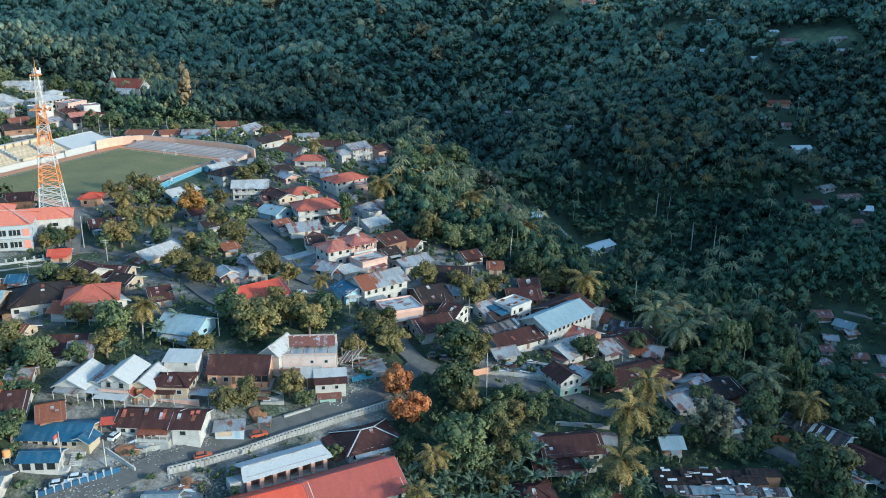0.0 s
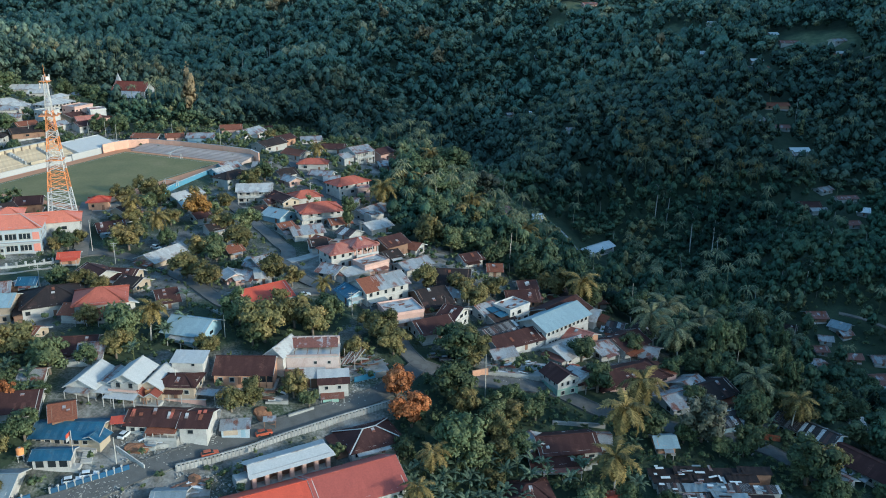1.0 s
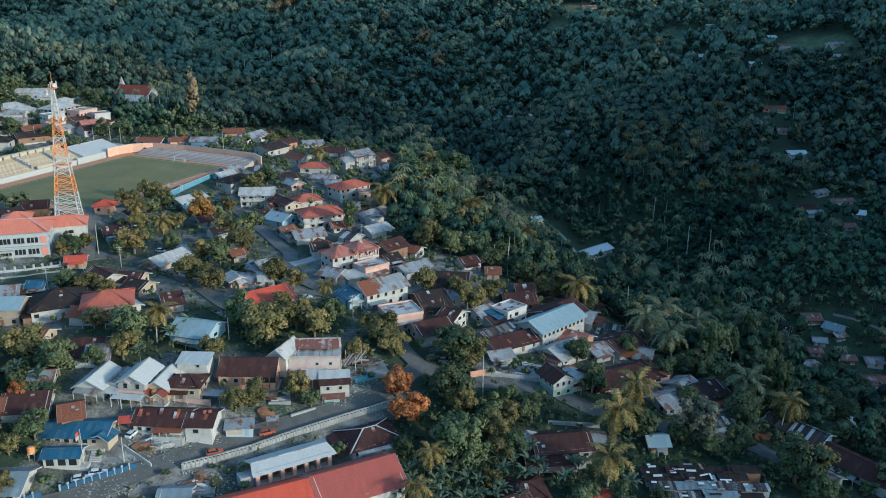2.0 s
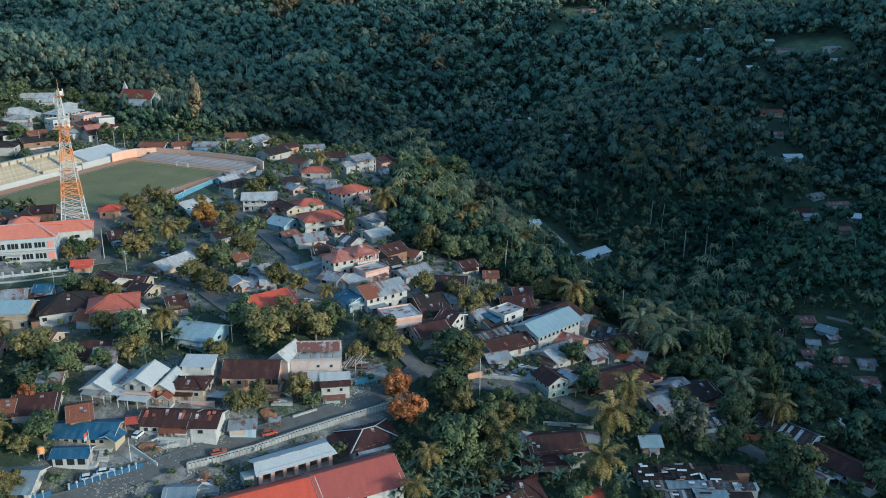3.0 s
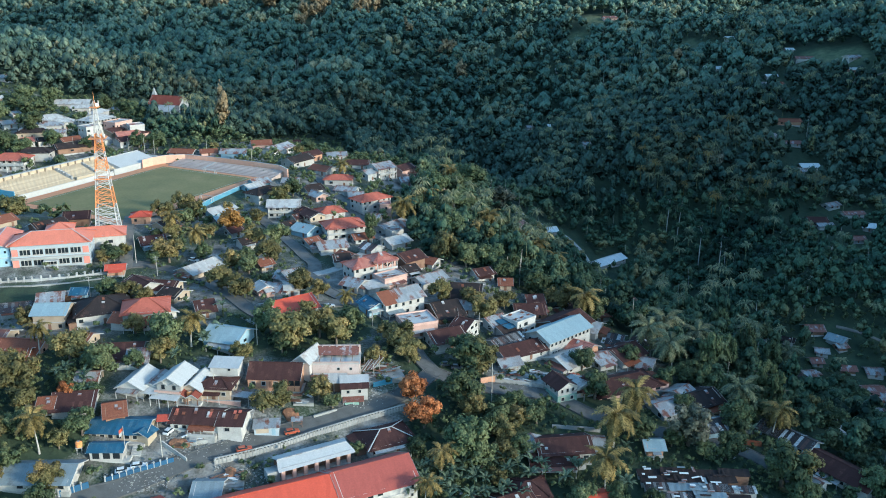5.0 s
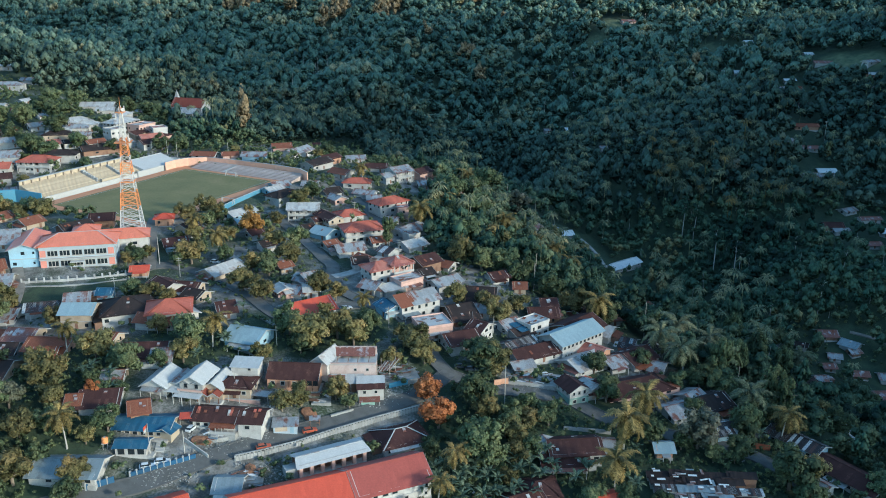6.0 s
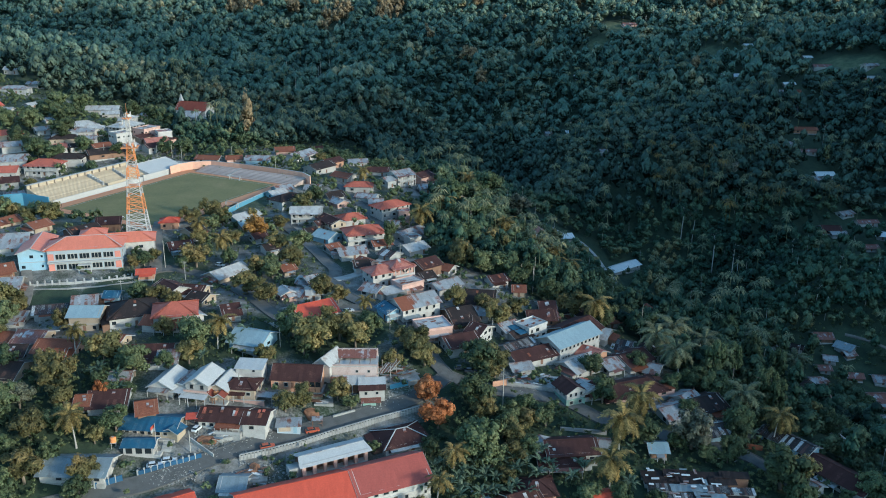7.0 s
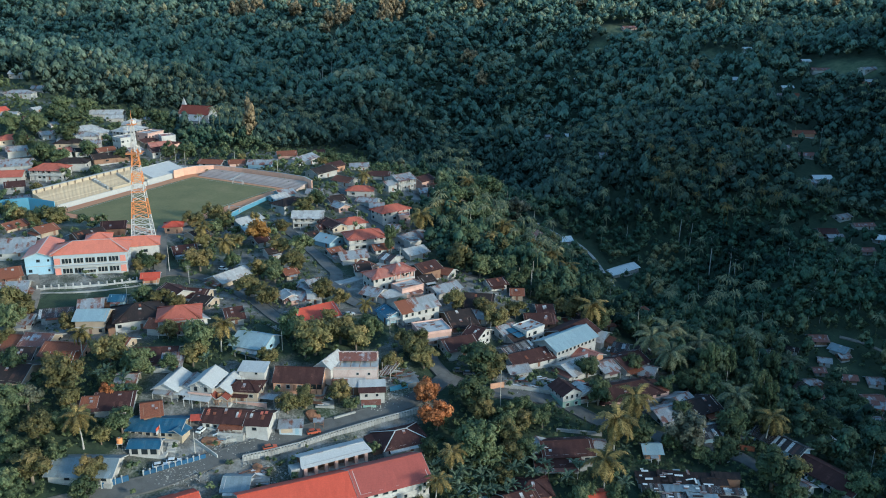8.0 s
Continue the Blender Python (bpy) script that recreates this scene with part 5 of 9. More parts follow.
house(49.8, 246.6, 37.5, 6.2, 8.0, 4.5, "gable", "zinc", "white", "white plastered house with a grey zinc gable roof")
house(69.2, 272.2, 49.6, 10.7, 8.0, 4.5, "gable", "dark", "grey", "grey concrete house with a dark brown sheet gable roof")
house(56.1, 293.5, 18.8, 6.2, 6.9, 4.5, "gable", "rust", "white", "white plastered house with a rusted sheet gable roof")
house(43.4, 290.8, 56.3, 9.3, 6.9, 4.5, "gable", "dark", "grey", "grey concrete house with a dark brown sheet gable roof")
house(-100.7, 258.5, -23.3, 6.9, 8.0, 4.5, "gable", "dark", "cream", "cream house with a dark brown sheet gable roof")
house(-133.9, 211.3, 6.2, 7.1, 9.0, 4.5, "gable", "rust", "white", "white plastered house with a rusted sheet gable roof")
house(-150.2, 216.4, 5.3, 7.7, 9.0, 4.5, "gable", "dark", "grey", "grey concrete house with a dark brown sheet gable roof")
house(156.8, 329.4, 8.2, 5.3, 5.2, 3.4, "gable", "zinc", "grey", "grey concrete house with a grey zinc gable roof")
house(129.0, 277.1, 54.4, 20.4, 6.0, 3.4, "gable", "quilt", "grey", "grey concrete house with a mixed sheet gable roof")
house(178.1, 339.5, -2.7, 6.2, 5.2, 3.4, "gable", "patch", "wood", "brown timber house with a patched rusty zinc gable roof")
house(170.2, 350.2, -12.8, 4.9, 5.2, 3.4, "gable", "zinc", "grey", "grey concrete house with a grey zinc gable roof")
house(157.3, 358.0, -25.3, 4.3, 4.3, 3.1, "gable", "dark", "grey", "grey concrete house with a dark brown sheet gable roof")
house(179.2, 310.4, 8.4, 6.5, 6.0, 3.4, "gable", "zinc", "wood", "brown timber house with a grey zinc gable roof")
house(164.8, 311.3, 14.0, 5.6, 5.2, 3.4, "gable", "bluezinc", "grey", "grey concrete house with a blue-grey zinc gable roof")

# ---- houses above the road, each built to its own plan ----
def thing_at(name, label, category, x, y, rot, lift=0.0, keep=None):
    root = tagged(new(name), label, category)
    root.matrix_basis = pose(x, y, gz(x, y) + lift, 0, 0, rot)
    if keep:
        cx, cy, hl, hw = keep
        c, s = math.cos(radians(rot)), math.sin(radians(rot))
        FOOT.append((x + cx * c - cy * s, y + cx * s + cy * c, rot, hl, hw))
    return root


def block(parent, name, x0, x1, y0, y1, z0, z1, material, label=""):
    bm = bmesh.new()
    box(bm, x0, x1, y0, y1, z0, z1)
    return part(name, bm, material, parent, label)


def gabled(parent, x0, x1, y0, y1, z0, eave, rise, wall, roof, over=0.7, seed=1, m=Matrix.Identity(4), cap=None):
    """walls with two gable ends and two slopes of sheets; the ridge runs along x"""
    rng = random.Random(seed)
    ym, w = (y0 + y1) / 2, (y1 - y0) / 2
    k = rise / w
    bm = bmesh.new()
    ends = []
    for x in (x0, x1):
        ends.append([bm.verts.new(p) for p in ((x, y0, z0), (x, y1, z0), (x, y1, eave), (x, ym, eave + rise), (x, y0, eave))])
    bm.faces.new(ends[0][::-1])
    bm.faces.new(ends[1])
    for i in range(5):
        j = (i + 1) % 5
        bm.faces.new((ends[0][i], ends[0][j], ends[1][j], ends[1][i]))
    part("wall", bm, WALLS[wall], parent).matrix_basis = m
    L, ze = x1 - x0 + 2 * over, eave - over * k + 0.10
    roof_sheet(parent, "roof_slope", L, w + over, rise + over * k, ROOFS[roof], m @ pose(x0 - over, y0 - over, ze), "", rng)
    roof_sheet(parent, "roof_slope", L, w + over, rise + over * k, ROOFS[roof], m @ pose(x1 + over, y1 + over, ze, 0, 0, 180), "", rng)
    bm = bmesh.new()
    beam(bm, (x0 - over, ym, eave + rise + 0.16), (x1 + over, ym, eave + rise + 0.16), 0.4, 0.1)
    part("ridge_cap", bm, cap or ROOFS[roof], parent).matrix_basis = m
    for x in (x0 - over, x1 + over):
        for sy in (-1, 1):
            bm = bmesh.new()
            beam(bm, (x, ym, eave + rise - 0.02), (x, ym + sy * (w + over), eave - over * k - 0.02), 0.07, 0.24)
            part("bargeboard", bm, M_TRIM, parent).matrix_basis = m


def awning(parent, x0, x1, y, depth, z_in, z_out, material, posts=4, low=-2.5, m=Matrix.Identity(4)):
    """a lean-to of sheets towards -y from a wall at y, on posts"""
    roof_sheet(parent, "awning", x1 - x0, depth, z_in - z_out, material, m @ pose(x0, y - depth, z_out))
    for i in range(posts):
        px = x0 + 0.15 + (x1 - x0 - 0.3) * i / max(1, posts - 1)
        block(parent, "post", px - 0.08, px + 0.08, y - depth + 0.15, y - depth + 0.31, low, z_out, M_TRIM).matrix_basis = m


FRONT = pose(0, 0, 0, 0, 0, -90)   # turns -y to -x, for gable fronts

# barn-like white house
h = thing_at("house", "low white house with a bowed white sheet roof", "house", -93.2, 195.3, 82, keep=(5.5, 0, 6.5, 5))
gabled(h, 0, 11, -4, 4, -4, 2.7, 2.2, "white", "clean", 0.7, 21)
awning(h, -3.4, 3.4, 0, 2.4, 2.5, 2.1, ROOFS["zinc"], 3, m=FRONT)
window(h, pose(0, -1.6, 1.3, 0, 0, -90), 1.2, 1.2)
window(h, pose(0, 1.6, 1.3, 0, 0, -90), 1.2, 1.2)
h = thing_at("house", "narrow annex with a pale blue sheet roof", "house", -87.9, 197.0, 82, keep=(4.5, 0, 5, 3))
gabled(h, 0, 9, -2.6, 2.6, -4, 2.8, 0.9, "grey", "zinc", 0.4, 22)
awning(h, -2.8, 3.6, 0, 3.4, 2.5, 2.0, ROOFS["clean"], 4, m=FRONT)
# two-storey white house with a gable front
h = thing_at("house", "two-storey white gable-fronted house with balcony and white roof", "house", -81.7, 195.2, 82, 0.2, keep=(5.0, 0, 6, 4.6))
gabled(h, 0, 10.5, -3.7, 3.7, -3, 5.3, 2.1, "white", "clean", 0.6, 23, cap=M_TRIM)
for y in (-1.7, 1.7):
    window(h, pose(0, y, 4.2, 0, 0, -90), 1.3, 1.6)
    for sy in (-1, 1):
        bm = bmesh.new()
        beam(bm, (-0.25, y, 5.75), (-0.25, y + sy * 1.5, 4.95), 0.5, 0.14)
        part("hood", bm, M_TRIM, h)
block(h, "balcony_floor", -1.3, -0.01, -3.9, 3.9, 2.75, 2.95, M_CONC)
block(h, "balcony_parapet", -1.3, -1.15, -3.9, 3.9, 2.95, 3.6, WALLS["pink"])
block(h, "front_door", -0.06, 0.02, -0.7, 0.7, 0.2, 2.3, M_DOOR)
for u in (2.5, 5.5, 8.5):
    window(h, pose(u, -3.7, 4.0), 1.0, 1.2)
awning(h, -4.3, 4.3, -1.3, 2.6, 2.65, 2.25, ROOFS["clean"], 4, m=FRONT)
# cream house with twin gablets over the porch
h = thing_at("house", "cream house with white roof and twin brown porch gablets", "house", -76.0, 196.6, 82, keep=(5, 0, 6, 4.4))
gabled(h, 0, 10.5, -3.4, 3.4, -3, 3.5, 2.0, "cream", "clean", 0.5, 24, cap=M_TRIM)
for y in (-1.9, 1.9):
    gabled(h, -3.0, -0.05, y - 1.7, y + 1.7, 2.2, 2.5, 1.1, "cream", "maroon", 0.25, 25)
    for sy in (-1.5, 1.5):
        block(h, "porch_post", -2.9, -2.7, y + sy - 0.12, y + sy + 0.12, -3, 2.2, M_DOOR)
block(h, "porch_floor", -3.1, -0.05, -3.8, 3.8, -3.2, 0.15, M_CONC)
block(h, "front_door", -0.06, 0.02, -0.6, 0.6, 0.2, 2.2, M_DOOR)
# white box behind
h = thing_at("house", "tall plain white house with a single white roof slope", "house", -68.6, 206.2, -2, keep=(0, 2.5, 5, 4))
block(h, "wall", -4.2, 4.2, 0, 5.5, -4, 5.1, WALLS["white"])
roof_sheet(h, "roof_slope", 9.4, 6.6, 0.9, ROOFS["clean"], pose(-4.7, -0.6, 5.12))
window(h, pose(1.6, 0, 4.4), 1.0, 0.9)
# brown hip house with a terrace
house(-69.6, 201.4, -3, 10.4, 7.4, 5.6, "hip", "brown", "cream", "cream house with a dark brown hip roof above a walled terrace", over=0.8)
t = thing_at("terrace_wall", "low pink terrace wall with a concrete top", "wall", -68.0, 197.0, -2)
block(t, "wall_section", -5.5, 6.5, -0.15, 0.15, -2.5, 0.9, WALLS["pink"])
block(t, "coping", -5.6, 6.6, -0.25, 0.25, 0.9, 1.02, M_CONC)
t = thing_at("canopy", "pale zinc canopy on thin posts beside the brown house", "canopy", -61.6, 199.0, -8)
roof_sheet(t, "roof_slope", 5.6, 3.2, 0.35, ROOFS["zinc"], pose(-2.8, -1.6, 2.3))
for sx in (-2.5, 2.5):
    for sy in (-1.3, 1.3):
        block(t, "post", sx - 0.07, sx + 0.07, sy - 0.07, sy + 0.07, -2.5, 2.4, M_POLE)
# long white house under patched brown roofs
h = thing_at("house", "long low white house under patched dark brown sheet roofs", "house", -68.0, 188.2, -2, keep=(0, 0, 11.5, 6))
gabled(h, -9.8, 3.6, -4.4, 4.4, -4, 2.9, 1.75, "white", "brown", 0.8, 31)
gabled(h, 3.7, 10.4, -4.9, 4.2, -4, 2.9, 1.6, "white", "brown", 0.7, 32)
rr = random.Random(77)
for i in range(11):
    l, w = rr.uniform(0.9, 2.4), rr.uniform(0.8, 1.0)
    d = rr.uniform(0.3, 2.2)
    ob = block(h, "roof_patch", -w / 2, w / 2, -l / 2, l / 2, 0, 0.05, ROOFS[rr.choice(("zinc", "white", "rust", "rust", "redtile"))], "replaced roof sheet")
    ob.matrix_basis = pose(rr.uniform(-9, 9.5), -d, 2.9 + 1.75 - d * 0.40 + 0.28, 21.6, 0, rr.uniform(-4, 4))
awning(h, -4.4, 3.2, -4.4, 2.3, 2.35, 1.85, ROOFS["rust"], 5)
block(h, "porch_floor", -4.6, 3.4, -6.8, -4.4, -4, 0.0, M_CONC)
block(h, "porch_parapet", -4.6, 3.4, -6.9, -6.75, 0.0, 0.75, M_TRIM)
for u in (-8.2, -5.9, -3.0, 0.5):
    window(h, pose(u, -4.4, 1.5), 1.3, 1.2)
window(h, pose(6.4, -4.9, 1.5), 1.6, 1.2)
block(h, "front_door", -1.6, -0.6, -4.46, -4.38, 0.1, 2.1, M_DOOR)
for i in range(5):
    block(h, "step", -3.6, -1.4, -7.2 - i * 0.35, -6.85 - i * 0.35, -4, -0.1 - i * 0.22, M_CONC)
t = thing_at("canopy", "small red sheet canopy over a parking place", "canopy", -79.6, 185.6, 12)
roof_sheet(t, "roof_slope", 5.0, 3.2, 0.5, ROOFS["red"], pose(-2.5, -1.6, 2.2))
for sx in (-2.2, 2.2):
    for sy in (-1.3, 1.3):
        block(t, "post", sx - 0.07, sx + 0.07, sy - 0.07, sy + 0.07, -2.5, 2.3, M_POLE)
# orange house on a tall base
h = thing_at("house", "orange plastered house with dark brown roof on a stone base", "house", -53.4, 210.2, 0, 0.2, keep=(0, 0, 9.5, 6))
gabled(h, -8.0, 7.6, -4.8, 5.2, -1.2, 3.0, 3.0, "orange", "brown", 0.5, 41)
block(h, "stone_base", -8.4, 8.4, -5.0, 5.0, -6, -1.15, M_STONE, "pale stone base")
# dark sheet on the solid wall paints the shade inside the veranda
block(h, "veranda_shade_panel", 2.2, 7.9, -4.86, -4.78, 0.2, 2.5, M_GLASS, "dark panel standing for the shade inside the veranda")
for u in (2.3, 4.2, 6.1, 7.9):
    block(h, "veranda_post", u - 0.12, u + 0.12, -5.0, -4.86, -0.8, 2.8, M_DOOR)
block(h, "veranda_rail", 2.2, 8.0, -5.0, -4.88, 0.1, 0.8, WALLS["orange"])
for u in (-6.3, -3.2, 0.6):
    window(h, pose(u, -4.8, 1.4), 1.3, 1.4)
block(h, "front_door", -1.6, -0.7, -4.86, -4.78, 0.0, 2.1, M_DOOR)
# kiosk and hut beside the road
h = thing_at("kiosk", "small pale roadside kiosk with a blue-grey sheet roof", "kiosk", -52.0, 188.6, 9, keep=(0, 0, 4.5, 3))
block(h, "wall", -3.4, 3.4, -1.8, 1.8, -3, 2.5, WALLS["pale"])
roof_sheet(h, "roof_slope", 7.8, 4.6, 0.7, ROOFS["zinc"], pose(-3.9, -2.4, 2.45))
block(h, "shutter", -2.9, 0.6, -1.88, -1.79, 0.7, 2.0, WALLS["cream"], "cream painted shutter")
block(h, "door", 1.4, 2.5, -1.88, -1.79, 0.0, 2.0, WALLS["blue"])
h = thing_at("hut", "little open hut on thin posts with a grey roof", "hut", -44.2, 192.6, 10)
roof_sheet(h, "roof_slope", 3.4, 2.2, 0.4, ROOFS["zinc"], pose(-1.7, -1.1, 2.1))
for sx in (-1.4, 1.4):
    for sy in (-0.8, 0.8):
        block(h, "post", sx - 0.08, sx + 0.08, sy - 0.08, sy + 0.08, -1.5, 2.2, M_DOOR)
block(h, "bench", -1.4, 1.4, 0.2, 0.7, -1.5, 0.45, M_DOOR)
t = thing_at("garden_stairs", "narrow concrete stairs climbing the slope", "stairs", -57.4, 183.6, 3)
for i in range(24):
    z = gz(-57.4 - 0.03 * i, 183.6 + 0.62 * i) - gz(-57.4, 183.6)
    block(t, "step", -0.8, 0.8, i * 0.62, i * 0.62 + 0.60, z - 1.5, z + 0.35, M_CONC)
# unfinished house: roofless upper storey with framed bays
h = thing_at("house", "unfinished pinkish house with a roofless upper storey and rusty bays", "house", -36.0, 213.6, 4, keep=(0, 4, 10, 6))
block(h, "wall", -7.2, 7.2, 0, 8.6, -5, 6.2, WALLS["unfinished"])
block(h, "floor_slab", -7.4, 7.4, -0.2, 8.8, 6.2, 6.4, M_CONC)
block(h, "back_parapet", -7.2, 7.2, 8.2, 8.6, 6.4, 8.9, WALLS["unfinished"])
for i in range(7):
    u = -6.9 + i * 2.25
    block(h, "pillar", u - 0.18, u + 0.18, 7.6, 8.19, 6.4, 8.9, WALLS["unfinished"])
    if i < 6 and i != 3:
        block(h, "bay", u + 0.35, u + 1.9, 8.08, 8.19, 6.5, 8.5, ROOFS["salmon"], "rust red panel in the bay")
roof_sheet(h, "roof_rest", 13.6, 3.6, 1.5, ROOFS["patch"], pose(-6.8, 4.4, 7.2), "torn rest of the sheet roof")
for u in (-5.0, -1.5, 1.5, 5.0):
    block(h, "rafter", u - 0.08, u + 0.08, 0.2, 8.4, 7.0, 7.2, M_DOOR)
block(h, "front_parapet", -7.2, 7.2, 0, 0.3, 6.4, 7.0, WALLS["unfinished"])
for u in (0.8, 4.6):
    window(h, pose(u, 0, 4.6), 0.9, 0.9)
gabled(h, -4.8, 4.8, -2.9, 2.9, -5, 6.3, 2.2, "white", "white", 0.5, 51, m=pose(-8.6, 4.4, 0.7, 0, 0, 66))
for i in range(9):
    bm = bmesh.new()
    u = 7.4 + i * 0.55
    beam(bm, (u, -0.5 + 0.3 * i, 3.6 + 0.1 * (i % 3)), (u + 2.6, 6.5 + 0.2 * i, 4.6 + 0.15 * (i % 4)), 0.28, 0.05)
    part("scaffold_board", bm, ROOFS["zinc"] if i % 2 else M_PALE, h)
for px_, py_ in ((7.7, 0.2), (11.6, 2.0), (8.6, 6.6), (13.2, 7.6)):
    block(h, "scaffold_pole", px_ - 0.08, px_ + 0.08, py_ - 0.08, py_ + 0.08, -5, 5.6, M_PALE)
# lower roofs in front of it
h = thing_at("house", "white annex with a dark eave strip and rusty awning", "house", -29.4, 206.6, 9, keep=(0, 2, 4.6, 4))
block(h, "wall", -4.0, 4.0, 0, 5.6, -4, 4.4, WALLS["white"])
roof_sheet(h, "roof_slope", 8.9, 4.2, 0.7, ROOFS["clean"], pose(-4.4, 1.7, 5.1))
roof_sheet(h, "eave_strip", 8.9, 2.4, 0.9, ROOFS["brown"], pose(-4.4, -0.7, 4.2), "dark brown eave strip")
for u in (-1.9, 1.6):
    window(h, pose(u, 0, 3.0), 1.0, 1.1)
awning(h, -3.6, 2.8, 0, 2.6, 1.5, 0.9, ROOFS["patch"], 3)
block(h, "front_room", -3.0, 1.2, -2.2, -0.01, -4, 0.7, WALLS["green"])
h = thing_at("lean_to", "wide lean-to of white and rusty sheets", "shed", -38.2, 209.6, 5, keep=(0, 0, 5.5, 3))
roof_sheet(h, "roof_slope", 10.5, 4.6, 1.2, ROOFS["white"], pose(-4.4, -1.6, 2.9))
roof_sheet(h, "rusty_sheets", 5.2, 3.4, 0.9, ROOFS["patch"], pose(-5.0, -1.2, 3.15), "rust patched sheets")
block(h, "wall", -4.6, 5.6, -0.6, 2.6, -4, 2.85, WALLS["wood"])
for u in (-4.6, -1.2, 2.2, 5.6):
    block(h, "post", u - 0.08, u + 0.08, -1.4, -1.24, -4, 2.9, M_TRIM)
# blue roofed office and its lower shed
h = thing_at("house", "cream office with a wide dark blue sheet roof", "office", -90.6, 182.6, -1, -2.0, keep=(0, 0, 10, 6))
gabled(h, -8.0, 7.4, -4.2, 4.8, -4, 2.9, 1.5, "sand", "blue", 0.9, 61)
gabled(h, -2.0, 2.0, -2.4, 2.4, -4, 2.6, 1.0, "sand", "blue", 0.6, 62, m=pose(6.9, -2.6, 0, 0, 0, 75))
for i in range(6):
    window(h, pose(-6.6 + i * 2.3, -4.2, 1.6), 1.5, 1.2)
block(h, "base_wall", -8.4, 7.8, -5.6, -4.22, -5, 0.3, WALLS["white"])
h = thing_at("shed", "low white shed with a dark blue sheet roof", "shed", -91.0, 172.8, 4, keep=(0, 0, 5, 4))
gabled(h, -4.2, 4.2, -2.4, 2.4, -3, 2.4, 0.9, "white", "blue", 0.7, 63)
# dark sheets on the closed wall paint the shade of open bays
for u in (-2.6, 0.2, 2.8):
    block(h, "bay_shade_panel", u - 0.9, u + 0.9, -2.46, -2.38, 0.1, 1.9, M_GLASS, "dark panel standing for the shade inside a bay")
t = thing_at("front_steps", "white concrete steps up to the flagpole", "stairs", -84.2, 173.6, 8)
for i in range(9):
    block(t, "step", -1.3, 1.3, i * 0.5, i * 0.5 + 0.5, -2.0, 0.15 + i * 0.16, M_TRIM)
# two-storey house whose roof is half rust, half zinc
h = thing_at("house", "two-storey white house with a rust and zinc roof", "house", -21.5, 264.0, 36, -0.6, keep=(0, 0, 9, 7.5))
gabled(h, -7.8, -2.6, -5.6, 5.6, -4, 5.6, 2.6, "white", "rust", 0.8, 81)
gabled(h, -2.5, 8.2, -5.6, 5.6, -4, 5.6, 2.6, "white", "zinc", 0.8, 82)
block(h, "floor_band", -7.9, 8.3, -5.72, -5.58, 2.7, 2.95, M_TRIM)
for u in (-6.2, -3.6, -0.6, 2.4, 5.6):
    window(h, pose(u, -5.6, 4.2), 1.2, 1.4)
for u in (-5.0, 1.2, 5.2):
    window(h, pose(u, -5.6, 1.4), 1.4, 1.4)
for v in (-3.2, 0.0, 3.2):
    window(h, pose(-7.8, v, 4.2, 0, 0, -90), 1.1, 1.4)
block(h, "front_door", -2.6, -1.4, -5.68, -5.58, 0.1, 2.2, M_DOOR)
awning(h, -7.6, -1.0, -5.6, 2.0, 2.6, 2.1, ROOFS["bluezinc"], 3)
# green and white house with its gable to the road
h = thing_at("house", "white gabled house with a green painted lower storey", "house", 34.2, 222.9, -62, -0.3, keep=(0, 0, 5, 4.5))
gabled(h, -4.2, 4.2, -3.5, 3.5, -3, 4.6, 1.9, "white", "brown", 0.7, 91)
block(h, "lower_wall", -4.3, 4.3, -3.6, 3.6, -3, 2.1, WALLS["green"], "pale green painted lower wall")
for v in (-2.0, 0.0, 2.0):
    window(h, pose(4.2, v, 3.6, 0, 0, 90), 0.9, 1.3)
for v in (-1.7, 1.7):
    window(h, pose(4.3, v, 0.9, 0, 0, 90), 1.3, 1.3)
for u in (-2.4, 0.2, 2.6):
    window(h, pose(u, -3.5, 3.6), 0.9, 1.3)
awning(h, -3.4, 3.4, 3.6, 2.2, 2.5, 2.0, ROOFS["white"], 3, m=pose(0, 0, 0, 0, 0, 180))
# large white house with the light blue roof
h = thing_at("house", "large two-storey white house with a light blue roof", "house", 36.2, 255.6, 44, -0.8, keep=(0, 0, 12, 7))
gabled(h, -10.6, 11.0, -5.6, 5.6, -4, 6.6, 2.5, "white", "sky", 0.9, 95)
block(h, "floor_band", -10.7, 11.1, -5.72, -5.58, 3.2, 3.45, M_TRIM)
block(h, "eave_band", -10.7, 11.1, -5.70, -5.58, 6.0, 6.25, M_TRIM)
for i in range(10):
    window(h, pose(-9.4 + i * 2.1, -5.6, 5.1), 1.25, 1.2)
for u in (-8.6, -7.2, -5.8, -1.0, 0.4, 1.8, 6.6, 8.0):
    window(h, pose(u, -5.6, 1.5), 1.0, 1.9)
block(h, "front_door", 3.6, 4.9, -5.68, -5.58, 0.1, 2.3, M_DOOR)
for v in (-3.4, 0.0, 3.4):
    window(h, pose(-10.6, v, 5.0, 0, 0, -90), 1.2, 1.3)
    window(h, pose(-10.6, v, 1.5, 0, 0, -90), 1.2, 1.6)
block(h, "entrance_block", -13.6, -10.7, -4.8, 1.5, -4, 3.0, WALLS["white"])
block(h, "entrance_roof", -13.9, -10.7, -5.1, 1.8, 3.0, 3.2, M_CONC)
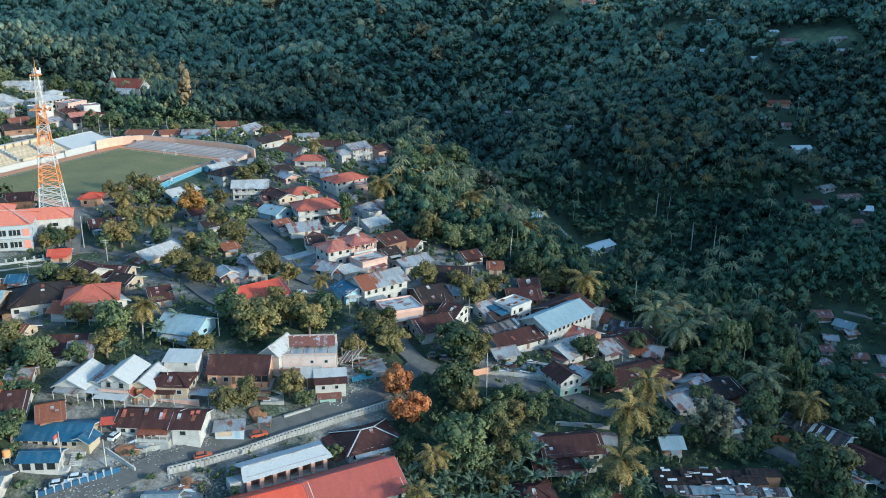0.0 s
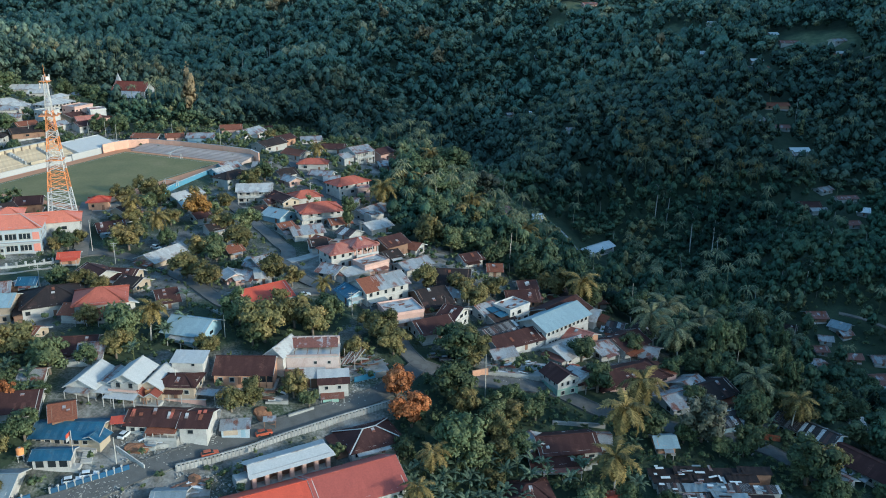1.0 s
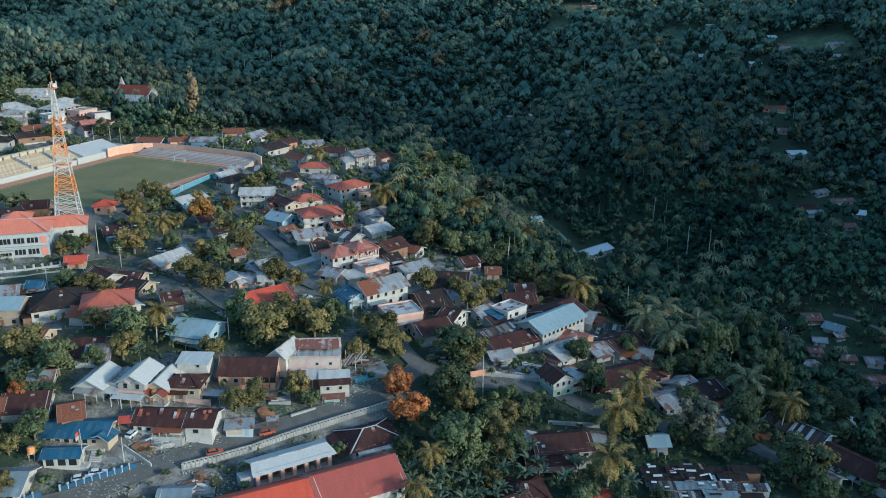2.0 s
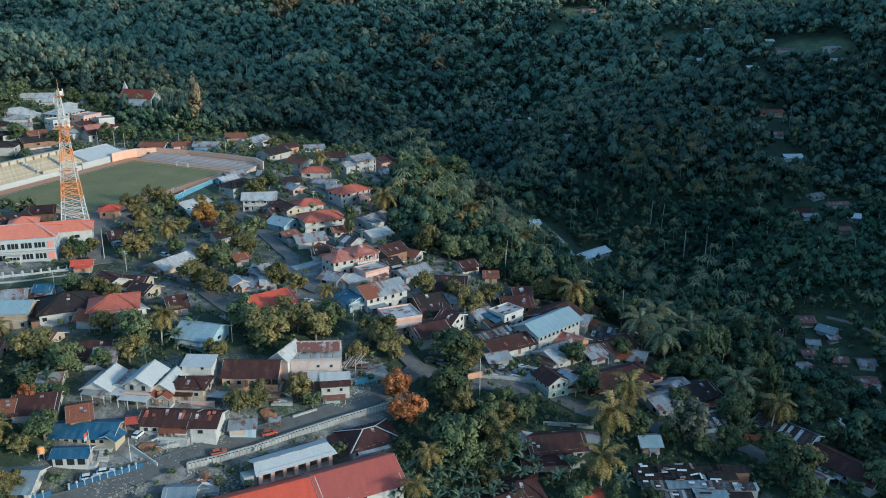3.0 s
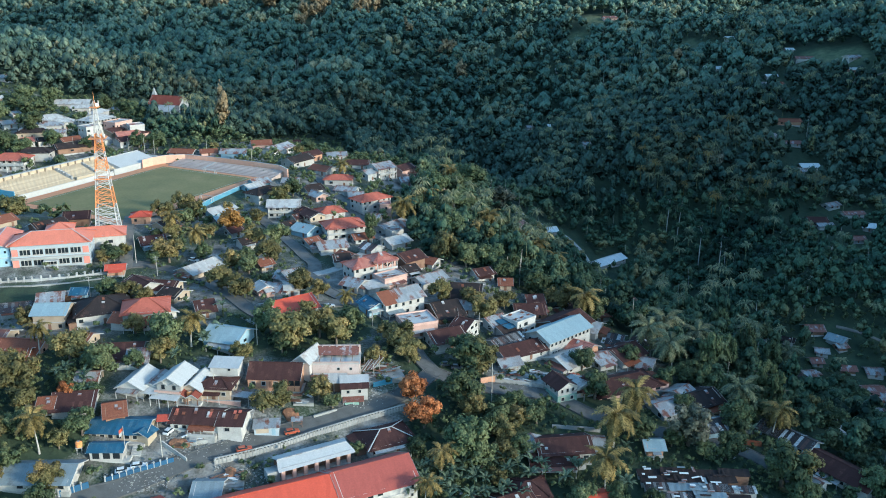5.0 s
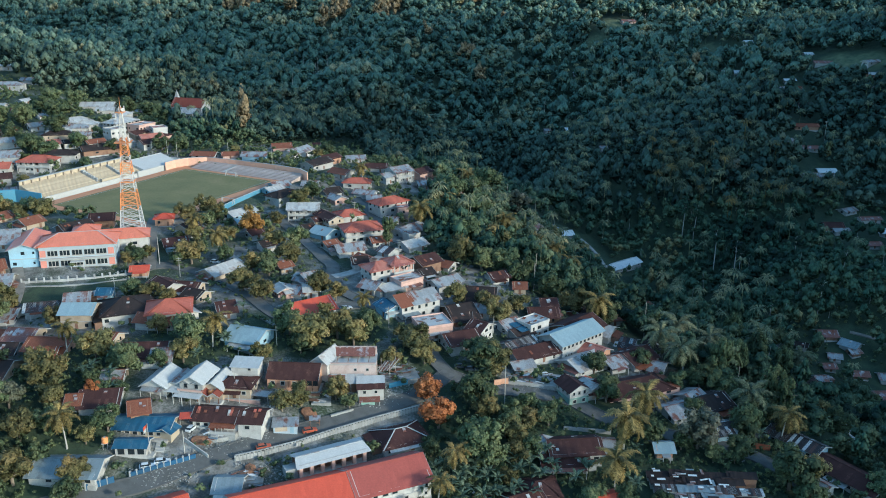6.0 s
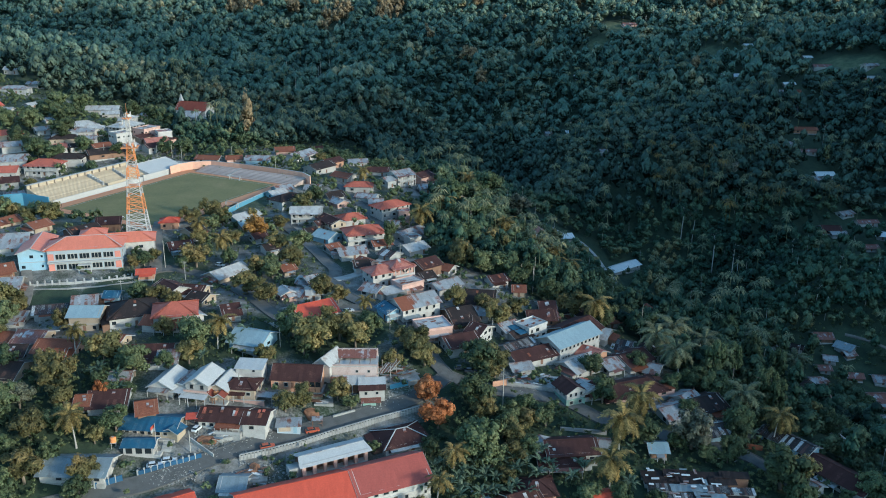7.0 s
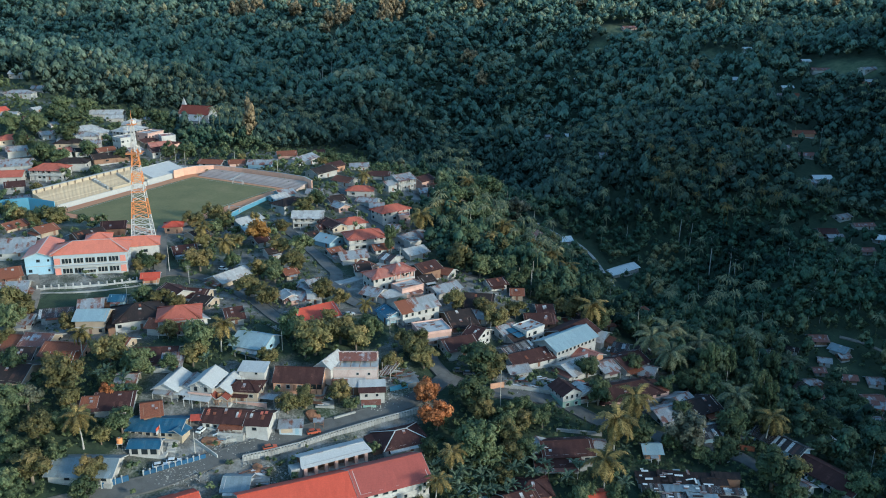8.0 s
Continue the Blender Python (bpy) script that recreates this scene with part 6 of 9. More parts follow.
# two long houses beside the shaded road
h = thing_at("house", "long white house with a patched zinc gable roof", "house", 104.2, 213.2, -49, keep=(0, 0, 9.5, 5))
gabled(h, -8.5, 8.5, -3.6, 3.6, -4, 3.2, 1.5, "blue", "quilt", 0.8, 71)
for u in (-6, -2, 2, 6):
    window(h, pose(u, -3.6, 1.7), 1.3, 1.2)
h = thing_at("house", "long white house with a dark red-brown gable roof", "house", 114.6, 197.4, -54, keep=(0, 0, 11, 6))
gabled(h, -10.5, 10.5, -4.6, 4.6, -4, 3.2, 1.9, "white", "brown", 0.9, 72)
for u in (-8, -4.5, -1, 3, 7):
    window(h, pose(u, -4.6, 1.7), 1.3, 1.2)
awning(h, -4, 3, -4.6, 2.4, 2.4, 1.9, ROOFS["zinc"], 3)


# row of shacks under one quilt of old sheets
def shack_row(x, y, rot):
    root = thing_at("shack_row", "row of shacks under dark and pale grey roof sheets", "shack", x, y, rot, 0.0, keep=(0, 0, 15.5, 7))
    rng = random.Random(9)
    for k in range(4):
        xa = -14.5 + rng.uniform(0, 1.5)
        while xa < 12.0:
            l = rng.uniform(5.5, 12.0)
            z = 2.1 + 0.42 * k + rng.uniform(-0.55, 0.5)
            roof_sheet(root, "roof_slope", l, 3.1, 0.5, ROOFS[rng.choice(("quilt", "dark", "dark", "dark", "bluezinc"))], pose(xa, -6.6 + 3.15 * k, z, rng.uniform(-2, 2), rng.uniform(-1.5, 1.5), rng.uniform(-2, 2)), "", rng, 0.8, 0.08)
            block(root, "wall", xa + 0.2, xa + l - 0.2, -6.1 + 3.15 * k, -3.5 + 3.15 * k, -4, z - 0.12, WALLS[rng.choice(("wood", "grey", "wood"))])
            xa += l - rng.uniform(0.2, 0.6)
    for i in range(46):
        l, w = rng.uniform(0.8, 3.2), rng.uniform(0.5, 0.9)
        ob = block(root, "loose_sheet", -l / 2, l / 2, -w / 2, w / 2, 0, 0.05, ROOFS[rng.choice(("bright", "bright", "zinc", "bluezinc", "dark"))])
        v = rng.uniform(-6.2, 5.8)
        ob.matrix_basis = pose(rng.uniform(-13.5, 13.0), v, 2.75 + 0.137 * (v + 6.6), rng.uniform(2, 9), rng.uniform(-3, 3), rng.choice((0, 0, 90, rng.uniform(-20, 20))))
    return root


shack_row(67.6, 184.2, 0)

# ---- stadium ----
M_GRASS, _n, _l, _b = mat("pitch_grass", 0.95)
_t1, _t2 = noise_node(_n, _l, 0.05, 5), noise_node(_n, _l, 0.9, 5)
_r = ramp(_n, [(0.3, (0.135, 0.128, 0.044)), (0.55, (0.180, 0.158, 0.056)), (0.75, (0.235, 0.190, 0.078))])
_l.new(_t1.outputs[0], _r.inputs[0])
_r2 = ramp(_n, [(0.3, (0.75, 0.75, 0.75)), (0.7, (1, 1, 1))])
_l.new(_t2.outputs[0], _r2.inputs[0])
_l.new(mixc(_n, _l, 1.0, _r.outputs[0], _r2.outputs[0], 'MULTIPLY'), _b.inputs["Base Color"])
M_TRACK = painted("track_soil", (0.50, 0.235, 0.115), (0.28, 0.14, 0.08), 0.5)
M_PINKWALL = painted("wall_salmon", (0.70, 0.40, 0.28), (0.4, 0.26, 0.2), 0.5)
M_BLUEPAINT = painted("blue_paint", (0.13, 0.31, 0.44), (0.2, 0.25, 0.3), 0.35)
M_TERRACE = painted("terrace_concrete", (0.47, 0.375, 0.325), (0.32, 0.25, 0.22), 0.6)
M_NAVY = painted("navy_paint", (0.026, 0.085, 0.175), (0.07, 0.11, 0.16), 0.4)
M_STEEL_W = painted("steel_white", (0.55, 0.52, 0.49), (0.4, 0.3, 0.25), 0.3)
M_STEEL_O = painted("steel_orange", (0.72, 0.28, 0.09), (0.4, 0.18, 0.1), 0.3)

FIELD = pose(PITCH_AT[0], PITCH_AT[1], PITCH_AT[5], 0, 0, PITCH_AT[2])


def slab(name, parent, x0, x1, y0, y1, z0, z1, material, label=""):
    bm = bmesh.new()
    box(bm, x0, x1, y0, y1, z0, z1)
    return part(name, bm, material, parent, label)


def field_thing(name, label, category, kind=""):
    ob = tagged(new(name), label, category, kind=kind)
    ob.matrix_basis = FIELD
    return ob


pitch = field_thing("football_pitch", "worn green grass football pitch with brown dirt rim", "pitch")
slab("dirt_rim", pitch, -52, 50, -38, 38, -3, 0.10, M_TRACK, "brown dirt track round the grass")
slab("grass", pitch, -47, 44, -31, 31, 0.0, 0.16, M_GRASS)
for x0, x1, y0, y1 in ((-44, 42, 29.4, 29.6), (-44, 42, -29.6, -29.4), (41.8, 42, -29.4, 29.4)):
    slab("line_marking", pitch, x0, x1, y0, y1, 0.16, 0.165, M_TRIM, "faded white line")


def goal(u, v, turn):
    g = tagged(new("goal"), "white football goal frame", "goal")
    g.matrix_basis = FIELD @ pose(u, v, 0.1, 0, 0, turn)
    for a, b, nm in (((0, -3.66, 0), (0, -3.66, 2.5), "post"), ((0, 3.66, 0), (0, 3.66, 2.5), "post"), ((0, -3.72, 2.44), (0, 3.72, 2.44), "crossbar"), ((1.6, -3.66, 0), (0.6, -3.66, 2.44), "stay"), ((1.6, 3.66, 0), (0.6, 3.66, 2.44), "stay"), ((1.6, -3.66, 0.1), (1.6, 3.66, 0.1), "rear_bar")):
        bm = bmesh.new()
        beam(bm, a, b, 0.22)
        part(nm, bm, M_STEEL_W, g)


goal(42.0, -4.0, 0)
goal(-3.0, -41.0, 180)

stand = field_thing("grandstand", "long open grandstand with pale yellow concrete tiers", "grandstand")
for i in range(18):
    slab("tier", stand, -45, 22, 41 + i * 0.875, 41.9 + i * 0.875, -2, 1.2 + i * 0.30, WALLS["sand"])
slab("back_wall", stand, -45, 22, 56.8, 57.3, -4, 8.0, WALLS["sand"])
slab("coping", stand, -45.2, 22.2, 56.2, 57.8, 8.0, 8.35, M_CONC, "grey coping")
for i in range(14):
    u = -43 + i * 4.9
    slab("bracket", stand, u - 0.3, u + 0.3, 55.6, 56.8, 5.4, 8.0, WALLS["cream"])
slab("front_wall", stand, -45, 16, 39.8, 40.3, -1, 2.2, M_TRIM, "white painted front wall")
for u in (-8, 8):
    for k in range(6):
        slab("stair_wall", stand, u - 0.4 + (0.5 if u > 0 else -0.5) * k * 0.2, u + 0.6, 44 + k * 1.75, 45.8 + k * 1.75, 1.0, 4.0 + k * 0.62, WALLS["grey"])
slab("tunnel_wall", stand, -7, 7, 41.5, 42.2, 0, 3.4, WALLS["sand"])
FOOT.append((*(FIELD @ Vector((-12, 50, 0)))[:2], PITCH_AT[2], 36, 10))
wing = field_thing("covered_stand", "white walled end of the grandstand", "grandstand")
bm = bmesh.new()
_v = [bm.verts.new(p) for p in ((22.3, 40.5, -2), (49, 40.5, -2), (49, 54, -2), (22.3, 54, -2), (22.3, 40.5, 2.6), (49, 40.5, 2.6), (49, 54, 6.2), (22.3, 54, 6.2))]
for q in ((3, 2, 1, 0), (4, 5, 6, 7), (0, 1, 5, 4), (1, 2, 6, 5), (2, 3, 7, 6), (3, 0, 4, 7)):
    bm.faces.new([_v[i] for i in q])
part("seating_slope", bm, M_TRIM, wing, "smooth white sloping stand")
slab("back_wall", wing, 22.3, 49, 54.0, 54.5, -4, 6.5, M_TRIM)
slab("front_wall", wing, 16.4, 36, 39.6, 40.1, -1, 3.0, M_TRIM)
slab("side_wall", wing, 49, 49.5, 40, 54.5, -3, 4.5, M_TRIM)
FOOT.append((*(FIELD @ Vector((36, 47, 0)))[:2], PITCH_AT[2], 14, 9))
terrace = field_thing("terrace", "grey concrete standing terrace at the end of the pitch", "terrace")
for i in range(7):
    slab("step", terrace, 47 + i * 1.75, 48.8 + i * 1.75, -42, 30, -2, 0.5 + i * 0.3, M_TERRACE)
FOOT.append((*(FIELD @ Vector((54, -6, 0)))[:2], PITCH_AT[2], 9, 40))
for i in range(7):
    slab("stair", terrace, 47 + i * 1.75, 48.8 + i * 1.75, 5.2, 6.4, 0.3, 0.62 + i * 0.3, M_TRIM, "white painted stair")


def poly_wall(name, label, pts, h, t, material, m=Matrix.Identity(4), follow=False, low=-3.0, category="wall", coping=None):
    """a wall along a line, thing with one part a stretch"""
    root = tagged(new(name), label, category)
    root.matrix_basis = m
    for (x0, y0), (x1, y1) in zip(pts, pts[1:]):
        z0, z1 = (gz(x0, y0), gz(x1, y1)) if follow else (0.0, 0.0)
        a, b = Vector((x0, y0, z0)), Vector((x1, y1, z1))
        s = Vector((-(b - a).y, (b - a).x, 0)).normalized() * t / 2
        bm = bmesh.new()
        v = [bm.verts.new(p + q + Vector((0, 0, e))) for p in (a, b) for q, e in ((-s, low), (s, low), (s, h), (-s, h))]
        for q in ((3, 2, 1, 0), (4, 5, 6, 7), (0, 1, 5, 4), (1, 2, 6, 5), (2, 3, 7, 6), (3, 0, 4, 7)):
            bm.faces.new([v[i] for i in q])
        part("wall_section", bm, material, root)
        if coping:
            bm = bmesh.new()
            beam(bm, a + Vector((0, 0, h + 0.06)), b + Vector((0, 0, h + 0.06)), t + 0.16, 0.12)
            part("coping", bm, coping, root)
    return root


poly_wall("stadium_wall", "salmon painted wall round the end of the stadium", [(36, 38.5), (44, 38.5), (52, 36), (59, 28), (61, 8), (61.5, -20), (60.5, -38), (55, -47)], 4.6, 0.5, M_PINKWALL, FIELD, coping=M_TRIM)
poly_wall("blue_wall", "light blue painted wall beside the pitch", [(42, -38.5), (20, -40.5), (0, -43), (-14, -46)], 1.5, 0.35, M_BLUEPAINT, FIELD, coping=M_TRIM)
poly_wall("blue_wall", "bright blue wall at the end of the grandstand", [(-46, 40), (-47, 58), (-58, 67), (-74, 72)], 4.6, 0.4, M_BLUEPAINT, FIELD)

# ---- lattice tower ----
def lattice_tower(x, y, h, base):
    root = tagged(new("lattice_tower"), "tall steel lattice tower in orange and white bands with antennas", "tower")
    root.matrix_basis = pose(x, y, gz(x, y), 0, 0, 14)
    bands = [0, 0.21, 0.32, 0.48, 0.556, 0.62, 0.745, 0.935, 1.0]
    def half(t):
        return base / 2 * (1 - t) ** 1.25 + 0.5
    segs = 22
    for i in range(segs):
        t0, t1 = i / segs, (i + 1) / segs
        a, b = half(t0), half(t1)
        k = max(j for j in range(len(bands) - 1) if bands[j] <= t0 + 1e-6)
        m = M_STEEL_W if k % 2 == 0 else M_STEEL_O
        w = 0.34 * (1 - 0.5 * t0)
        cs = ((-1, -1), (1, -1), (1, 1), (-1, 1))
        for j, (sx, sy) in enumerate(cs):
            nx, ny = cs[(j + 1) % 4]
            bm = bmesh.new()
            beam(bm, (sx * a, sy * a, t0 * h), (sx * b, sy * b, t1 * h + 0.05), w)
            part("leg", bm, m, root)
            bm = bmesh.new()
            beam(bm, (sx * a, sy * a, t0 * h), (nx * b, ny * b, t1 * h), w * 0.55)
            part("brace", bm, m, root)
            bm = bmesh.new()
            beam(bm, (nx * a, ny * a, t0 * h), (sx * b, sy * b, t1 * h), w * 0.55)
            part("brace", bm, m, root)
            bm = bmesh.new()
            beam(bm, (sx * b, sy * b, t1 * h), (nx * b, ny * b, t1 * h), w * 0.55)
            part("girt", bm, m, root)
    for t, s in ((0.745, 2.1), (0.44, 0.5), (0.97, 1.3)):
        bm = bmesh.new()
        e = half(t) + s
        box(bm, -e, e, -e, e, t * h - 0.1, t * h + 0.1)
        part("platform", bm, M_STEEL_O, root)
    rng = random.Random(4)
    for k in range(22):
        t = rng.choice((0.74, 0.76, 0.78, 0.93, 0.95, 0.97, 0.99))
        a = rng.uniform(0, 6.28)
        e = half(t) + 1.1
        bm = bmesh.new()
        if k % 3:
            beam(bm, (e * math.cos(a), e * math.sin(a), t * h - 1.2), (e * math.cos(a), e * math.sin(a), t * h + 1.3), 0.32)
            part("panel_antenna", bm, M_STEEL_W, root)
        else:
            c = Vector((e * math.cos(a), e * math.sin(a), t * h))
            o = Vector((math.cos(a), math.sin(a), 0))
            tube(bm, [c, c + o * 0.25, c + o * 0.45], [0.25, 0.6, 0.75], 10)
            part("dish_antenna", bm, M_STEEL_W, root)
    bm = bmesh.new()
    tube(bm, [(0, 0, h), (0, 0, h + 4.5)], [0.12, 0.05], 6)
    part("lightning_rod", bm, M_STEEL_O, root)
    FOOT.append((x, y, 14, base / 2, base / 2))
    return root


lattice_tower(-148.0, 318.0, 55.5, 8.6)

# ---- school below the stadium ----
M_CORAL = painted("wall_coral", (0.62, 0.25, 0.19), (0.4, 0.2, 0.16), 0.4)
school = house(-157.0, 287.3, 16.0, 27.8, 14.0, 12.6, "hip", "coral", "pale", "two-storey pale blue school with a coral red hipped roof", storeys=2, windows=False, cap=M_TRIM, over=1.3, base_z=22.3, name="school", category="school")
for st, zc in ((0, 2.1), (1, 6.3)):
    for i in range(5):
        u = -9.0 + i * 4.5
        for k in range(3):
            window(school, pose(u - 1.25 + 1.25 * k, -7.0, zc), 1.35, 2.35)
        window(school, pose(-u, 7.0, zc, 0, 0, 180), 1.6, 1.5)
    for i in range(2):
        window(school, pose(13.9, -3 + 6 * i, zc, 0, 0, 90), 1.5, 1.5)
    for s in (-1, 1):
        bm = bmesh.new()
        box(bm, s * 12.6 - 1.1, s * 12.6 + 1.1, -7.16, -6.98, zc - 1.5, zc + 1.3)
        part("wall_panel", bm, M_CORAL, school, "coral painted wall panel")
bm = bmesh.new()
box(bm, -14.1, 14.1, -8.0, -6.9, 3.9, 4.35)
part("ledge", bm, M_TRIM, school)
bm = bmesh.new()
box(bm, -2.6, 2.6, -9.6, -7.0, 2.9, 3.15)
part("entrance_canopy", bm, M_TRIM, school)
for s in (-1, 1):
    bm = bmesh.new()
    box(bm, s * 2.3 - 0.15, s * 2.3 + 0.15, -9.4, -9.1, -0.5, 2.9)
    part("canopy_post", bm, M_TRIM, school)
house(-177.5, 287.0, 106.0, 22.0, 10.5, 10.2, "gable", "coral", "blue", "two-storey pale blue school wing with a coral red roof", storeys=2, base_z=22.5, slope=0.36, cap=M_TRIM, name="school_wing", category="school")
house(-148.8, 304.0, 20.0, 24.5, 11.5, 8.4, "hip", "coral", "white", "white hall with a coral red hipped roof", base_z=23.0, name="hall", category="hall")
house(-160.5, 301.5, 20.0, 9.5, 9.5, 10.4, "hip", "coral", "white", "small square block with a pyramid shaped coral roof", base_z=23.5, name="hall", category="hall")


FOOT.append((-150.0, 266.0, 12, 26, 9))


def picket_fence(name, label, pts, h, step, post_w, post_mat, panel_mat, panel_h, rail=False):
    """posts on a low wall that follows the ground"""
    root = poly_wall(name, label, pts, panel_h, 0.3, panel_mat, follow=True, category="fence")
    ROAD_LINES.append((np.array([(p[0], p[1]) for p in smooth_line(pts, 2.0)]), 0.6))
    for (x0, y0), (x1, y1) in zip(pts, pts[1:]):
        n = max(1, int(math.hypot(x1 - x0, y1 - y0) / step))
        for i in range(n):
            t = i / n
            px, py = x0 + (x1 - x0) * t, y0 + (y1 - y0) * t
            z = gz(x0, y0) + (gz(x1, y1) - gz(x0, y0)) * t
            slab("post", root, px - post_w / 2, px + post_w / 2, py - post_w / 2, py + post_w / 2, z - 0.5, z + h, post_mat)
        if rail:
            bm = bmesh.new()
            beam(bm, (x0, y0, gz(x0, y0) + h + 0.1), (x1, y1, gz(x1, y1) + h + 0.1), 0.42, 0.2)
            part("rail", bm, post_mat, root)
    return root


picket_fence("balustrade", "whitewashed balustrade wall along the road", [(-63.0, 174.4), (-55.7, 178.3), (-48.0, 182.9), (-38.4, 189.9), (-26.3, 198.1), (-13.7, 206.0)], 1.75, 0.95, 0.45, M_WASH, M_WASH, 1.3, True)
picket_fence("blue_fence", "blue fence wall with white pickets", [(-88.6, 163.8), (-81.0, 168.4), (-73.7, 173.0)], 2.1, 1.5, 0.36, M_TRIM, M_NAVY, 1.6)
picket_fence("blue_fence", "blue fence wall with white pickets", [(-98.2, 158.0), (-92.0, 161.6)], 2.6, 1.5, 0.36, M_TRIM, M_NAVY, 2.1)
picket_fence("school_fence", "low school fence with white posts", [(-171.0, 266.4), (-157.6, 269.1), (-145.2, 272.4), (-132.6, 279.0)], 2.0, 2.6, 0.5, M_TRIM, M_CONC, 0.9)
poly_wall("retaining_wall", "rough grey stone retaining wall", [(-169.1, 264.4), (-156.2, 266.0), (-143.7, 268.9), (-130.8, 275.6)], 0.3, 0.8, M_STONE, follow=True)
poly_wall("retaining_wall", "rough grey stone wall beside the road", [(-40.2, 196.6), (-34.1, 200.8)], 0.9, 0.6, M_STONE, follow=True)
poly_wall("yard_wall", "pale concrete yard wall", [(-78.6, 178.4), (-70.4, 173.7)], 1.3, 0.3, M_CONC, follow=True)
poly_wall("yard_wall", "long low concrete wall above the road", [(11.1, 225.0), (20.8, 225.4), (31.5, 224.8), (40.2, 225.4)], 1.2, 0.3, M_CONC, follow=True)
poly_wall("yard_wall", "blue painted yard wall", [(-24.5, 213.5), (-16.5, 218.4)], 1.8, 0.3, M_BLUEPAINT, follow=True)
poly_wall("yard_wall", "concrete wall along the shaded road", [(30.4, 205.5), (45.1, 206.4)], 1.4, 0.3, M_CONC, follow=True)
poly_wall("yard_wall", "orange brick garden wall", [(8.8, 222.5), (13.5, 224.9)], 2.2, 0.4, WALLS["orange"], follow=True)
poly_wall("yard_wall", "rusty sheet fence along the road", [(83.3, 209.2), (94.8, 209.0)], 1.8, 0.15, ROOFS["rust"], follow=True)
picket_fence("street_fence", "white concrete street fence", [(-73.4, 245.0), (-63.7, 238.3)], 1.3, 2.2, 0.4, M_TRIM, M_CONC, 0.6)

# ---- church on the slope ----
CHURCH_AT = (-242.4, 671.3, -12.0)


def church(x, y, rot):
    nave = house(x, y, rot, 27, 15, 14.0, "gable", "maroon", "white", "white church with a dark red roof and a small pointed steeple", slope=0.75, name="church", category="church", base_z=gz(x, y) + 0.8)
    bm = bmesh.new()
    box(bm, -14.9, -12.1, 0.6, 3.4, -2, 13.5)
    part("steeple_shaft", bm, WALLS["white"], nave)
    bm = bmesh.new()
    b = [bm.verts.new(p) for p in ((-15.2, 0.3, 13.5), (-11.8, 0.3, 13.5), (-11.8, 3.7, 13.5), (-15.2, 3.7, 13.5))]
    t = bm.verts.new((-13.5, 2, 20.0))
    for i in range(4):
        bm.faces.new((b[i], b[(i + 1) % 4], t))
    bm.faces.new(b[::-1])
    part("steeple_roof", bm, M_TRIM, nave, "pointed whitish steeple roof")
    bm = bmesh.new()
    slope_sheets(bm, random.Random(3), 11, 9.0, 4.0, 11, 4.0, 0.5, False, 0)
    for v in bm.verts:
        v.co.y -= 7.6
    part("side_aisle_roof", bm, ROOFS["white"], nave, "white metal lean-to roof")
    bm = bmesh.new()
    box(bm, -10.5, 10.5, -16.2, -7.5, -8, 4.0)
    part("side_aisle", bm, WALLS["white"], nave)


church(*CHURCH_AT)
FOOT.append((CHURCH_AT[0] + 2, CHURCH_AT[1] - 42, 3, 24, 44))

# ---- hall with an open colonnade beside the long red roof ----
COLON_AT = (-37.3, 178.5, 30.9, 19.8, 6.6, 5.0)


def colonnade_hall(x, y, rot, L, W, H):
    rng = random.Random(8)
    root = tagged(new("colonnade_hall"), "low hall with a white metal roof over open bays", "hall")
    root.matrix_basis = pose(x, y, gz(x, y), 0, 0, rot)
    FOOT.append((x, y, rot, L / 2, W / 2))
    slab("wall", root, -L / 2, L / 2, -W / 2 + 2.2, W / 2, -4, H - 1.3, WALLS["wood"], "shaded brown wall behind the bays")
    slab("floor_slab", root, -L / 2, L / 2, -W / 2, W / 2 - 0.02, -4.2, 0.3, M_CONC)
    n = 7
    for i in range(n):
        u = -L / 2 + 0.5 + (L - 1.0) * i / (n - 1)
        slab("column", root, u - 0.5, u + 0.5, -W / 2 + 0.1, -W / 2 + 0.9, 0.3, H - 1.25, WALLS["pink"])
    slab("beam", root, -L / 2, L / 2, -W / 2 + 0.05, -W / 2 + 0.95, H - 1.25, H - 0.9, M_TRIM)
    bm = bmesh.new()
    for f in (False, True):
        slope_sheets(bm, rng, L / 2 + 1.0, W / 2, 1.0, L / 2 + 0.2, H - 1.0, 1.0, f, 0)
    bmesh.ops.remove_doubles(bm, verts=bm.verts[:], dist=0.06)
    part("roof", bm, ROOFS["clean"], root)
    bm = bmesh.new()
    beam(bm, (-L / 2, 0, H + 0.06), (L / 2, 0, H + 0.06), 0.4, 0.1)
    part("ridge_cap", bm, ROOFS["white"], root)
    slab("side_room", root, -L / 2 - 3.4, -L / 2 - 0.05, -W / 2 + 1.5, 1.5, -3, 2.6, WALLS["grey"])


colonnade_hall(*COLON_AT)

# ---- poles, flag, vehicles, scrap ----
def pole(x, y, h, arm=True, material=None):
    root = tagged(new("utility_pole"), "slim grey utility pole with a crossarm" if arm else "slim pale wooden pole", "pole")
    root.matrix_basis = pose(x, y, gz(x, y), 0, 0, (x * 7) % 60 - 30)
    bm = bmesh.new()
    tube(bm, [(0, 0, -1), (0, 0, h * 0.5), (0, 0, h)], [0.14, 0.12, 0.08], 8)
    part("shaft", bm, material or M_POLE, root)
    if arm:
        for k, z in enumerate((h - 0.5, h - 1.3)):
            bm = bmesh.new()
            box(bm, -1.1 + 0.2 * k, 1.1 - 0.2 * k, -0.07, 0.07, z - 0.07, z + 0.07)
            part("crossarm", bm, M_POLE, root)
    return root


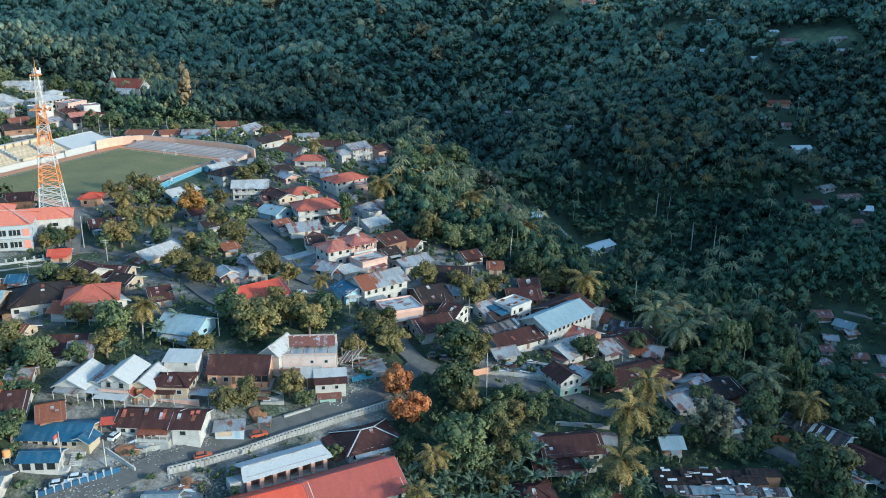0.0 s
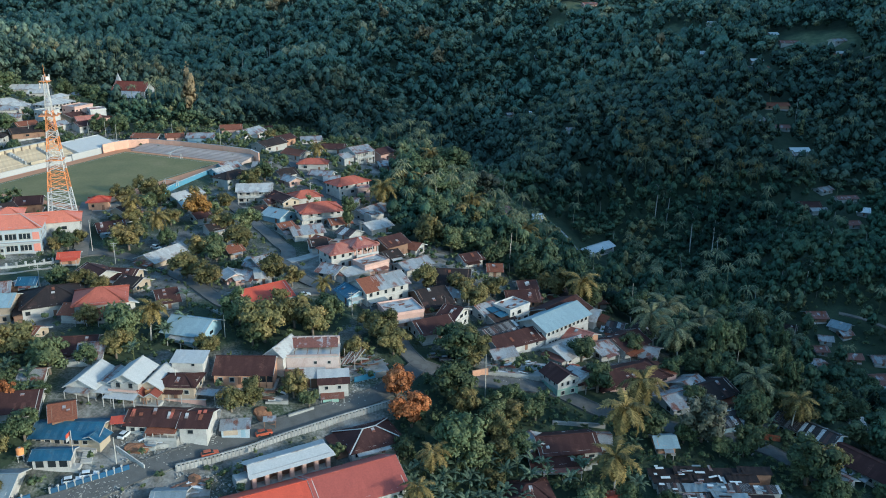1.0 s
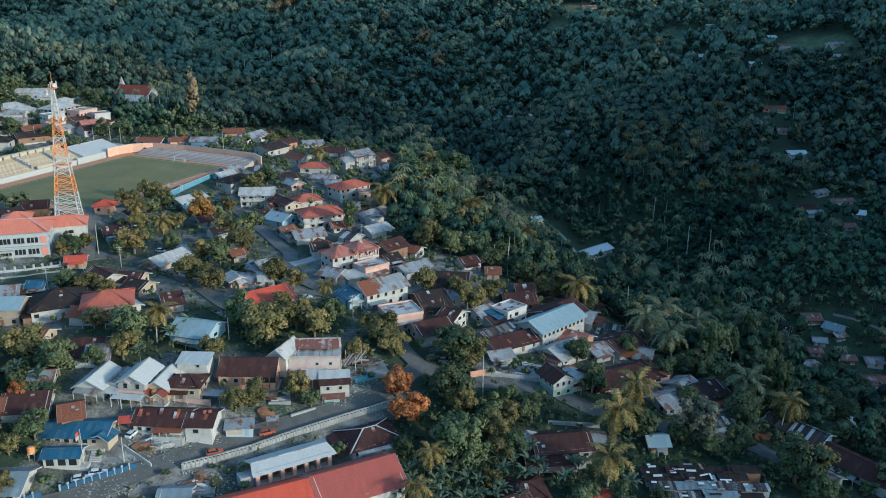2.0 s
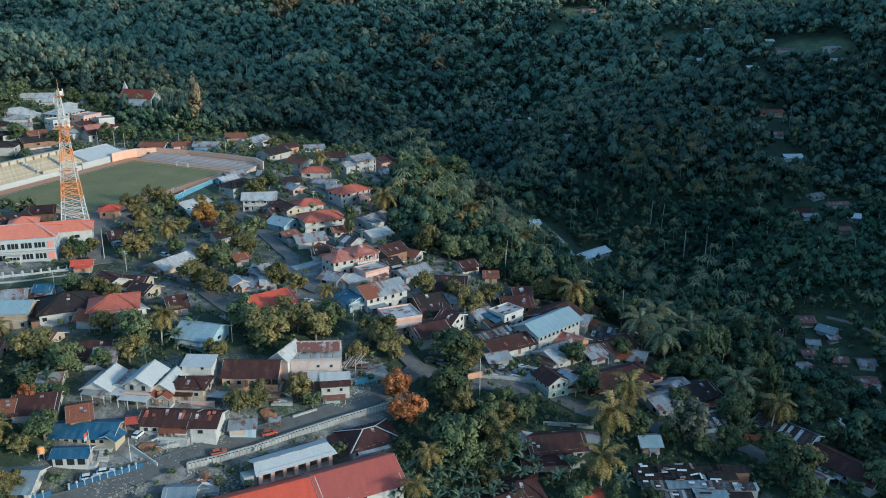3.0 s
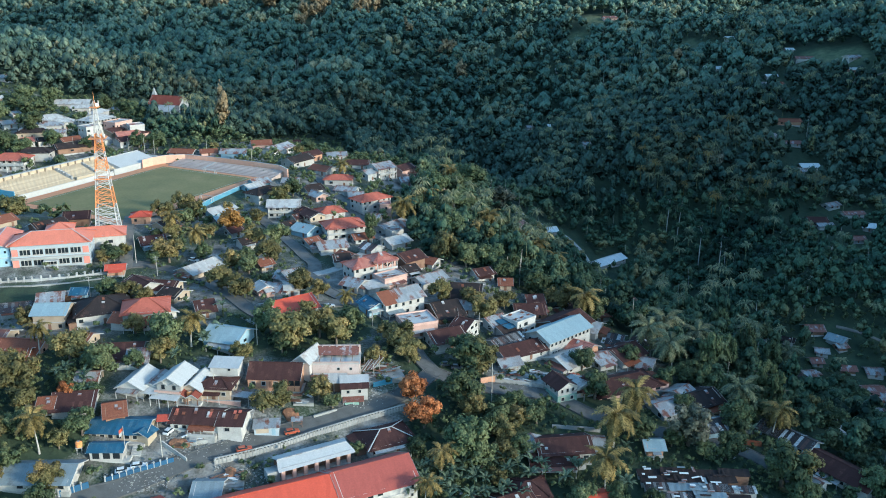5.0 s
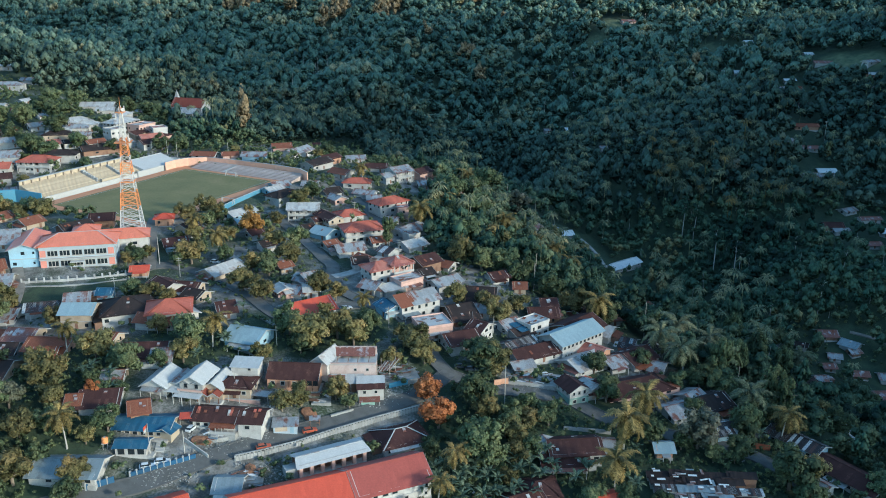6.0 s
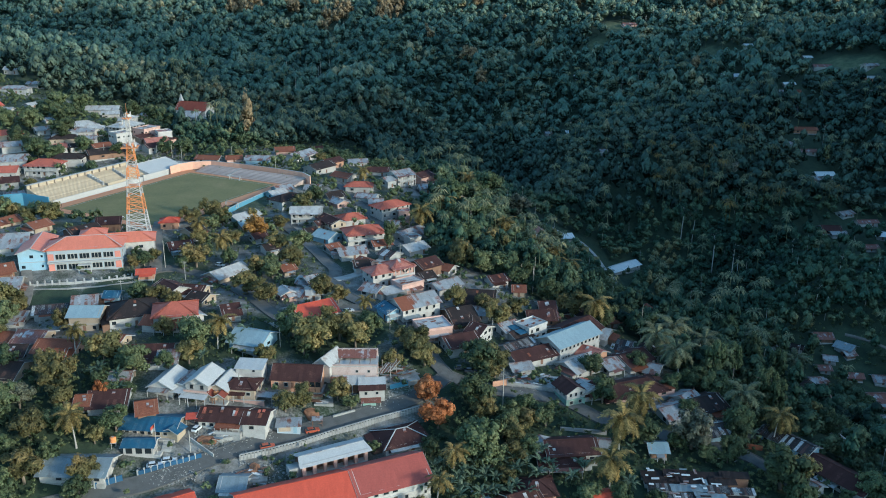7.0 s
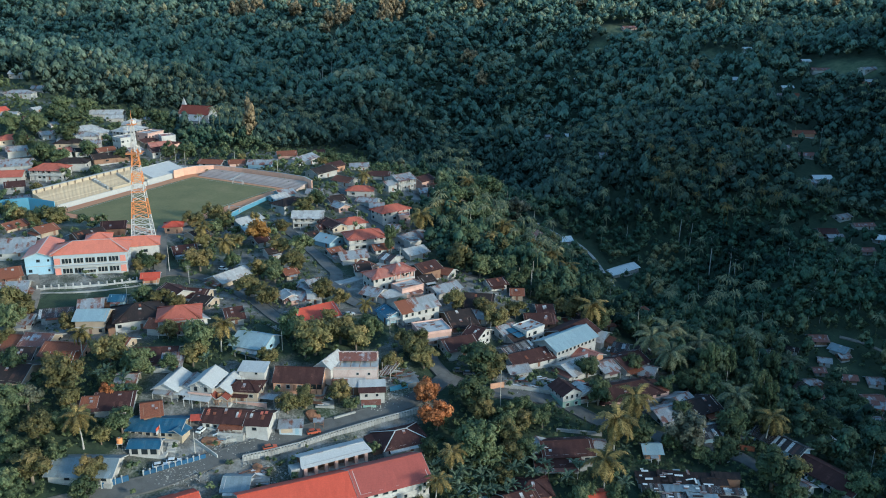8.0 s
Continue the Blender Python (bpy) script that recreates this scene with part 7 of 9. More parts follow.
def flagpole(x, y, h):
    root = tagged(new("flagpole"), "white flagpole with a red and white flag", "flagpole")
    root.matrix_basis = pose(x, y, gz(x, y))
    bm = bmesh.new()
    tube(bm, [(0, 0, -1), (0, 0, h)], [0.13, 0.07], 8)
    part("shaft", bm, M_STEEL_W, root)
    for k, (name, m) in enumerate((("flag_red", ROOFS["red"]), ("flag_white", M_TRIM))):
        bm = bmesh.new()
        rows = []
        for i in range(7):
            t = i / 6
            for_z = h - 0.3 - k * 1.0 - t * 1.1
            rows.append([bm.verts.new((-0.08 - t * 1.1, 0.18 * math.sin(t * 5) + o, for_z - e)) for o, e in ((0, 0), (0, 1.0), (0.03, 1.0), (0.03, 0))])
        for r0, r1 in zip(rows, rows[1:]):
            for j in range(4):
                bm.faces.new((r0[j], r0[(j + 1) % 4], r1[(j + 1) % 4], r1[j]))
        part(name, bm, m, root)
    bm = bmesh.new()
    box(bm, -1.2, 1.2, -1.2, 1.2, -1.0, 0.5)
    part("plinth", bm, M_TRIM, root)


CAR_PAINT = {c: painted("car_" + c, v, tuple(u * 0.8 for u in v), 0.15, 0.3) for c, v in (("white", (0.75, 0.75, 0.75)), ("red", (0.42, 0.10, 0.05)), ("dark", (0.06, 0.07, 0.09)), ("silver", (0.45, 0.47, 0.5)))}
M_RUBBER, _n, _l, _b = mat("rubber", 0.9)
_b.inputs["Base Color"].default_value = (0.02, 0.02, 0.02, 1)


def car(x, y, rot, colour, lift=0.0):
    root = tagged(new("car"), "small parked " + colour + " car", "car")
    root.matrix_basis = pose(x, y, gz(x, y) + lift, 0, 0, rot)
    def loft(name, sections, material, label=""):
        bm = bmesh.new()
        rows = [[bm.verts.new((px, s * w, z)) for s, z in ((-1, z0), (1, z0), (1, z1), (-1, z1))] for px, w, z0, z1 in sections]
        for r0, r1 in zip(rows, rows[1:]):
            for j in range(4):
                bm.faces.new((r0[j], r0[(j + 1) % 4], r1[(j + 1) % 4], r1[j]))
        bm.faces.new(rows[0][::-1])
        bm.faces.new(rows[-1])
        bmesh.ops.bevel(bm, geom=bm.edges[:], offset=0.05, segments=1, affect='EDGES')
        return part(name, bm, material, root, label)
    loft("body", [(-2.15, 0.75, 0.35, 0.85), (-1.9, 0.84, 0.25, 0.95), (0.9, 0.84, 0.25, 0.95), (2.0, 0.78, 0.25, 0.80), (2.15, 0.7, 0.35, 0.7)], CAR_PAINT[colour])
    loft("cabin_glass", [(-1.85, 0.72, 0.9, 0.95), (-1.45, 0.66, 0.9, 1.42), (0.2, 0.66, 0.9, 1.42), (0.95, 0.72, 0.9, 0.95)], M_GLASS, "dark car windows")
    loft("roof_panel", [(-1.5, 0.64, 1.40, 1.47), (0.25, 0.64, 1.40, 1.47)], CAR_PAINT[colour])
    for sx in (-1.35, 1.35):
        for sy in (-0.8, 0.8):
            bm = bmesh.new()
            tube(bm, [(sx, sy - 0.1, 0.31), (sx, sy + 0.1, 0.31)], [0.31, 0.31], 12)
            part("wheel", bm, M_RUBBER, root)


def scrap_pile(x, y, rot, n, L, W):
    rng = random.Random(int(x * 3 + y))
    root = tagged(new("scrap_pile"), "heap of old zinc sheets and boards on the ground", "scrap")
    root.matrix_basis = pose(x, y, gz(x, y), 0, 0, rot)
    for k in range(n):
        bm = bmesh.new()
        l, w = rng.uniform(1.8, 4.0), rng.uniform(0.6, 1.1)
        box(bm, -l / 2, l / 2, -w / 2, w / 2, -0.03, 0.03)
        bm.verts.ensure_lookup_table()
        ob = part("board", bm, rng.choice((ROOFS["zinc"], ROOFS["bluezinc"], ROOFS["bright"], ROOFS["white"], ROOFS["patch"], M_DOOR)), root)
        px, py = rng.uniform(-L / 2, L / 2), rng.uniform(-W / 2, W / 2)
        ob.matrix_basis = pose(px, py, 0.5 + gz(x + px, y + py) - gz(x, y) + rng.uniform(0.1, 0.8), rng.uniform(-8, 8), rng.uniform(-8, 8), rng.uniform(-40, 40))
    bm = bmesh.new()
    box(bm, -L / 2, L / 2, -W / 2, W / 2, -2.0, 0.35)
    part("heap_base", bm, M_STONE, root)


def water_tank(x, y, colour, h):
    root = tagged(new("water_tank"), colour + " plastic water tank on a steel stand", "water tank")
    root.matrix_basis = pose(x, y, gz(x, y), 0, 0, 20)
    for sx in (-0.6, 0.6):
        for sy in (-0.6, 0.6):
            slab("leg", root, sx - 0.08, sx + 0.08, sy - 0.08, sy + 0.08, -1, h, M_POLE)
    slab("platform", root, -0.9, 0.9, -0.9, 0.9, h, h + 0.12, M_POLE)
    bm = bmesh.new()
    tube(bm, [(0, 0, h + 0.12), (0, 0, h + 0.3), (0, 0, h + 0.9), (0, 0, h + 1.5), (0, 0, h + 1.75)], [0.85, 0.9, 0.86, 0.9, 0.55], 14)
    part("tank", bm, M_STEEL_O if colour == "orange" else M_BLUEPAINT, root)
    bm = bmesh.new()
    tube(bm, [(0, 0, h + 1.75), (0, 0, h + 1.85)], [0.3, 0.28], 10)
    part("lid", bm, M_POLE, root)


def rubble(x, y, rx, ry, n):
    """broken concrete and stones strewn over the ground"""
    rng = random.Random(int(x + 5 * y))
    bm = bmesh.new()
    for _ in range(2 * n):
        a, r = rng.uniform(0, 6.283), rng.random() ** 0.6
        px, py = x + rx * r * math.cos(a), y + ry * r * math.sin(a)
        s = rng.uniform(0.07, 0.30)
        v = box(bm, -s, s, -s * rng.uniform(0.4, 1), s * 0.7, -s * 0.3, s * 0.4)
        m = pose(px, py, gz(px, py) + 0.25, rng.uniform(-40, 40), rng.uniform(-40, 40), rng.uniform(0, 360))
        for q in v:
            q.co = m @ (q.co + Vector((rng.uniform(-0.2, 0.2), rng.uniform(-0.2, 0.2), rng.uniform(-0.1, 0.1))) * s)
    return tagged(link_mesh("rubble", bm, M_STONE), "broken pale concrete and stones strewn on the ground", "rubble", kind="stuff")


pole(-60.7, 376.5, 8.0)
pole(-32.1, 316.0, 9.0)
pole(-229.2, 467.2, 9.0, False, M_PALE)
pole(-198.9, 473.2, 9.0, False, M_PALE)
pole(-191.1, 477.5, 9.0, False, M_PALE)
pole(-184.1, 474.6, 9.0, False, M_PALE)
pole(-153.8, 478.5, 9.0, False, M_PALE)
pole(-120.9, 455.1, 11.0, False, M_PALE)
pole(-128.7, 354.9, 9.0, False, M_PALE)
pole(-131.2, 258.4, 8.0)
pole(-126.5, 290.6, 12.0, False, M_PALE)
pole(-115.0, 281.4, 8.0)
pole(12.2, 213.2, 14.0, False, M_PALE)
pole(-77.3, 174.5, 7.0, False, M_PALE)
pole(8.4, 255.5, 7.0, False, M_PALE)
pole(-58.2, 373.4, 6.0)
pole(35.7, 221.9, 6.0, False, M_PALE)
pole(11.1, 230.4, 9.0)
pole(-19.3, 264.8, 8.0)
pole(-70.2, 200.9, 7.0, False, M_PALE)
pole(-63.7, 227.8, 7.0, False, M_PALE)
pole(-28.7, 248.9, 8.0)
pole(76.1, 213.6, 7.0)
pole(260.4, 639.7, 22.0, True)
flagpole(-86.0, 171.9, 10.0)
car(-82.0, 169.9, 15, "white")
car(-85.3, 167.7, 20, "white")
car(-78.0, 183.1, 75, "white")
car(-56.4, 179.8, 25, "red", 0.6)
car(-45.0, 188.8, 25, "red", 0.6)
car(-132.0, 287.4, 10, "dark")
car(-97.4, 276.5, -30, "dark")
car(-106.9, 300.6, -20, "white")
car(-45.4, 258.7, 30, "silver", 0.4)
car(-2.3, 229.7, 10, "dark", 0.4)
car(1.3, 228.9, 0, "dark", 0.4)
car(40.0, 234.3, 20, "red")
scrap_pile(22.9, 230.0, -10, 40, 16, 9)
scrap_pile(-22.6, 221.8, 20, 34, 12, 12)
scrap_pile(6.6, 173.6, 0, 10, 6, 4)
scrap_pile(-70.5, 182.6, 20, 14, 6, 5)
scrap_pile(-58.4, 169.1, 10, 14, 9, 6)
scrap_pile(-44.2, 202.9, 10, 10, 6, 4)
water_tank(-75.7, 195.3, "orange", 2.2)
water_tank(-98.6, 172.2, "orange", 1.6)
rubble(-69.7, 179.8, 9, 7, 160)
rubble(-77.4, 166.9, 7, 5, 90)
rubble(-83.3, 165.1, 7, 4, 80)
rubble(-55.3, 169.7, 9, 6, 120)
rubble(-29.6, 209.2, 10, 6, 120)
rubble(22.8, 225.9, 10, 6, 110)
rubble(36.5, 227.8, 8, 5, 70)
rubble(-22.8, 215.1, 6, 5, 70)
rubble(80.9, 204.3, 8, 4, 60)
rubble(-137.7, 276.7, 10, 5, 60)
rubble(-62.5, 184.9, 8, 5, 70)


def soil_heap(x, y, r, h, material, label):
    """a low uneven heap of loose ground"""
    rng = random.Random(int(7 * x + y))
    bm = bmesh.new()
    rings, sides = 6, 18
    top = bm.verts.new((x, y, gz(x, y) + h + 0.5))
    last = None
    for i in range(1, rings + 1):
        t = i / rings
        ring = []
        for k in range(sides):
            a = 6.283 * k / sides
            q = r * t * (1 + 0.25 * math.sin(2 * a + x) + rng.uniform(-0.08, 0.08))
            px, py = x + q * math.cos(a), y + 0.75 * q * math.sin(a)
            ring.append(bm.verts.new((px, py, gz(px, py) + h * (1 - t ** 1.4) + rng.uniform(-0.06, 0.10) + 0.45 - 1.2 * (i == rings))))
        for k in range(sides):
            n = (k + 1) % sides
            if last is None:
                bm.faces.new((top, ring[k], ring[n]))
            else:
                bm.faces.new((last[k], ring[k], ring[n], last[n]))
        last = ring
    return tagged(link_mesh("soil", bm, material), label, "soil", kind="stuff")


soil_heap(-74.1, 179.4, 2.8, 0.7, M_SOIL, "low heap of rust brown soil beside the road")
soil_heap(-46.6, 196.4, 3.2, 0.6, M_SOIL, "rust brown soil heap below the brown house")
soil_heap(-58.3, 172.0, 2.2, 0.6, M_SOIL, "rust brown soil heap beside the blue fence")
soil_heap(-77.8, 197.3, 2.4, 1.0, M_SAND, "pale sand heap in front of the white houses")
soil_heap(-39.5, 176.5, 3.4, 0.6, M_SAND, "pale heap of sand and broken brick beside the hall")


# ---- trees ----
ICO = [(0, 0, 1), (0.894, 0, 0.447), (0.276, 0.851, 0.447), (-0.724, 0.526, 0.447), (-0.724, -0.526, 0.447), (0.276, -0.851, 0.447)]
ICO += [(-x, -y, -z) for x, y, z in ICO]
ICO_F = [(0, i, i % 5 + 1) for i in range(1, 6)] + [(6, i % 5 + 7, i + 6) for i in range(1, 6)]
for _i in range(5):
    _a, _b = _i + 1, (_i + 1) % 5 + 1
    _m = [(_i + 3) % 5 + 7, (_i + 2) % 5 + 7, (_i + 4) % 5 + 7]
    ICO_F += [(_a, _m[0], _b), (_a, _m[2], _m[0])]


def crown_of(rng, leaves, size, lumps, spread, squash, fat=(0.14, 0.25)):
    """a crown about 1 m across with its middle at 0: uneven clumps of foliage, small leaf sprays on them.
    gives corners, triangles and how many of the triangles belong to the clumps"""
    u = rng.normal(size=(lumps, 3))
    u /= np.linalg.norm(u, axis=1)[:, None]
    c = u * (rng.random((lumps, 1)) ** 0.45) * spread
    c[:, 2] = c[:, 2] * squash + 0.02
    r = rng.uniform(*fat, lumps)
    ball, tri = np.array(ICO), np.array(ICO_F)
    nb = len(ball)
    dent = rng.uniform(0.72, 1.12, (lumps, nb, 1))
    V = (c[:, None, :] + ball[None] * dent * (0.80 * r)[:, None, None]).reshape(-1, 3)
    F = (tri[None] + (np.arange(lumps) * nb)[:, None, None]).reshape(-1, 3)
    k = rng.integers(0, lumps, leaves)
    d = rng.normal(size=(leaves, 3))
    d[:, 2] = np.abs(d[:, 2]) * 0.9 - 0.30
    d /= np.linalg.norm(d, axis=1)[:, None]
    p = c[k] + d * (r[k] * rng.uniform(0.78, 1.10, leaves))[:, None]
    nrm = d + rng.normal(size=(leaves, 3)) * 0.34 + np.array((0, 0, 0.3))
    nrm /= np.linalg.norm(nrm, axis=1)[:, None]
    a = np.cross(nrm, rng.normal(size=(leaves, 3)))
    a /= np.linalg.norm(a, axis=1)[:, None]
    b = np.cross(nrm, a)
    s = size * rng.uniform(0.6, 1.35, leaves)[:, None]
    Q = np.stack([p + a * s, p - a * s * 0.6 + b * s * 0.75, p - a * s * 0.6 - b * s * 0.75], 1).reshape(-1, 3)
    G = np.arange(leaves * 3).reshape(-1, 3) + len(V)
    return np.concatenate([V, Q]), np.concatenate([F, G]), len(F)


def tri_mesh(name, V, F, soft, material):
    """a mesh of triangles; soft: which of them are shaded smooth"""
    me = bpy.data.meshes.new(name)
    me.vertices.add(len(V))
    me.vertices.foreach_set("co", np.asarray(V, np.float32).ravel())
    me.loops.add(F.size)
    me.loops.foreach_set("vertex_index", F.astype(np.int32).ravel())
    me.polygons.add(len(F))
    me.polygons.foreach_set("loop_start", np.arange(0, F.size, 3, dtype=np.int32))
    me.polygons.foreach_set("use_smooth", soft)
    me.update(calc_edges=True)
    me.materials.append(material)
    return me


def trunk_mesh(seed, height, r, limbs, material, bare=0.5, reach=0.3):
    rng = random.Random(seed)
    bm = bmesh.new()
    lean = (rng.uniform(-0.06, 0.06), rng.uniform(-0.06, 0.06))
    mid = [(lean[0] * t * height, lean[1] * t * height, -0.8 if t == 0 else t * height) for t in (0, 0.25, 0.5, 0.75, 1.0)]
    tube(bm, mid, [r * 1.25, r, r * 0.85, r * 0.6, r * 0.25])
    for k in range(limbs):
        t = bare + (0.9 - bare) * k / limbs
        a = rng.uniform(0, 6.28)
        o = Vector((lean[0] * t * height, lean[1] * t * height, t * height))
        e = o + Vector((math.cos(a), math.sin(a), rng.uniform(0.5, 0.9))) * height * reach
        tube(bm, [o, (o + e) / 2 + Vector((0, 0, 0.04 * height)), e], [r * 0.5, r * 0.35, r * 0.12], 5)
    return flat_mesh("trunk", bm, material)


TREE_LOOK = {
    "green": (M_LEAF, "broad green tree with a dense leafy crown"),
    "olive": (M_LEAF_DRY, "olive green tree with sunlit leaves"),
    "rusty": (M_LEAF_RED, "tree covered in rusty orange leaves"),
    "amber": (M_LEAF_AMBER, "tree with golden orange leaves in the sun"),
    "pale": (M_LEAF_PALE, "tree with pale greyish blossoming crown"),
    "tall": (M_LEAF, "tall slender dark green tree"),
    "lanky": (M_WOODS, "very tall tree with a bare pale trunk and a sparse crown"),
}
PROTO = {}
TREE_N = [0]


def tree(x, y, dia, look_name):
    """a broadleaf tree whose crown is dia metres across"""
    TREE_N[0] += 1
    k = TREE_N[0] % 4
    key = (look_name, k)
    spin = (TREE_N[0] * 77) % 360
    vary = 0.9 + 0.2 * ((TREE_N[0] * 37) % 10) / 10
    m = pose(x, y, gz(x, y), 0, 0, spin) @ Matrix.Diagonal((dia, dia, dia * vary, 1))
    if key in PROTO:
        return copy_thing(PROTO[key], m @ Matrix.Diagonal([1 / v for v in PROTO[key].scale] + [1]))
    material, label = TREE_LOOK[look_name]
    rng = np.random.default_rng(100 + k + len(look_name))
    root = tagged(new("tree"), label, "tree")
    tall = look_name == "tall"
    lanky = look_name == "lanky"
    share("trunk", trunk_mesh(k, 2.35, 0.026, 7, M_PALE, 0.66, 0.1) if lanky else trunk_mesh(k, 0.60 if not tall else 1.2, 0.035, 5, M_BARK, 0.35), root, Matrix.Identity(4))
    co, tri, nc = crown_of(rng, 900, 0.040, 18, 0.36, 1.15, (0.07, 0.13)) if lanky else crown_of(rng, 1850, 0.033, 24 + 3 * k, 0.37, 0.76, (0.08, 0.17))
    if tall:
        co = co * np.array((0.7, 0.7, 1.5))
    co *= 1.14
    co[:, 2] += 2.0 if lanky else 0.50 if not tall else 0.9
    share("crown", tri_mesh("crown", co, tri, np.arange(len(tri)) < nc, material), root, Matrix.Identity(4))
    root.matrix_basis = m
    PROTO[key] = root
    return root


def frond_mesh(seed, material):
    """an arched coconut frond of unit length along +x, its leaflets hanging to both sides"""
    rng = random.Random(seed)
    bm = bmesh.new()
    n = 22
    def spine(t):
        return Vector((t * (1 - 0.20 * t), 0, 0.38 * t - 0.80 * t * t))
    for i in range(n):
        a, b = spine(i / n), spine((i + 1) / n)
        w = 0.012 * (1.2 - i / n)
        v = [bm.verts.new(p) for p in (a + Vector((0, -w, 0)), a + Vector((0, w, 0)), b + Vector((0, w, 0)), b + Vector((0, -w, 0)))]
        bm.faces.new(v)
        if i < 2:
            continue
        ln = 0.225 * math.sin(math.pi * (0.12 + 0.8 * i / n)) * rng.uniform(0.8, 1.1)
        for s in (-1, 1):
            e = a + Vector((0.08, s * ln, -0.15 * rng.uniform(0.5, 1.5)))
            v = [bm.verts.new(p) for p in (a - (b - a) * 0.4, a + (b - a) * 1.5, e)]
            bm.faces.new(v)
    return flat_mesh("frond", bm, material)


FRONDS = [frond_mesh(i, M_PALM) for i in range(3)]
# darker frond copies: valley shade put into the colour
FRONDS_SHADED = [frond_mesh(i, M_PALM_FAR) for i in range(3)]
PALM_N = [0]


def palm_trunk(seed):
    rng = random.Random(seed)
    bm = bmesh.new()
    bend = rng.uniform(0.03, 0.12)
    tube(bm, [(bend * t * t, 0, -0.08 if t == 0 else t) for t in (0, 0.1, 0.25, 0.45, 0.65, 0.85, 1.0)], [0.034, 0.024, 0.02, 0.018, 0.016, 0.015, 0.014], 7)
    return flat_mesh("trunk", bm, M_PALE), bend


PALM_TRUNKS = [palm_trunk(i) for i in range(3)]


def palm(x, y, h, size=5.0):
    PALM_N[0] += 1
    k = PALM_N[0]
    rng = random.Random(k)
    # palms on the valley side take the fronds coloured as if in shade
    shaded_one = x > 62 and y > 216
    root = tagged(new("palm_tree"), "coconut palm with arched fronds, shade put into their dark grey-green colour" if shaded_one else "coconut palm with arched golden-green fronds on a pale trunk", "palm tree")
    blades = FRONDS_SHADED if shaded_one else FRONDS
    root.matrix_basis = pose(x, y, gz(x, y), 0, 0, rng.uniform(0, 360))
    me, bend = PALM_TRUNKS[k % 3]
    share("trunk", me, root, Matrix.Diagonal((h, h, h, 1)))
    for i in range(19):
        a = i * 137.5 + rng.uniform(-12, 12)
        up = -46 + 112 * (i / 19) + rng.uniform(-6, 6)
        s = size * rng.uniform(1.0, 1.25)
        share("frond", blades[i % 3], root, pose(bend * h, 0, h * 0.99, 0, 0, a) @ pose(0, 0, 0, 0, -up + 8, 0) @ Matrix.Diagonal((s, s, s, 1)))
    return root


def banana_leaf(seed):
    rng = random.Random(seed)
    bm = bmesh.new()
    n = 8
    prev = None
    for i in range(n + 1):
        t = i / n
        w = 0.13 * math.sin(math.pi * min(1, 0.06 + 0.94 * t)) ** 0.6
        p = Vector((t * 0.9, 0, 0.75 * t - 0.85 * t * t))
        row = [bm.verts.new(p + Vector((0, s * w, -0.25 * abs(s) * w + rng.uniform(-0.01, 0.01)))) for s in (-1, 0, 1)]
        if prev:
            for k in (0, 1):
                bm.faces.new((prev[k], prev[k + 1], row[k + 1], row[k]))
        prev = row
    return flat_mesh("leaf", bm, M_BANANA)


BANANA = [banana_leaf(i) for i in range(2)]
bm = bmesh.new()
tube(bm, [(0, 0, -0.5), (0, 0, 1.0), (0.05, 0, 2.2)], [0.2, 0.16, 0.08])
BANANA_STEM = flat_mesh("stem", bm, M_LEAF)
BAN_N = [0]


def banana(x, y):
    BAN_N[0] += 1
    rng = random.Random(BAN_N[0])
    root = tagged(new("banana_plant"), "banana plant with broad drooping green leaves", "plant", group="banana plants")
    root.matrix_basis = pose(x, y, gz(x, y), 0, 0, rng.uniform(0, 360))
    for c in range(1 + BAN_N[0] % 2):
        ox, oy = rng.uniform(-1.6, 1.6), rng.uniform(-1.6, 1.6)
        h = rng.uniform(1.3, 2.0)
        share("stem", BANANA_STEM, root, pose(ox, oy, 0) @ Matrix.Diagonal((1, 1, h, 1)))
        for i in range(7):
            s = rng.uniform(2.8, 4.2)
            share("leaf", BANANA[i % 2], root, pose(ox, oy, 2.1 * h, 0, 0, i * 51 + rng.uniform(-15, 15)) @ pose(0, 0, 0, 0, rng.uniform(-55, -5), 0) @ Matrix.Diagonal((s, s, s, 1)))
    return root


tree(-173.2, 249.8, 13.4, "olive")
tree(-143.8, 236.0, 9.6, "olive")
palm(-128.1, 213.3, 10.3, 4.5)
tree(-115.3, 296.0, 12.9, "olive")
tree(-120.7, 350.2, 9.7, "olive")
tree(-101.4, 338.5, 12.5, "amber")
tree(-134.7, 344.6, 10.5, "olive")
palm(-83.6, 222.7, 10.6, 5.1)
tree(-90.1, 220.2, 12.4, "green")
tree(-90.0, 212.4, 9.2, "olive")
tree(-87.0, 270.5, 11.2, "olive")
tree(-78.2, 264.2, 10.9, "olive")
tree(-57.7, 269.6, 10.6, "olive")
tree(-50.6, 266.6, 8.7, "olive")
tree(-52.3, 228.0, 15.6, "olive")
tree(-61.2, 235.9, 11.9, "green")
tree(-45.0, 237.2, 11.4, "olive")
tree(-38.9, 234.2, 11.3, "olive")
tree(-35.1, 242.6, 9.7, "green")
palm(-37.8, 249.2, 9.9, 3.7)
tree(-17.0, 234.8, 11.7, "olive")
tree(-21.4, 238.5, 9.5, "olive")
tree(-14.5, 229.1, 11.1, "olive")
tree(-12.4, 210.3, 9.4, "rusty")
tree(-8.0, 199.6, 11.2, "rusty")
tree(4.6, 230.2, 14.5, "green")
tree(9.4, 228.5, 12.2, "olive")
tree(2.9, 211.1, 13.4, "green")
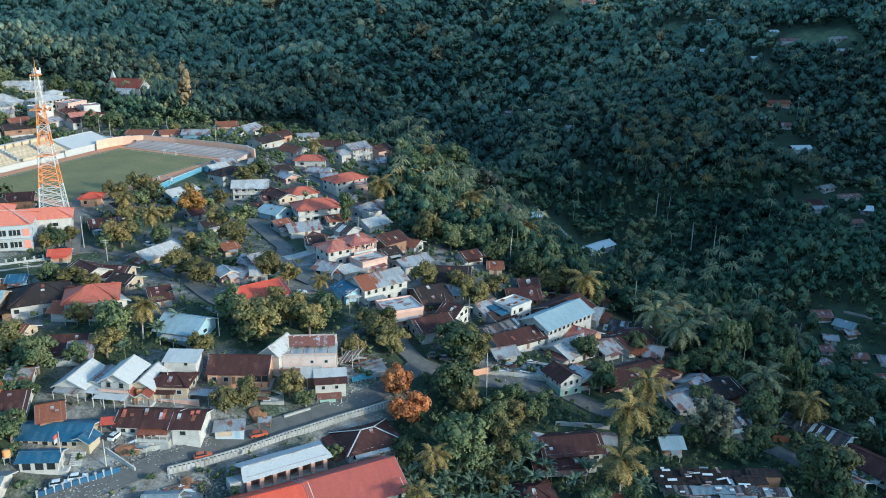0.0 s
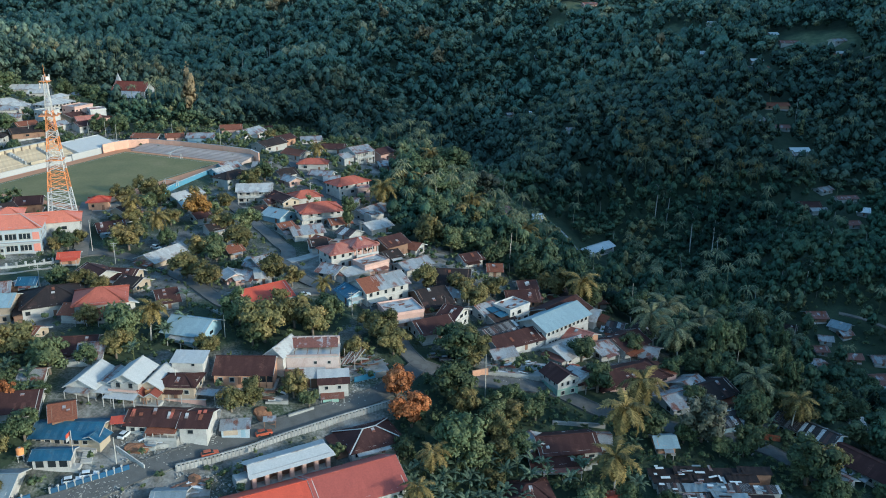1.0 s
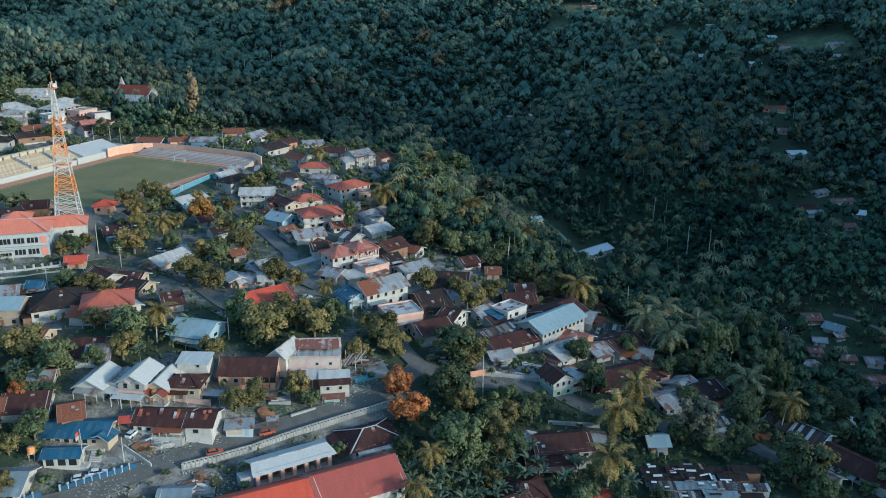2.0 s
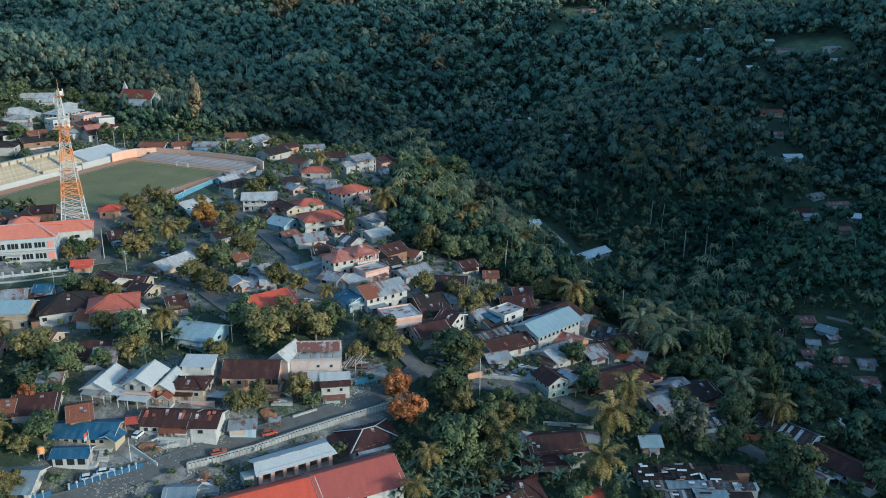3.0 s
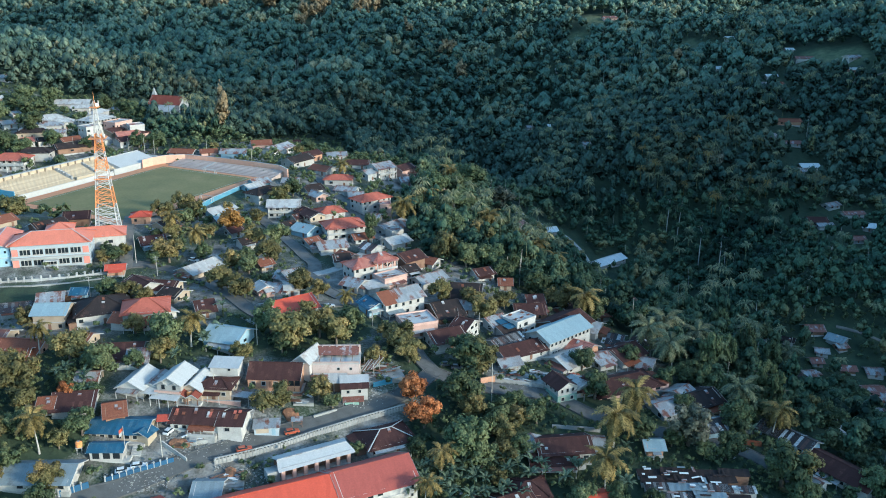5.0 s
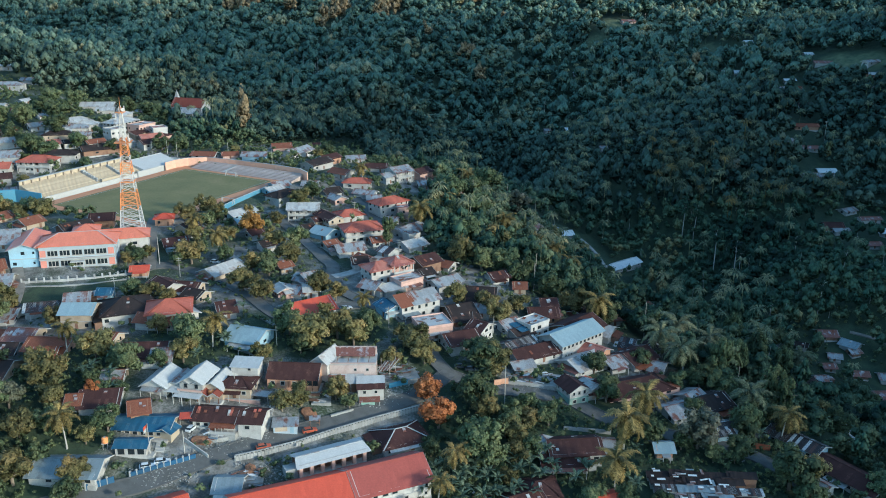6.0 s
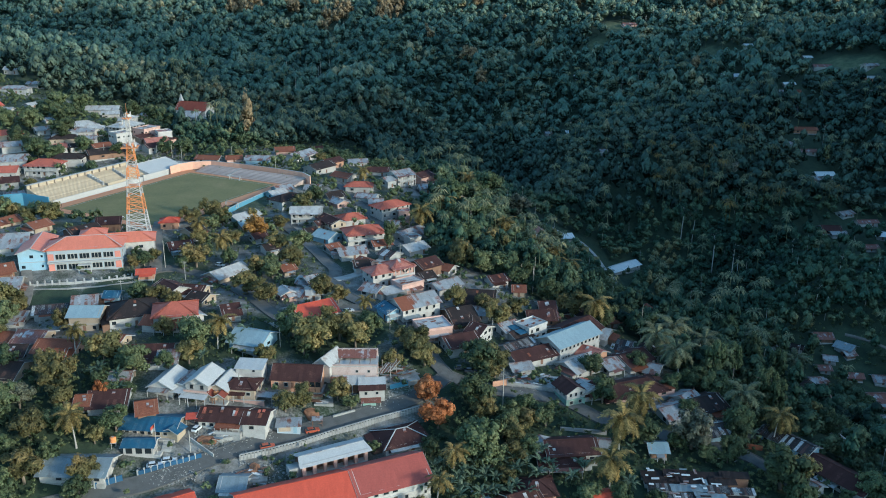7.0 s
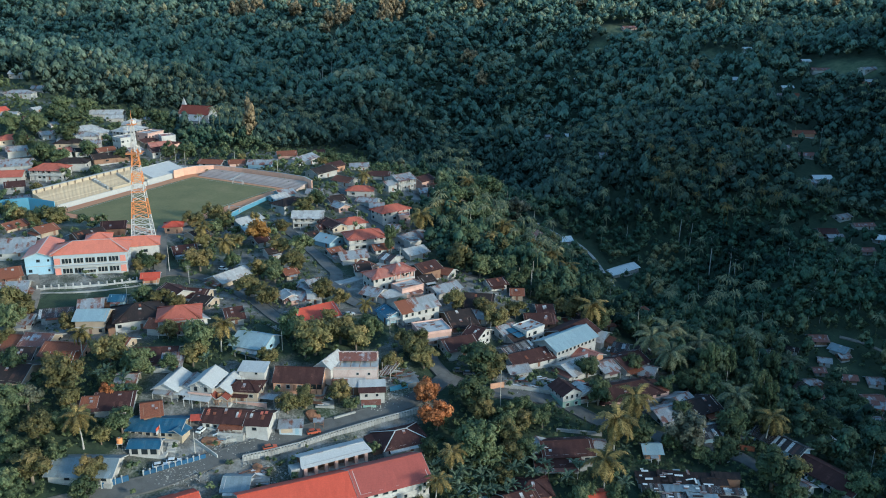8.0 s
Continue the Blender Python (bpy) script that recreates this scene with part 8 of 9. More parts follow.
tree(5.7, 205.5, 10.4, "olive")
tree(4.7, 187.8, 14.5, "green")
tree(8.9, 186.4, 11.5, "green")
palm(-2.0, 178.2, 10.2, 4.3)
palm(57.0, 213.2, 12.0, 7.3)
palm(48.2, 200.3, 11.9, 7.2)
palm(43.0, 180.1, 11.7, 6.6)
tree(71.4, 204.6, 15.0, "pale")
palm(91.4, 221.9, 11.7, 6.8)
tree(95.0, 190.3, 16.9, "green")
tree(101.0, 193.2, 10.8, "olive")
palm(70.8, 262.4, 12.0, 7.4)
palm(79.7, 280.2, 12.1, 7.6)
tree(71.5, 290.6, 12.2, "green")
palm(76.0, 250.6, 11.9, 7.2)
tree(63.5, 300.2, 11.5, "green")
tree(9.9, 262.9, 10.6, "olive")
tree(5.9, 270.6, 9.6, "olive")
tree(17.9, 275.8, 8.9, "olive")
tree(-5.7, 272.8, 9.6, "olive")
tree(-130.2, 181.4, 9.0, "pale")
tree(-121.5, 170.0, 10.5, "olive")
tree(-116.9, 156.7, 13.0, "olive")
tree(-123.8, 192.0, 13.5, "olive")
tree(-118.9, 185.3, 9.5, "olive")
tree(-117.0, 210.0, 13.0, "olive")
tree(-104.4, 203.4, 11.5, "green")
tree(-109.0, 206.5, 7.0, "green")
tree(-100.4, 178.3, 9.5, "green")
tree(-104.3, 172.7, 6.0, "olive")
tree(-101.2, 159.7, 9.0, "olive")
tree(-101.8, 153.6, 8.5, "green")
tree(-126.7, 161.7, 10.0, "green")
tree(-121.6, 150.9, 10.0, "green")
tree(-131.9, 172.0, 10.0, "green")
tree(-112.5, 178.0, 7.0, "green")
tree(-110.0, 190.5, 6.5, "rusty")
tree(-112.6, 196.5, 6.0, "green")
banana(-108.0, 197.5)
banana(-105.5, 193.5)
banana(-114.0, 199.5)
palm(-108.6, 170.3, 10.1, 5.0)
tree(-49.7, 199.5, 8.6, "olive")
tree(-54.7, 195.9, 7.6, "olive")
tree(-39.8, 204.3, 9.1, "olive")
tree(-35.4, 201.7, 5.9, "green")
tree(-88.8, 383.5, 13.0, "olive")
tree(-86.5, 400.9, 10.7, "green")
tree(-129.5, 358.1, 10.8, "olive")
tree(-93.4, 352.9, 8.8, "olive")
tree(-78.1, 321.5, 11.8, "green")
tree(-76.5, 302.9, 11.6, "olive")
tree(-88.0, 325.0, 11.1, "olive")
tree(-84.3, 294.8, 9.6, "green")
tree(-90.0, 293.8, 9.6, "olive")
tree(-38.6, 332.0, 9.7, "tall")
palm(-27.7, 369.1, 11.8, 7.4)
tree(-23.0, 401.9, 15.3, "green")
tree(43.2, 239.4, 8.9, "green")
tree(45.4, 222.5, 11.1, "green")
tree(20.3, 204.9, 7.7, "olive")
tree(25.7, 206.6, 8.8, "green")
tree(83.6, 202.4, 9.0, "green")
tree(74.9, 198.8, 7.8, "green")
tree(76.8, 257.4, 10.4, "green")
tree(80.5, 244.6, 10.1, "green")
tree(57.2, 204.9, 9.9, "green")
tree(15.6, 197.1, 10.2, "olive")
tree(20.0, 192.3, 7.4, "green")
tree(13.1, 179.8, 6.5, "olive")
tree(36.8, 175.5, 8.1, "green")
tree(45.7, 174.4, 8.1, "green")
tree(55.8, 176.8, 6.6, "green")
tree(-110.6, 365.0, 6.8, "olive")
tree(-279.0, 520.5, 15.7, "green")
tree(-263.1, 487.0, 16.3, "green")
tree(-265.0, 457.1, 15.6, "green")
tree(-256.3, 456.9, 14.1, "green")
tree(-243.5, 470.9, 12.1, "green")
tree(-191.9, 644.5, 13.4, "rusty")
tree(-206.8, 648.5, 20.7, "green")
tree(-196.5, 483.1, 12.0, "green")
tree(-186.2, 484.8, 12.7, "green")
tree(-265.9, 447.0, 7.0, "green")
tree(-167.4, 240.6, 10.9, "green")
tree(-166.2, 248.6, 10.2, "olive")
tree(-192.8, 326.8, 11.7, "olive")
tree(-201.1, 324.5, 9.1, "olive")
tree(-213.8, 332.8, 8.3, "olive")
tree(-123.3, 342.4, 8.7, "green")
tree(-109.6, 327.9, 8.4, "olive")
tree(-121.9, 321.6, 8.4, "olive")
tree(-25.6, 223.6, 8.1, "olive")
tree(-26.2, 185.0, 5.0, "green")
tree(-9.3, 187.5, 6.6, "green")
palm(-6.0, 166.0, 10.0, 4.0)
tree(-144.4, 200.9, 10.0, "green")
tree(-133.9, 179.1, 11.0, "green")
tree(-113.8, 163.5, 8.0, "green")
tree(-116.1, 174.8, 8.0, "green")
tree(-117.3, 148.9, 9.0, "green")
tree(-102.6, 193.1, 6.0, "green")
tree(-133.9, 203.9, 8.0, "olive")
tree(-107.6, 192.1, 6.0, "green")
tree(-163.4, 226.9, 9.0, "olive")
tree(-96.1, 207.9, 7.0, "green")
tree(123.3, 285.1, 12.0, "tall")
tree(113.4, 284.5, 11.0, "tall")
tree(97.5, 262.0, 13.0, "tall")
tree(104.4, 227.5, 11.0, "tall")
tree(126.6, 235.7, 11.0, "green")
tree(172.4, 310.6, 12.0, "green")
tree(122.4, 242.1, 9.0, "olive")
tree(73.5, 221.2, 8.0, "green")
tree(14.7, 205.6, 9.0, "green")
tree(19.9, 214.7, 5.0, "green")
banana(-19.8, 174.2)
banana(-6.5, 173.3)
banana(-11.6, 174.7)
banana(-1.8, 176.4)
banana(2.2, 180.6)
banana(6.5, 177.9)
banana(11.4, 185.7)
banana(15.7, 187.6)
banana(19.9, 186.0)
banana(23.5, 190.2)
banana(9.8, 176.1)
banana(1.7, 172.4)
banana(5.8, 170.8)
banana(14.8, 174.6)
banana(31.6, 181.9)
tree(-51.5, 248.2, 7.9, "olive")
tree(22.4, 466.7, 16.2, "pale")
tree(177.2, 589.5, 18.1, "pale")
tree(-6.4, 447.9, 13.7, "green")
tree(0.7, 429.2, 13.8, "olive")
tree(97.7, 182.2, 10.4, "green")
tree(121.7, 211.6, 7.8, "green")
tree(121.4, 188.5, 10.9, "green")
tree(99.3, 231.0, 9.9, "green")
tree(87.0, 212.7, 8.6, "green")
palm(99.6, 214.0, 11.0, 5.2)
tree(159.7, 271.3, 12.0, "green")
tree(152.4, 276.1, 12.0, "olive")
palm(90.5, 272.7, 12.0, 7.4)
tree(89.1, 295.3, 12.5, "green")
tree(61.0, 251.1, 8.1, "green")
tree(117.9, 339.6, 13.0, "tall")
tree(141.8, 356.4, 14.0, "green")
tree(-119.4, 291.4, 5.9, "green")
tree(-103.8, 229.3, 7.8, "olive")
banana(-15.7, 173.9)
banana(-8.5, 177.5)
banana(-3.7, 180.7)
banana(8.0, 186.3)
banana(3.7, 185.6)
banana(17.3, 182.0)
banana(25.1, 186.8)
banana(11.5, 171.8)
banana(35.4, 187.3)
banana(52.0, 197.4)
banana(48.4, 182.1)
banana(82.5, 242.8)
banana(91.0, 252.8)
banana(92.4, 211.4)
banana(-76.8, 264.5)
banana(-79.5, 246.4)
banana(-109.9, 209.1)
tree(-66.7, 218.4, 7.3, "olive")
tree(-15.5, 432.7, 17.2, "green")
tree(2.0, 458.1, 20.6, "green")
tree(-0.5, 413.4, 18.9, "green")
tree(-11.9, 393.3, 15.9, "green")
tree(-4.6, 354.3, 15.8, "green")
tree(7.7, 356.2, 16.7, "olive")
tree(16.6, 408.5, 15.1, "green")
tree(25.2, 384.4, 16.6, "green")
tree(13.0, 317.9, 14.5, "green")
tree(3.1, 315.5, 13.3, "green")
tree(-5.7, 318.1, 13.3, "olive")
tree(20.3, 309.2, 13.1, "green")
tree(32.8, 359.7, 14.9, "green")
tree(41.6, 330.1, 14.7, "green")
tree(30.9, 300.6, 11.8, "green")
tree(40.7, 288.1, 13.2, "olive")
tree(51.6, 325.3, 13.9, "green")
tree(51.6, 282.1, 14.1, "green")
palm(32.0, 406.1, 11.4, 6.6)
palm(13.4, 400.0, 11.6, 7.1)
palm(-6.9, 461.4, 11.9, 7.6)
palm(-20.1, 404.4, 11.3, 6.5)
palm(39.4, 398.2, 11.5, 6.9)
palm(47.8, 279.7, 11.8, 6.8)
palm(46.3, 388.6, 11.4, 6.7)
tree(68.3, 417.9, 17.3, "green")
tree(74.3, 390.9, 18.7, "green")
tree(57.7, 441.1, 9.0, "green")
tree(204.9, 403.2, 11.0, "pale")
tree(124.3, 307.4, 14.8, "green")
tree(114.1, 315.5, 12.5, "green")
tree(102.8, 216.8, 9.6, "olive")
tree(71.0, 237.2, 8.6, "green")
palm(131.4, 341.0, 11.6, 7.0)
palm(144.0, 321.7, 11.5, 6.8)
tree(89.4, 251.5, 13.0, "tall")
tree(86.4, 239.3, 11.2, "green")
tree(108.6, 272.8, 14.5, "tall")
tree(103.0, 236.1, 13.5, "tall")
tree(89.5, 216.1, 11.3, "green")
tree(146.7, 488.5, 13.0, "lanky")
tree(153.7, 469.0, 12.0, "lanky")
tree(158.7, 474.2, 10.0, "lanky")
tree(136.0, 535.6, 11.0, "lanky")
tree(142.6, 532.1, 10.5, "lanky")
tree(134.6, 385.6, 7.0, "lanky")
tree(147.5, 377.2, 7.5, "lanky")
tree(172.9, 384.8, 8.0, "lanky")
tree(193.1, 412.2, 9.0, "lanky")
tree(183.6, 454.6, 9.0, "lanky")
tree(-304.5, 496.2, 15.5, "green")
tree(-291.2, 499.5, 16.9, "green")
tree(-297.4, 534.6, 16.2, "green")
tree(-302.0, 560.1, 15.1, "green")
tree(-285.4, 473.0, 13.3, "green")
tree(-285.0, 541.4, 14.6, "green")
tree(-274.7, 465.5, 10.9, "green")
tree(-298.5, 587.3, 14.8, "green")
tree(-222.5, 471.4, 10.6, "green")
tree(-265.1, 598.5, 14.7, "green")
tree(-232.0, 579.4, 16.6, "green")
tree(-251.9, 609.0, 15.7, "green")
tree(-117.5, 255.0, 9.3, "olive")
tree(-124.1, 257.8, 8.6, "green")
tree(-110.7, 254.3, 7.6, "olive")
banana(-8.8, 170.2)
banana(-3.9, 171.0)
banana(-0.6, 169.3)
banana(8.2, 172.2)
banana(4.0, 175.6)
banana(0.6, 178.7)
banana(13.1, 179.0)
banana(21.5, 182.2)
banana(27.5, 184.1)
banana(18.8, 173.0)
banana(-75.8, 228.9)
banana(-79.2, 223.6)
banana(-86.4, 212.4)
tree(-134.8, 289.5, 7.9, "green")
tree(-133.0, 294.6, 6.6, "olive")
tree(-137.8, 287.2, 6.1, "olive")
tree(-139.9, 296.2, 6.2, "green")

# ---- woods: far more trees than one could count ----
def clear_of(x, y, margin, yards=True):
    """True where no house, road or pitch is within margin"""
    ok = np.ones(x.shape, bool)
    for hx, hy, rot, hl, hw in (FOOT if yards else BODY):
        c, s = math.cos(radians(rot)), math.sin(radians(rot))
        u, v = (x - hx) * c + (y - hy) * s, -(x - hx) * s + (y - hy) * c
        ok &= ~((np.abs(u) < hl + margin) & (np.abs(v) < hw + margin))
    for line, w in ROAD_LINES:
        for px, py in line[::2]:
            ok &= (x - px) ** 2 + (y - py) ** 2 > (w / 2 + margin + 1.0) ** 2
    cx, cy, ang, hl, hw, pz = PITCH_AT
    c, s = math.cos(radians(ang)), math.sin(radians(ang))
    u, v = (x - cx) * c + (y - cy) * s, -(x - cx) * s + (y - cy) * c
    ok &= (clearing(x, y) < 0.5) | (not yards)
    return ok & ~((np.abs(u) < hl + 8 + margin) & (np.abs(v) < hw + 20 + margin))


def palm_cloud(rng):
    """loose triangles of a small far palm, 1 m across, crown at the top"""
    tri = []
    for i in range(22):
        a, up = i * 2.4 + rng.uniform(-0.2, 0.2), rng.uniform(-0.5, 0.9)
        d, s = np.array((math.cos(a), math.sin(a), 0)), np.array((-math.sin(a), math.cos(a), 0))
        c = np.array((0, 0, 0.30))
        m = c + d * 0.27 + np.array((0, 0, 0.20 * up))
        e = c + d * 0.50 + np.array((0, 0, 0.22 * up - 0.22))
        tri += [c, m + s * 0.045, m - s * 0.045, m + s * 0.045, e, m - s * 0.045]
    for s in ((0.018, 0.0), (0.0, 0.018)):
        o = np.array((*s, 0))
        lo, hi = np.array((0, 0, -0.9)), np.array((0, 0, 0.3))
        tri += [lo - o, lo + o, hi + o, hi + o, hi - o, lo - o]
    return np.array(tri)


def plant(name, label, category, xs, ys, dia_lo, dia_hi, leaves, lsize, lumps, material, tall=(0.8, 1.35), seed=5, palms=False, fat=(0.14, 0.25), thick=1.5):
    """many trees as one mesh; each has its own size, turn and tone"""
    rng = np.random.default_rng(seed)
    protos = []
    for i in range(12):
        if palms:
            v = palm_cloud(rng)
            protos.append((v, np.arange(len(v)).reshape(-1, 3), 0))
        else:
            protos.append(crown_of(rng, leaves, lsize, lumps + (i % 3), (0.26 + 0.03 * (i % 4)) * (1.0 if fat[0] < 0.2 else 0.8), 0.8 + 0.14 * (i % 4), fat))
            if tall[0] > 1.05:
                v = protos[-1][0]
                v[:, :2] *= 1.06 - 0.26 * np.clip(np.abs(v[:, 2:] + 0.08) / 0.40, 0, 1)
    n = len(xs)
    dia = dia_lo + (dia_hi - dia_lo) * rng.random(n) ** thick
    zs = heights(xs, ys)
    spin = rng.uniform(0, 6.283, n)
    kind = rng.integers(0, len(protos), n)
    hgt = dia * rng.uniform(*tall, n) * (1 + 0.55 * patchy(xs, ys, 0.015, 4.0))
    tone = rng.random(n)
    blocks, tris, softs, tones, base = [], [], [], [], 0
    for k, (pr, tri, nc) in enumerate(protos):
        sel = np.nonzero(kind == k)[0]
        if not len(sel):
            continue
        c, s = np.cos(spin[sel])[:, None], np.sin(spin[sel])[:, None]
        X = (pr[:, 0] * c - pr[:, 1] * s) * dia[sel][:, None] + xs[sel][:, None]
        Y = (pr[:, 0] * s + pr[:, 1] * c) * dia[sel][:, None] + ys[sel][:, None]
        Z = (pr[:, 2] * (dia if palms else dia * 0.5 + hgt * 0.5)[sel][:, None]) + (hgt * (1.0 if palms else 0.50))[sel][:, None] + zs[sel][:, None]
        blocks.append(np.stack([X, Y, Z], -1).reshape(-1, 3))
        tris.append((tri[None] + (np.arange(len(sel)) * len(pr))[:, None, None]).reshape(-1, 3) + base)
        softs.append(np.tile(np.arange(len(tri)) < nc, len(sel)))
        tones.append(np.repeat(tone[sel], len(pr)))
        base += len(sel) * len(pr)
    me = tri_mesh(name, np.concatenate(blocks), np.concatenate(tris), np.concatenate(softs), material)
    me.attributes.new("tone", 'FLOAT', 'POINT').data.foreach_set("value", np.concatenate(tones).astype(np.float32))
    return tagged(new(name, me), label, category, kind="stuff")


def trunks(name, label, xs, ys, h_lo, h_hi, r, material, seed):
    """slim bare stems as one mesh"""
    rng = np.random.default_rng(seed)
    n = len(xs)
    zs, h = heights(xs, ys), rng.uniform(h_lo, h_hi, n)
    lx, ly = rng.normal(0, 0.03, n) * h, rng.normal(0, 0.03, n) * h
    co = []
    for k in range(3):
        a0, a1 = 2.094 * k, 2.094 * (k + 1)
        def p(a, top):
            f = 0.5 if top else 1.0
            return np.stack([xs + lx * top + r * f * math.cos(a), ys + ly * top + r * f * math.sin(a), zs - 1 + (h + 1) * top], -1)
        co.append(np.stack([p(a0, 0), p(a1, 0), p(a1, 1), p(a0, 1)], 1))
    me = array_mesh(name, np.concatenate(co).reshape(-1, 3), 4, material)
    return tagged(new(name, me), label, "trees", kind="stuff")


def scatter(x0, x1, y0, y1, step, seed, keep):
    rng = np.random.default_rng(seed)
    gx, gy = np.meshgrid(np.arange(x0, x1, step), np.arange(y0, y1, step))
    x = gx.ravel() + rng.uniform(-0.48, 0.48, gx.size) * step
    y = gy.ravel() + rng.uniform(-0.48, 0.48, gx.size) * step
    k = keep(x, y)
    return x[k], y[k]


def wedge(x, y, pad=16):
    return (x > -0.60 * (y + 55) - pad) & (x < 0.525 * y + pad + 28)


def patchy(x, y, scale, z):
    return np.array([noise.noise(Vector((a * scale, b * scale, z))) for a, b in zip(x, y)])


def grove(x, y, margin, thin, z):
    k = clear_of(x, y, margin)
    x, y = x[k], y[k]
    k = patchy(x, y, 0.02, z) > thin
    return x[k], y[k]


mx, my = grove(*scatter(-330, 420, 120, 560, 5.7, 11, lambda x, y: wedge(x, y) & ~in_town(x, y)), 1.5, -0.8, 1.0)
k = my < 330
plant("near_woods", "dense mixed green trees on the slope below the town", "trees", mx[k], my[k], 5.0, 14.0, 280, 0.040, 10, M_WOODS, (0.8, 1.6), 35, fat=(0.12, 0.22))
k = ~k
plant("woods", "dense dark green woodland on the slopes beside the town", "trees", mx[k], my[k], 5.0, 11.0, 64, 0.046, 3, M_WOODS, (1.1, 2.1), 5, fat=(0.20, 0.32), thick=1.3)
trunks("tree_stems", "slim pale trunks among the woodland trees", mx[::26], my[::26], 9, 15, 0.18, M_PALE, 15)
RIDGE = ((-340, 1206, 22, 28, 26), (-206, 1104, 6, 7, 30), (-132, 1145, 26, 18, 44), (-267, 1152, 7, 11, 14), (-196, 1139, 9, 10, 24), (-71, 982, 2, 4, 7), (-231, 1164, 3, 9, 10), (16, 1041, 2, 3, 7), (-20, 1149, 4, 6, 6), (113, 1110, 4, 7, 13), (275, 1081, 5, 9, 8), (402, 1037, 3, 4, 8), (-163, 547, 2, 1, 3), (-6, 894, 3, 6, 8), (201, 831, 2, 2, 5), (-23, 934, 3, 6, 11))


def ridge(x, y):
    """True among the clusters of trees coloured gold for the low sun on them"""
    k = np.zeros(x.shape, bool)
    for cx, cy, n, sx, sy in RIDGE:
        k |= (n > 3) & (np.abs(x - cx) < sx + 2) & (y > cy - sy - 12) & (y < cy + sy + 2)
    return k


fx, fy = grove(*scatter(-950, 900, 780, 1400, 8.0, 12, lambda x, y: wedge(x, y) & ~in_town(x, y) & (y < 1215 - 0.28 * np.minimum(x, 0)) & ~ridge(x, y)), 3.0, -0.7, 2.0)
vx, vy = grove(*scatter(-700, 560, 560, 780, 6.8, 22, lambda x, y: wedge(x, y) & ~in_town(x, y)), 2.8, -0.75, 2.0)
# the distance haze on these trees is only in their leaf colour
plant("hill_woods", "dense dark woodland at the foot of the hill", "trees", vx, vy, 7.0, 15.5, 64, 0.040, 2, M_FOREST_HAZE, (1.1, 2.0), 26, fat=(0.20, 0.40), thick=1.5)
plant("forest", "dense dark forest covering the far hillside", "trees", fx, fy, 8.0, 18.5, 46, 0.044, 2, M_FOREST_HAZE, (1.1, 2.0), 6, fat=(0.22, 0.42), thick=1.5)
plant("tall_trees", "tall slender trees rising above the forest", "trees", fx[3::22], fy[3::22], 5.0, 8.5, 60, 0.075, 5, M_FOREST_HAZE, (2.6, 3.8), 61, fat=(0.20, 0.30))
plant("tall_trees", "tall slender trees rising above the wooded slopes", "trees", np.concatenate([vx[2::17], mx[5::15]]), np.concatenate([vy[2::17], my[5::15]]), 4.5, 8.0, 90, 0.065, 6, M_WOODS, (2.2, 3.4), 62, fat=(0.18, 0.28))
trunks("forest_stems", "slim pale trunks among the far trees", fx[::44], fy[::44], 13, 23, 0.3, M_PALE, 16)
px, py = grove(*scatter(-300, 420, 300, 960, 13, 21, lambda x, y: wedge(x, y) & ~in_town(x, y)), 3.0, 0.06, 5.0)
plant("palm_grove", "coconut palms standing among the woodland trees", "palm trees", px, py, 7.0, 9.5, 0, 0, 0, M_PALM_FAR, (1.9, 2.8), 8, palms=True)
bx, by = scatter(-330, 200, 120, 520, 4.1, 13, lambda x, y: in_town(x, y) & wedge(x, y))
k = clear_of(bx, by, 0.8)
bx, by = bx[k], by[k]
k = patchy(bx, by, 0.035, 3.0) > -0.36
plant("shrubs", "low green bushes between the houses", "bushes", bx[k], by[k], 1.5, 6.0, 20, 0.11, 1, M_LEAF, (0.6, 1.1), 7)
gx0, gy0 = scatter(-420, 60, 330, 640, 7.0, 31, lambda x, y: in_town(x, y) & wedge(x, y))
k = clear_of(gx0, gy0, 1.0)
gx0, gy0 = gx0[k], gy0[k]
k = patchy(gx0, gy0, 0.03, 9.0) > -0.22
plant("garden_trees", "green garden trees between the far houses", "trees", gx0[k], gy0[k], 3.5, 9.0, 70, 0.070, 4, M_LEAF, (0.8, 1.3), 9)
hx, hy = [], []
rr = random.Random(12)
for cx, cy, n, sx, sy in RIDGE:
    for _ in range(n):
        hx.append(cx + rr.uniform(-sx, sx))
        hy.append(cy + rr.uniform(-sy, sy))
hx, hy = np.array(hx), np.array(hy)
# their sunlit look comes from the gold leaf colour
plant("ridge_trees", "trees high on the hill with low sunlight put into their gold leaf colour", "trees", hx, hy, 11, 18, 120, 0.05, 8, M_LEAF_SUNLIT, (1.9, 2.7), 10)
CROWNS = ((136, 602), (148, 608), (166, 598), (176, 581), (199, 601), (147, 580), (191, 554), (203, 539), (118, 564), (146, 544), (172, 535), (231, 548))
rr = random.Random(31)
qx = np.array([cx + rr.uniform(-13, 13) for cx, cy in CROWNS for _ in range(6)])
qy = np.array([cy + rr.uniform(-16, 16) for cx, cy in CROWNS for _ in range(6)])
# every fourth palm is golden, its sunlight put into the frond colour
plant("tall_palms", "tall coconut palms over the valley woods, sunlight put into their golden fronds", "palm trees", qx[::4], qy[::4], 8.0, 11.0, 0, 0, 0, M_PALM, (1.9, 2.5), 63, palms=True)
k = np.arange(len(qx)) % 4 > 0
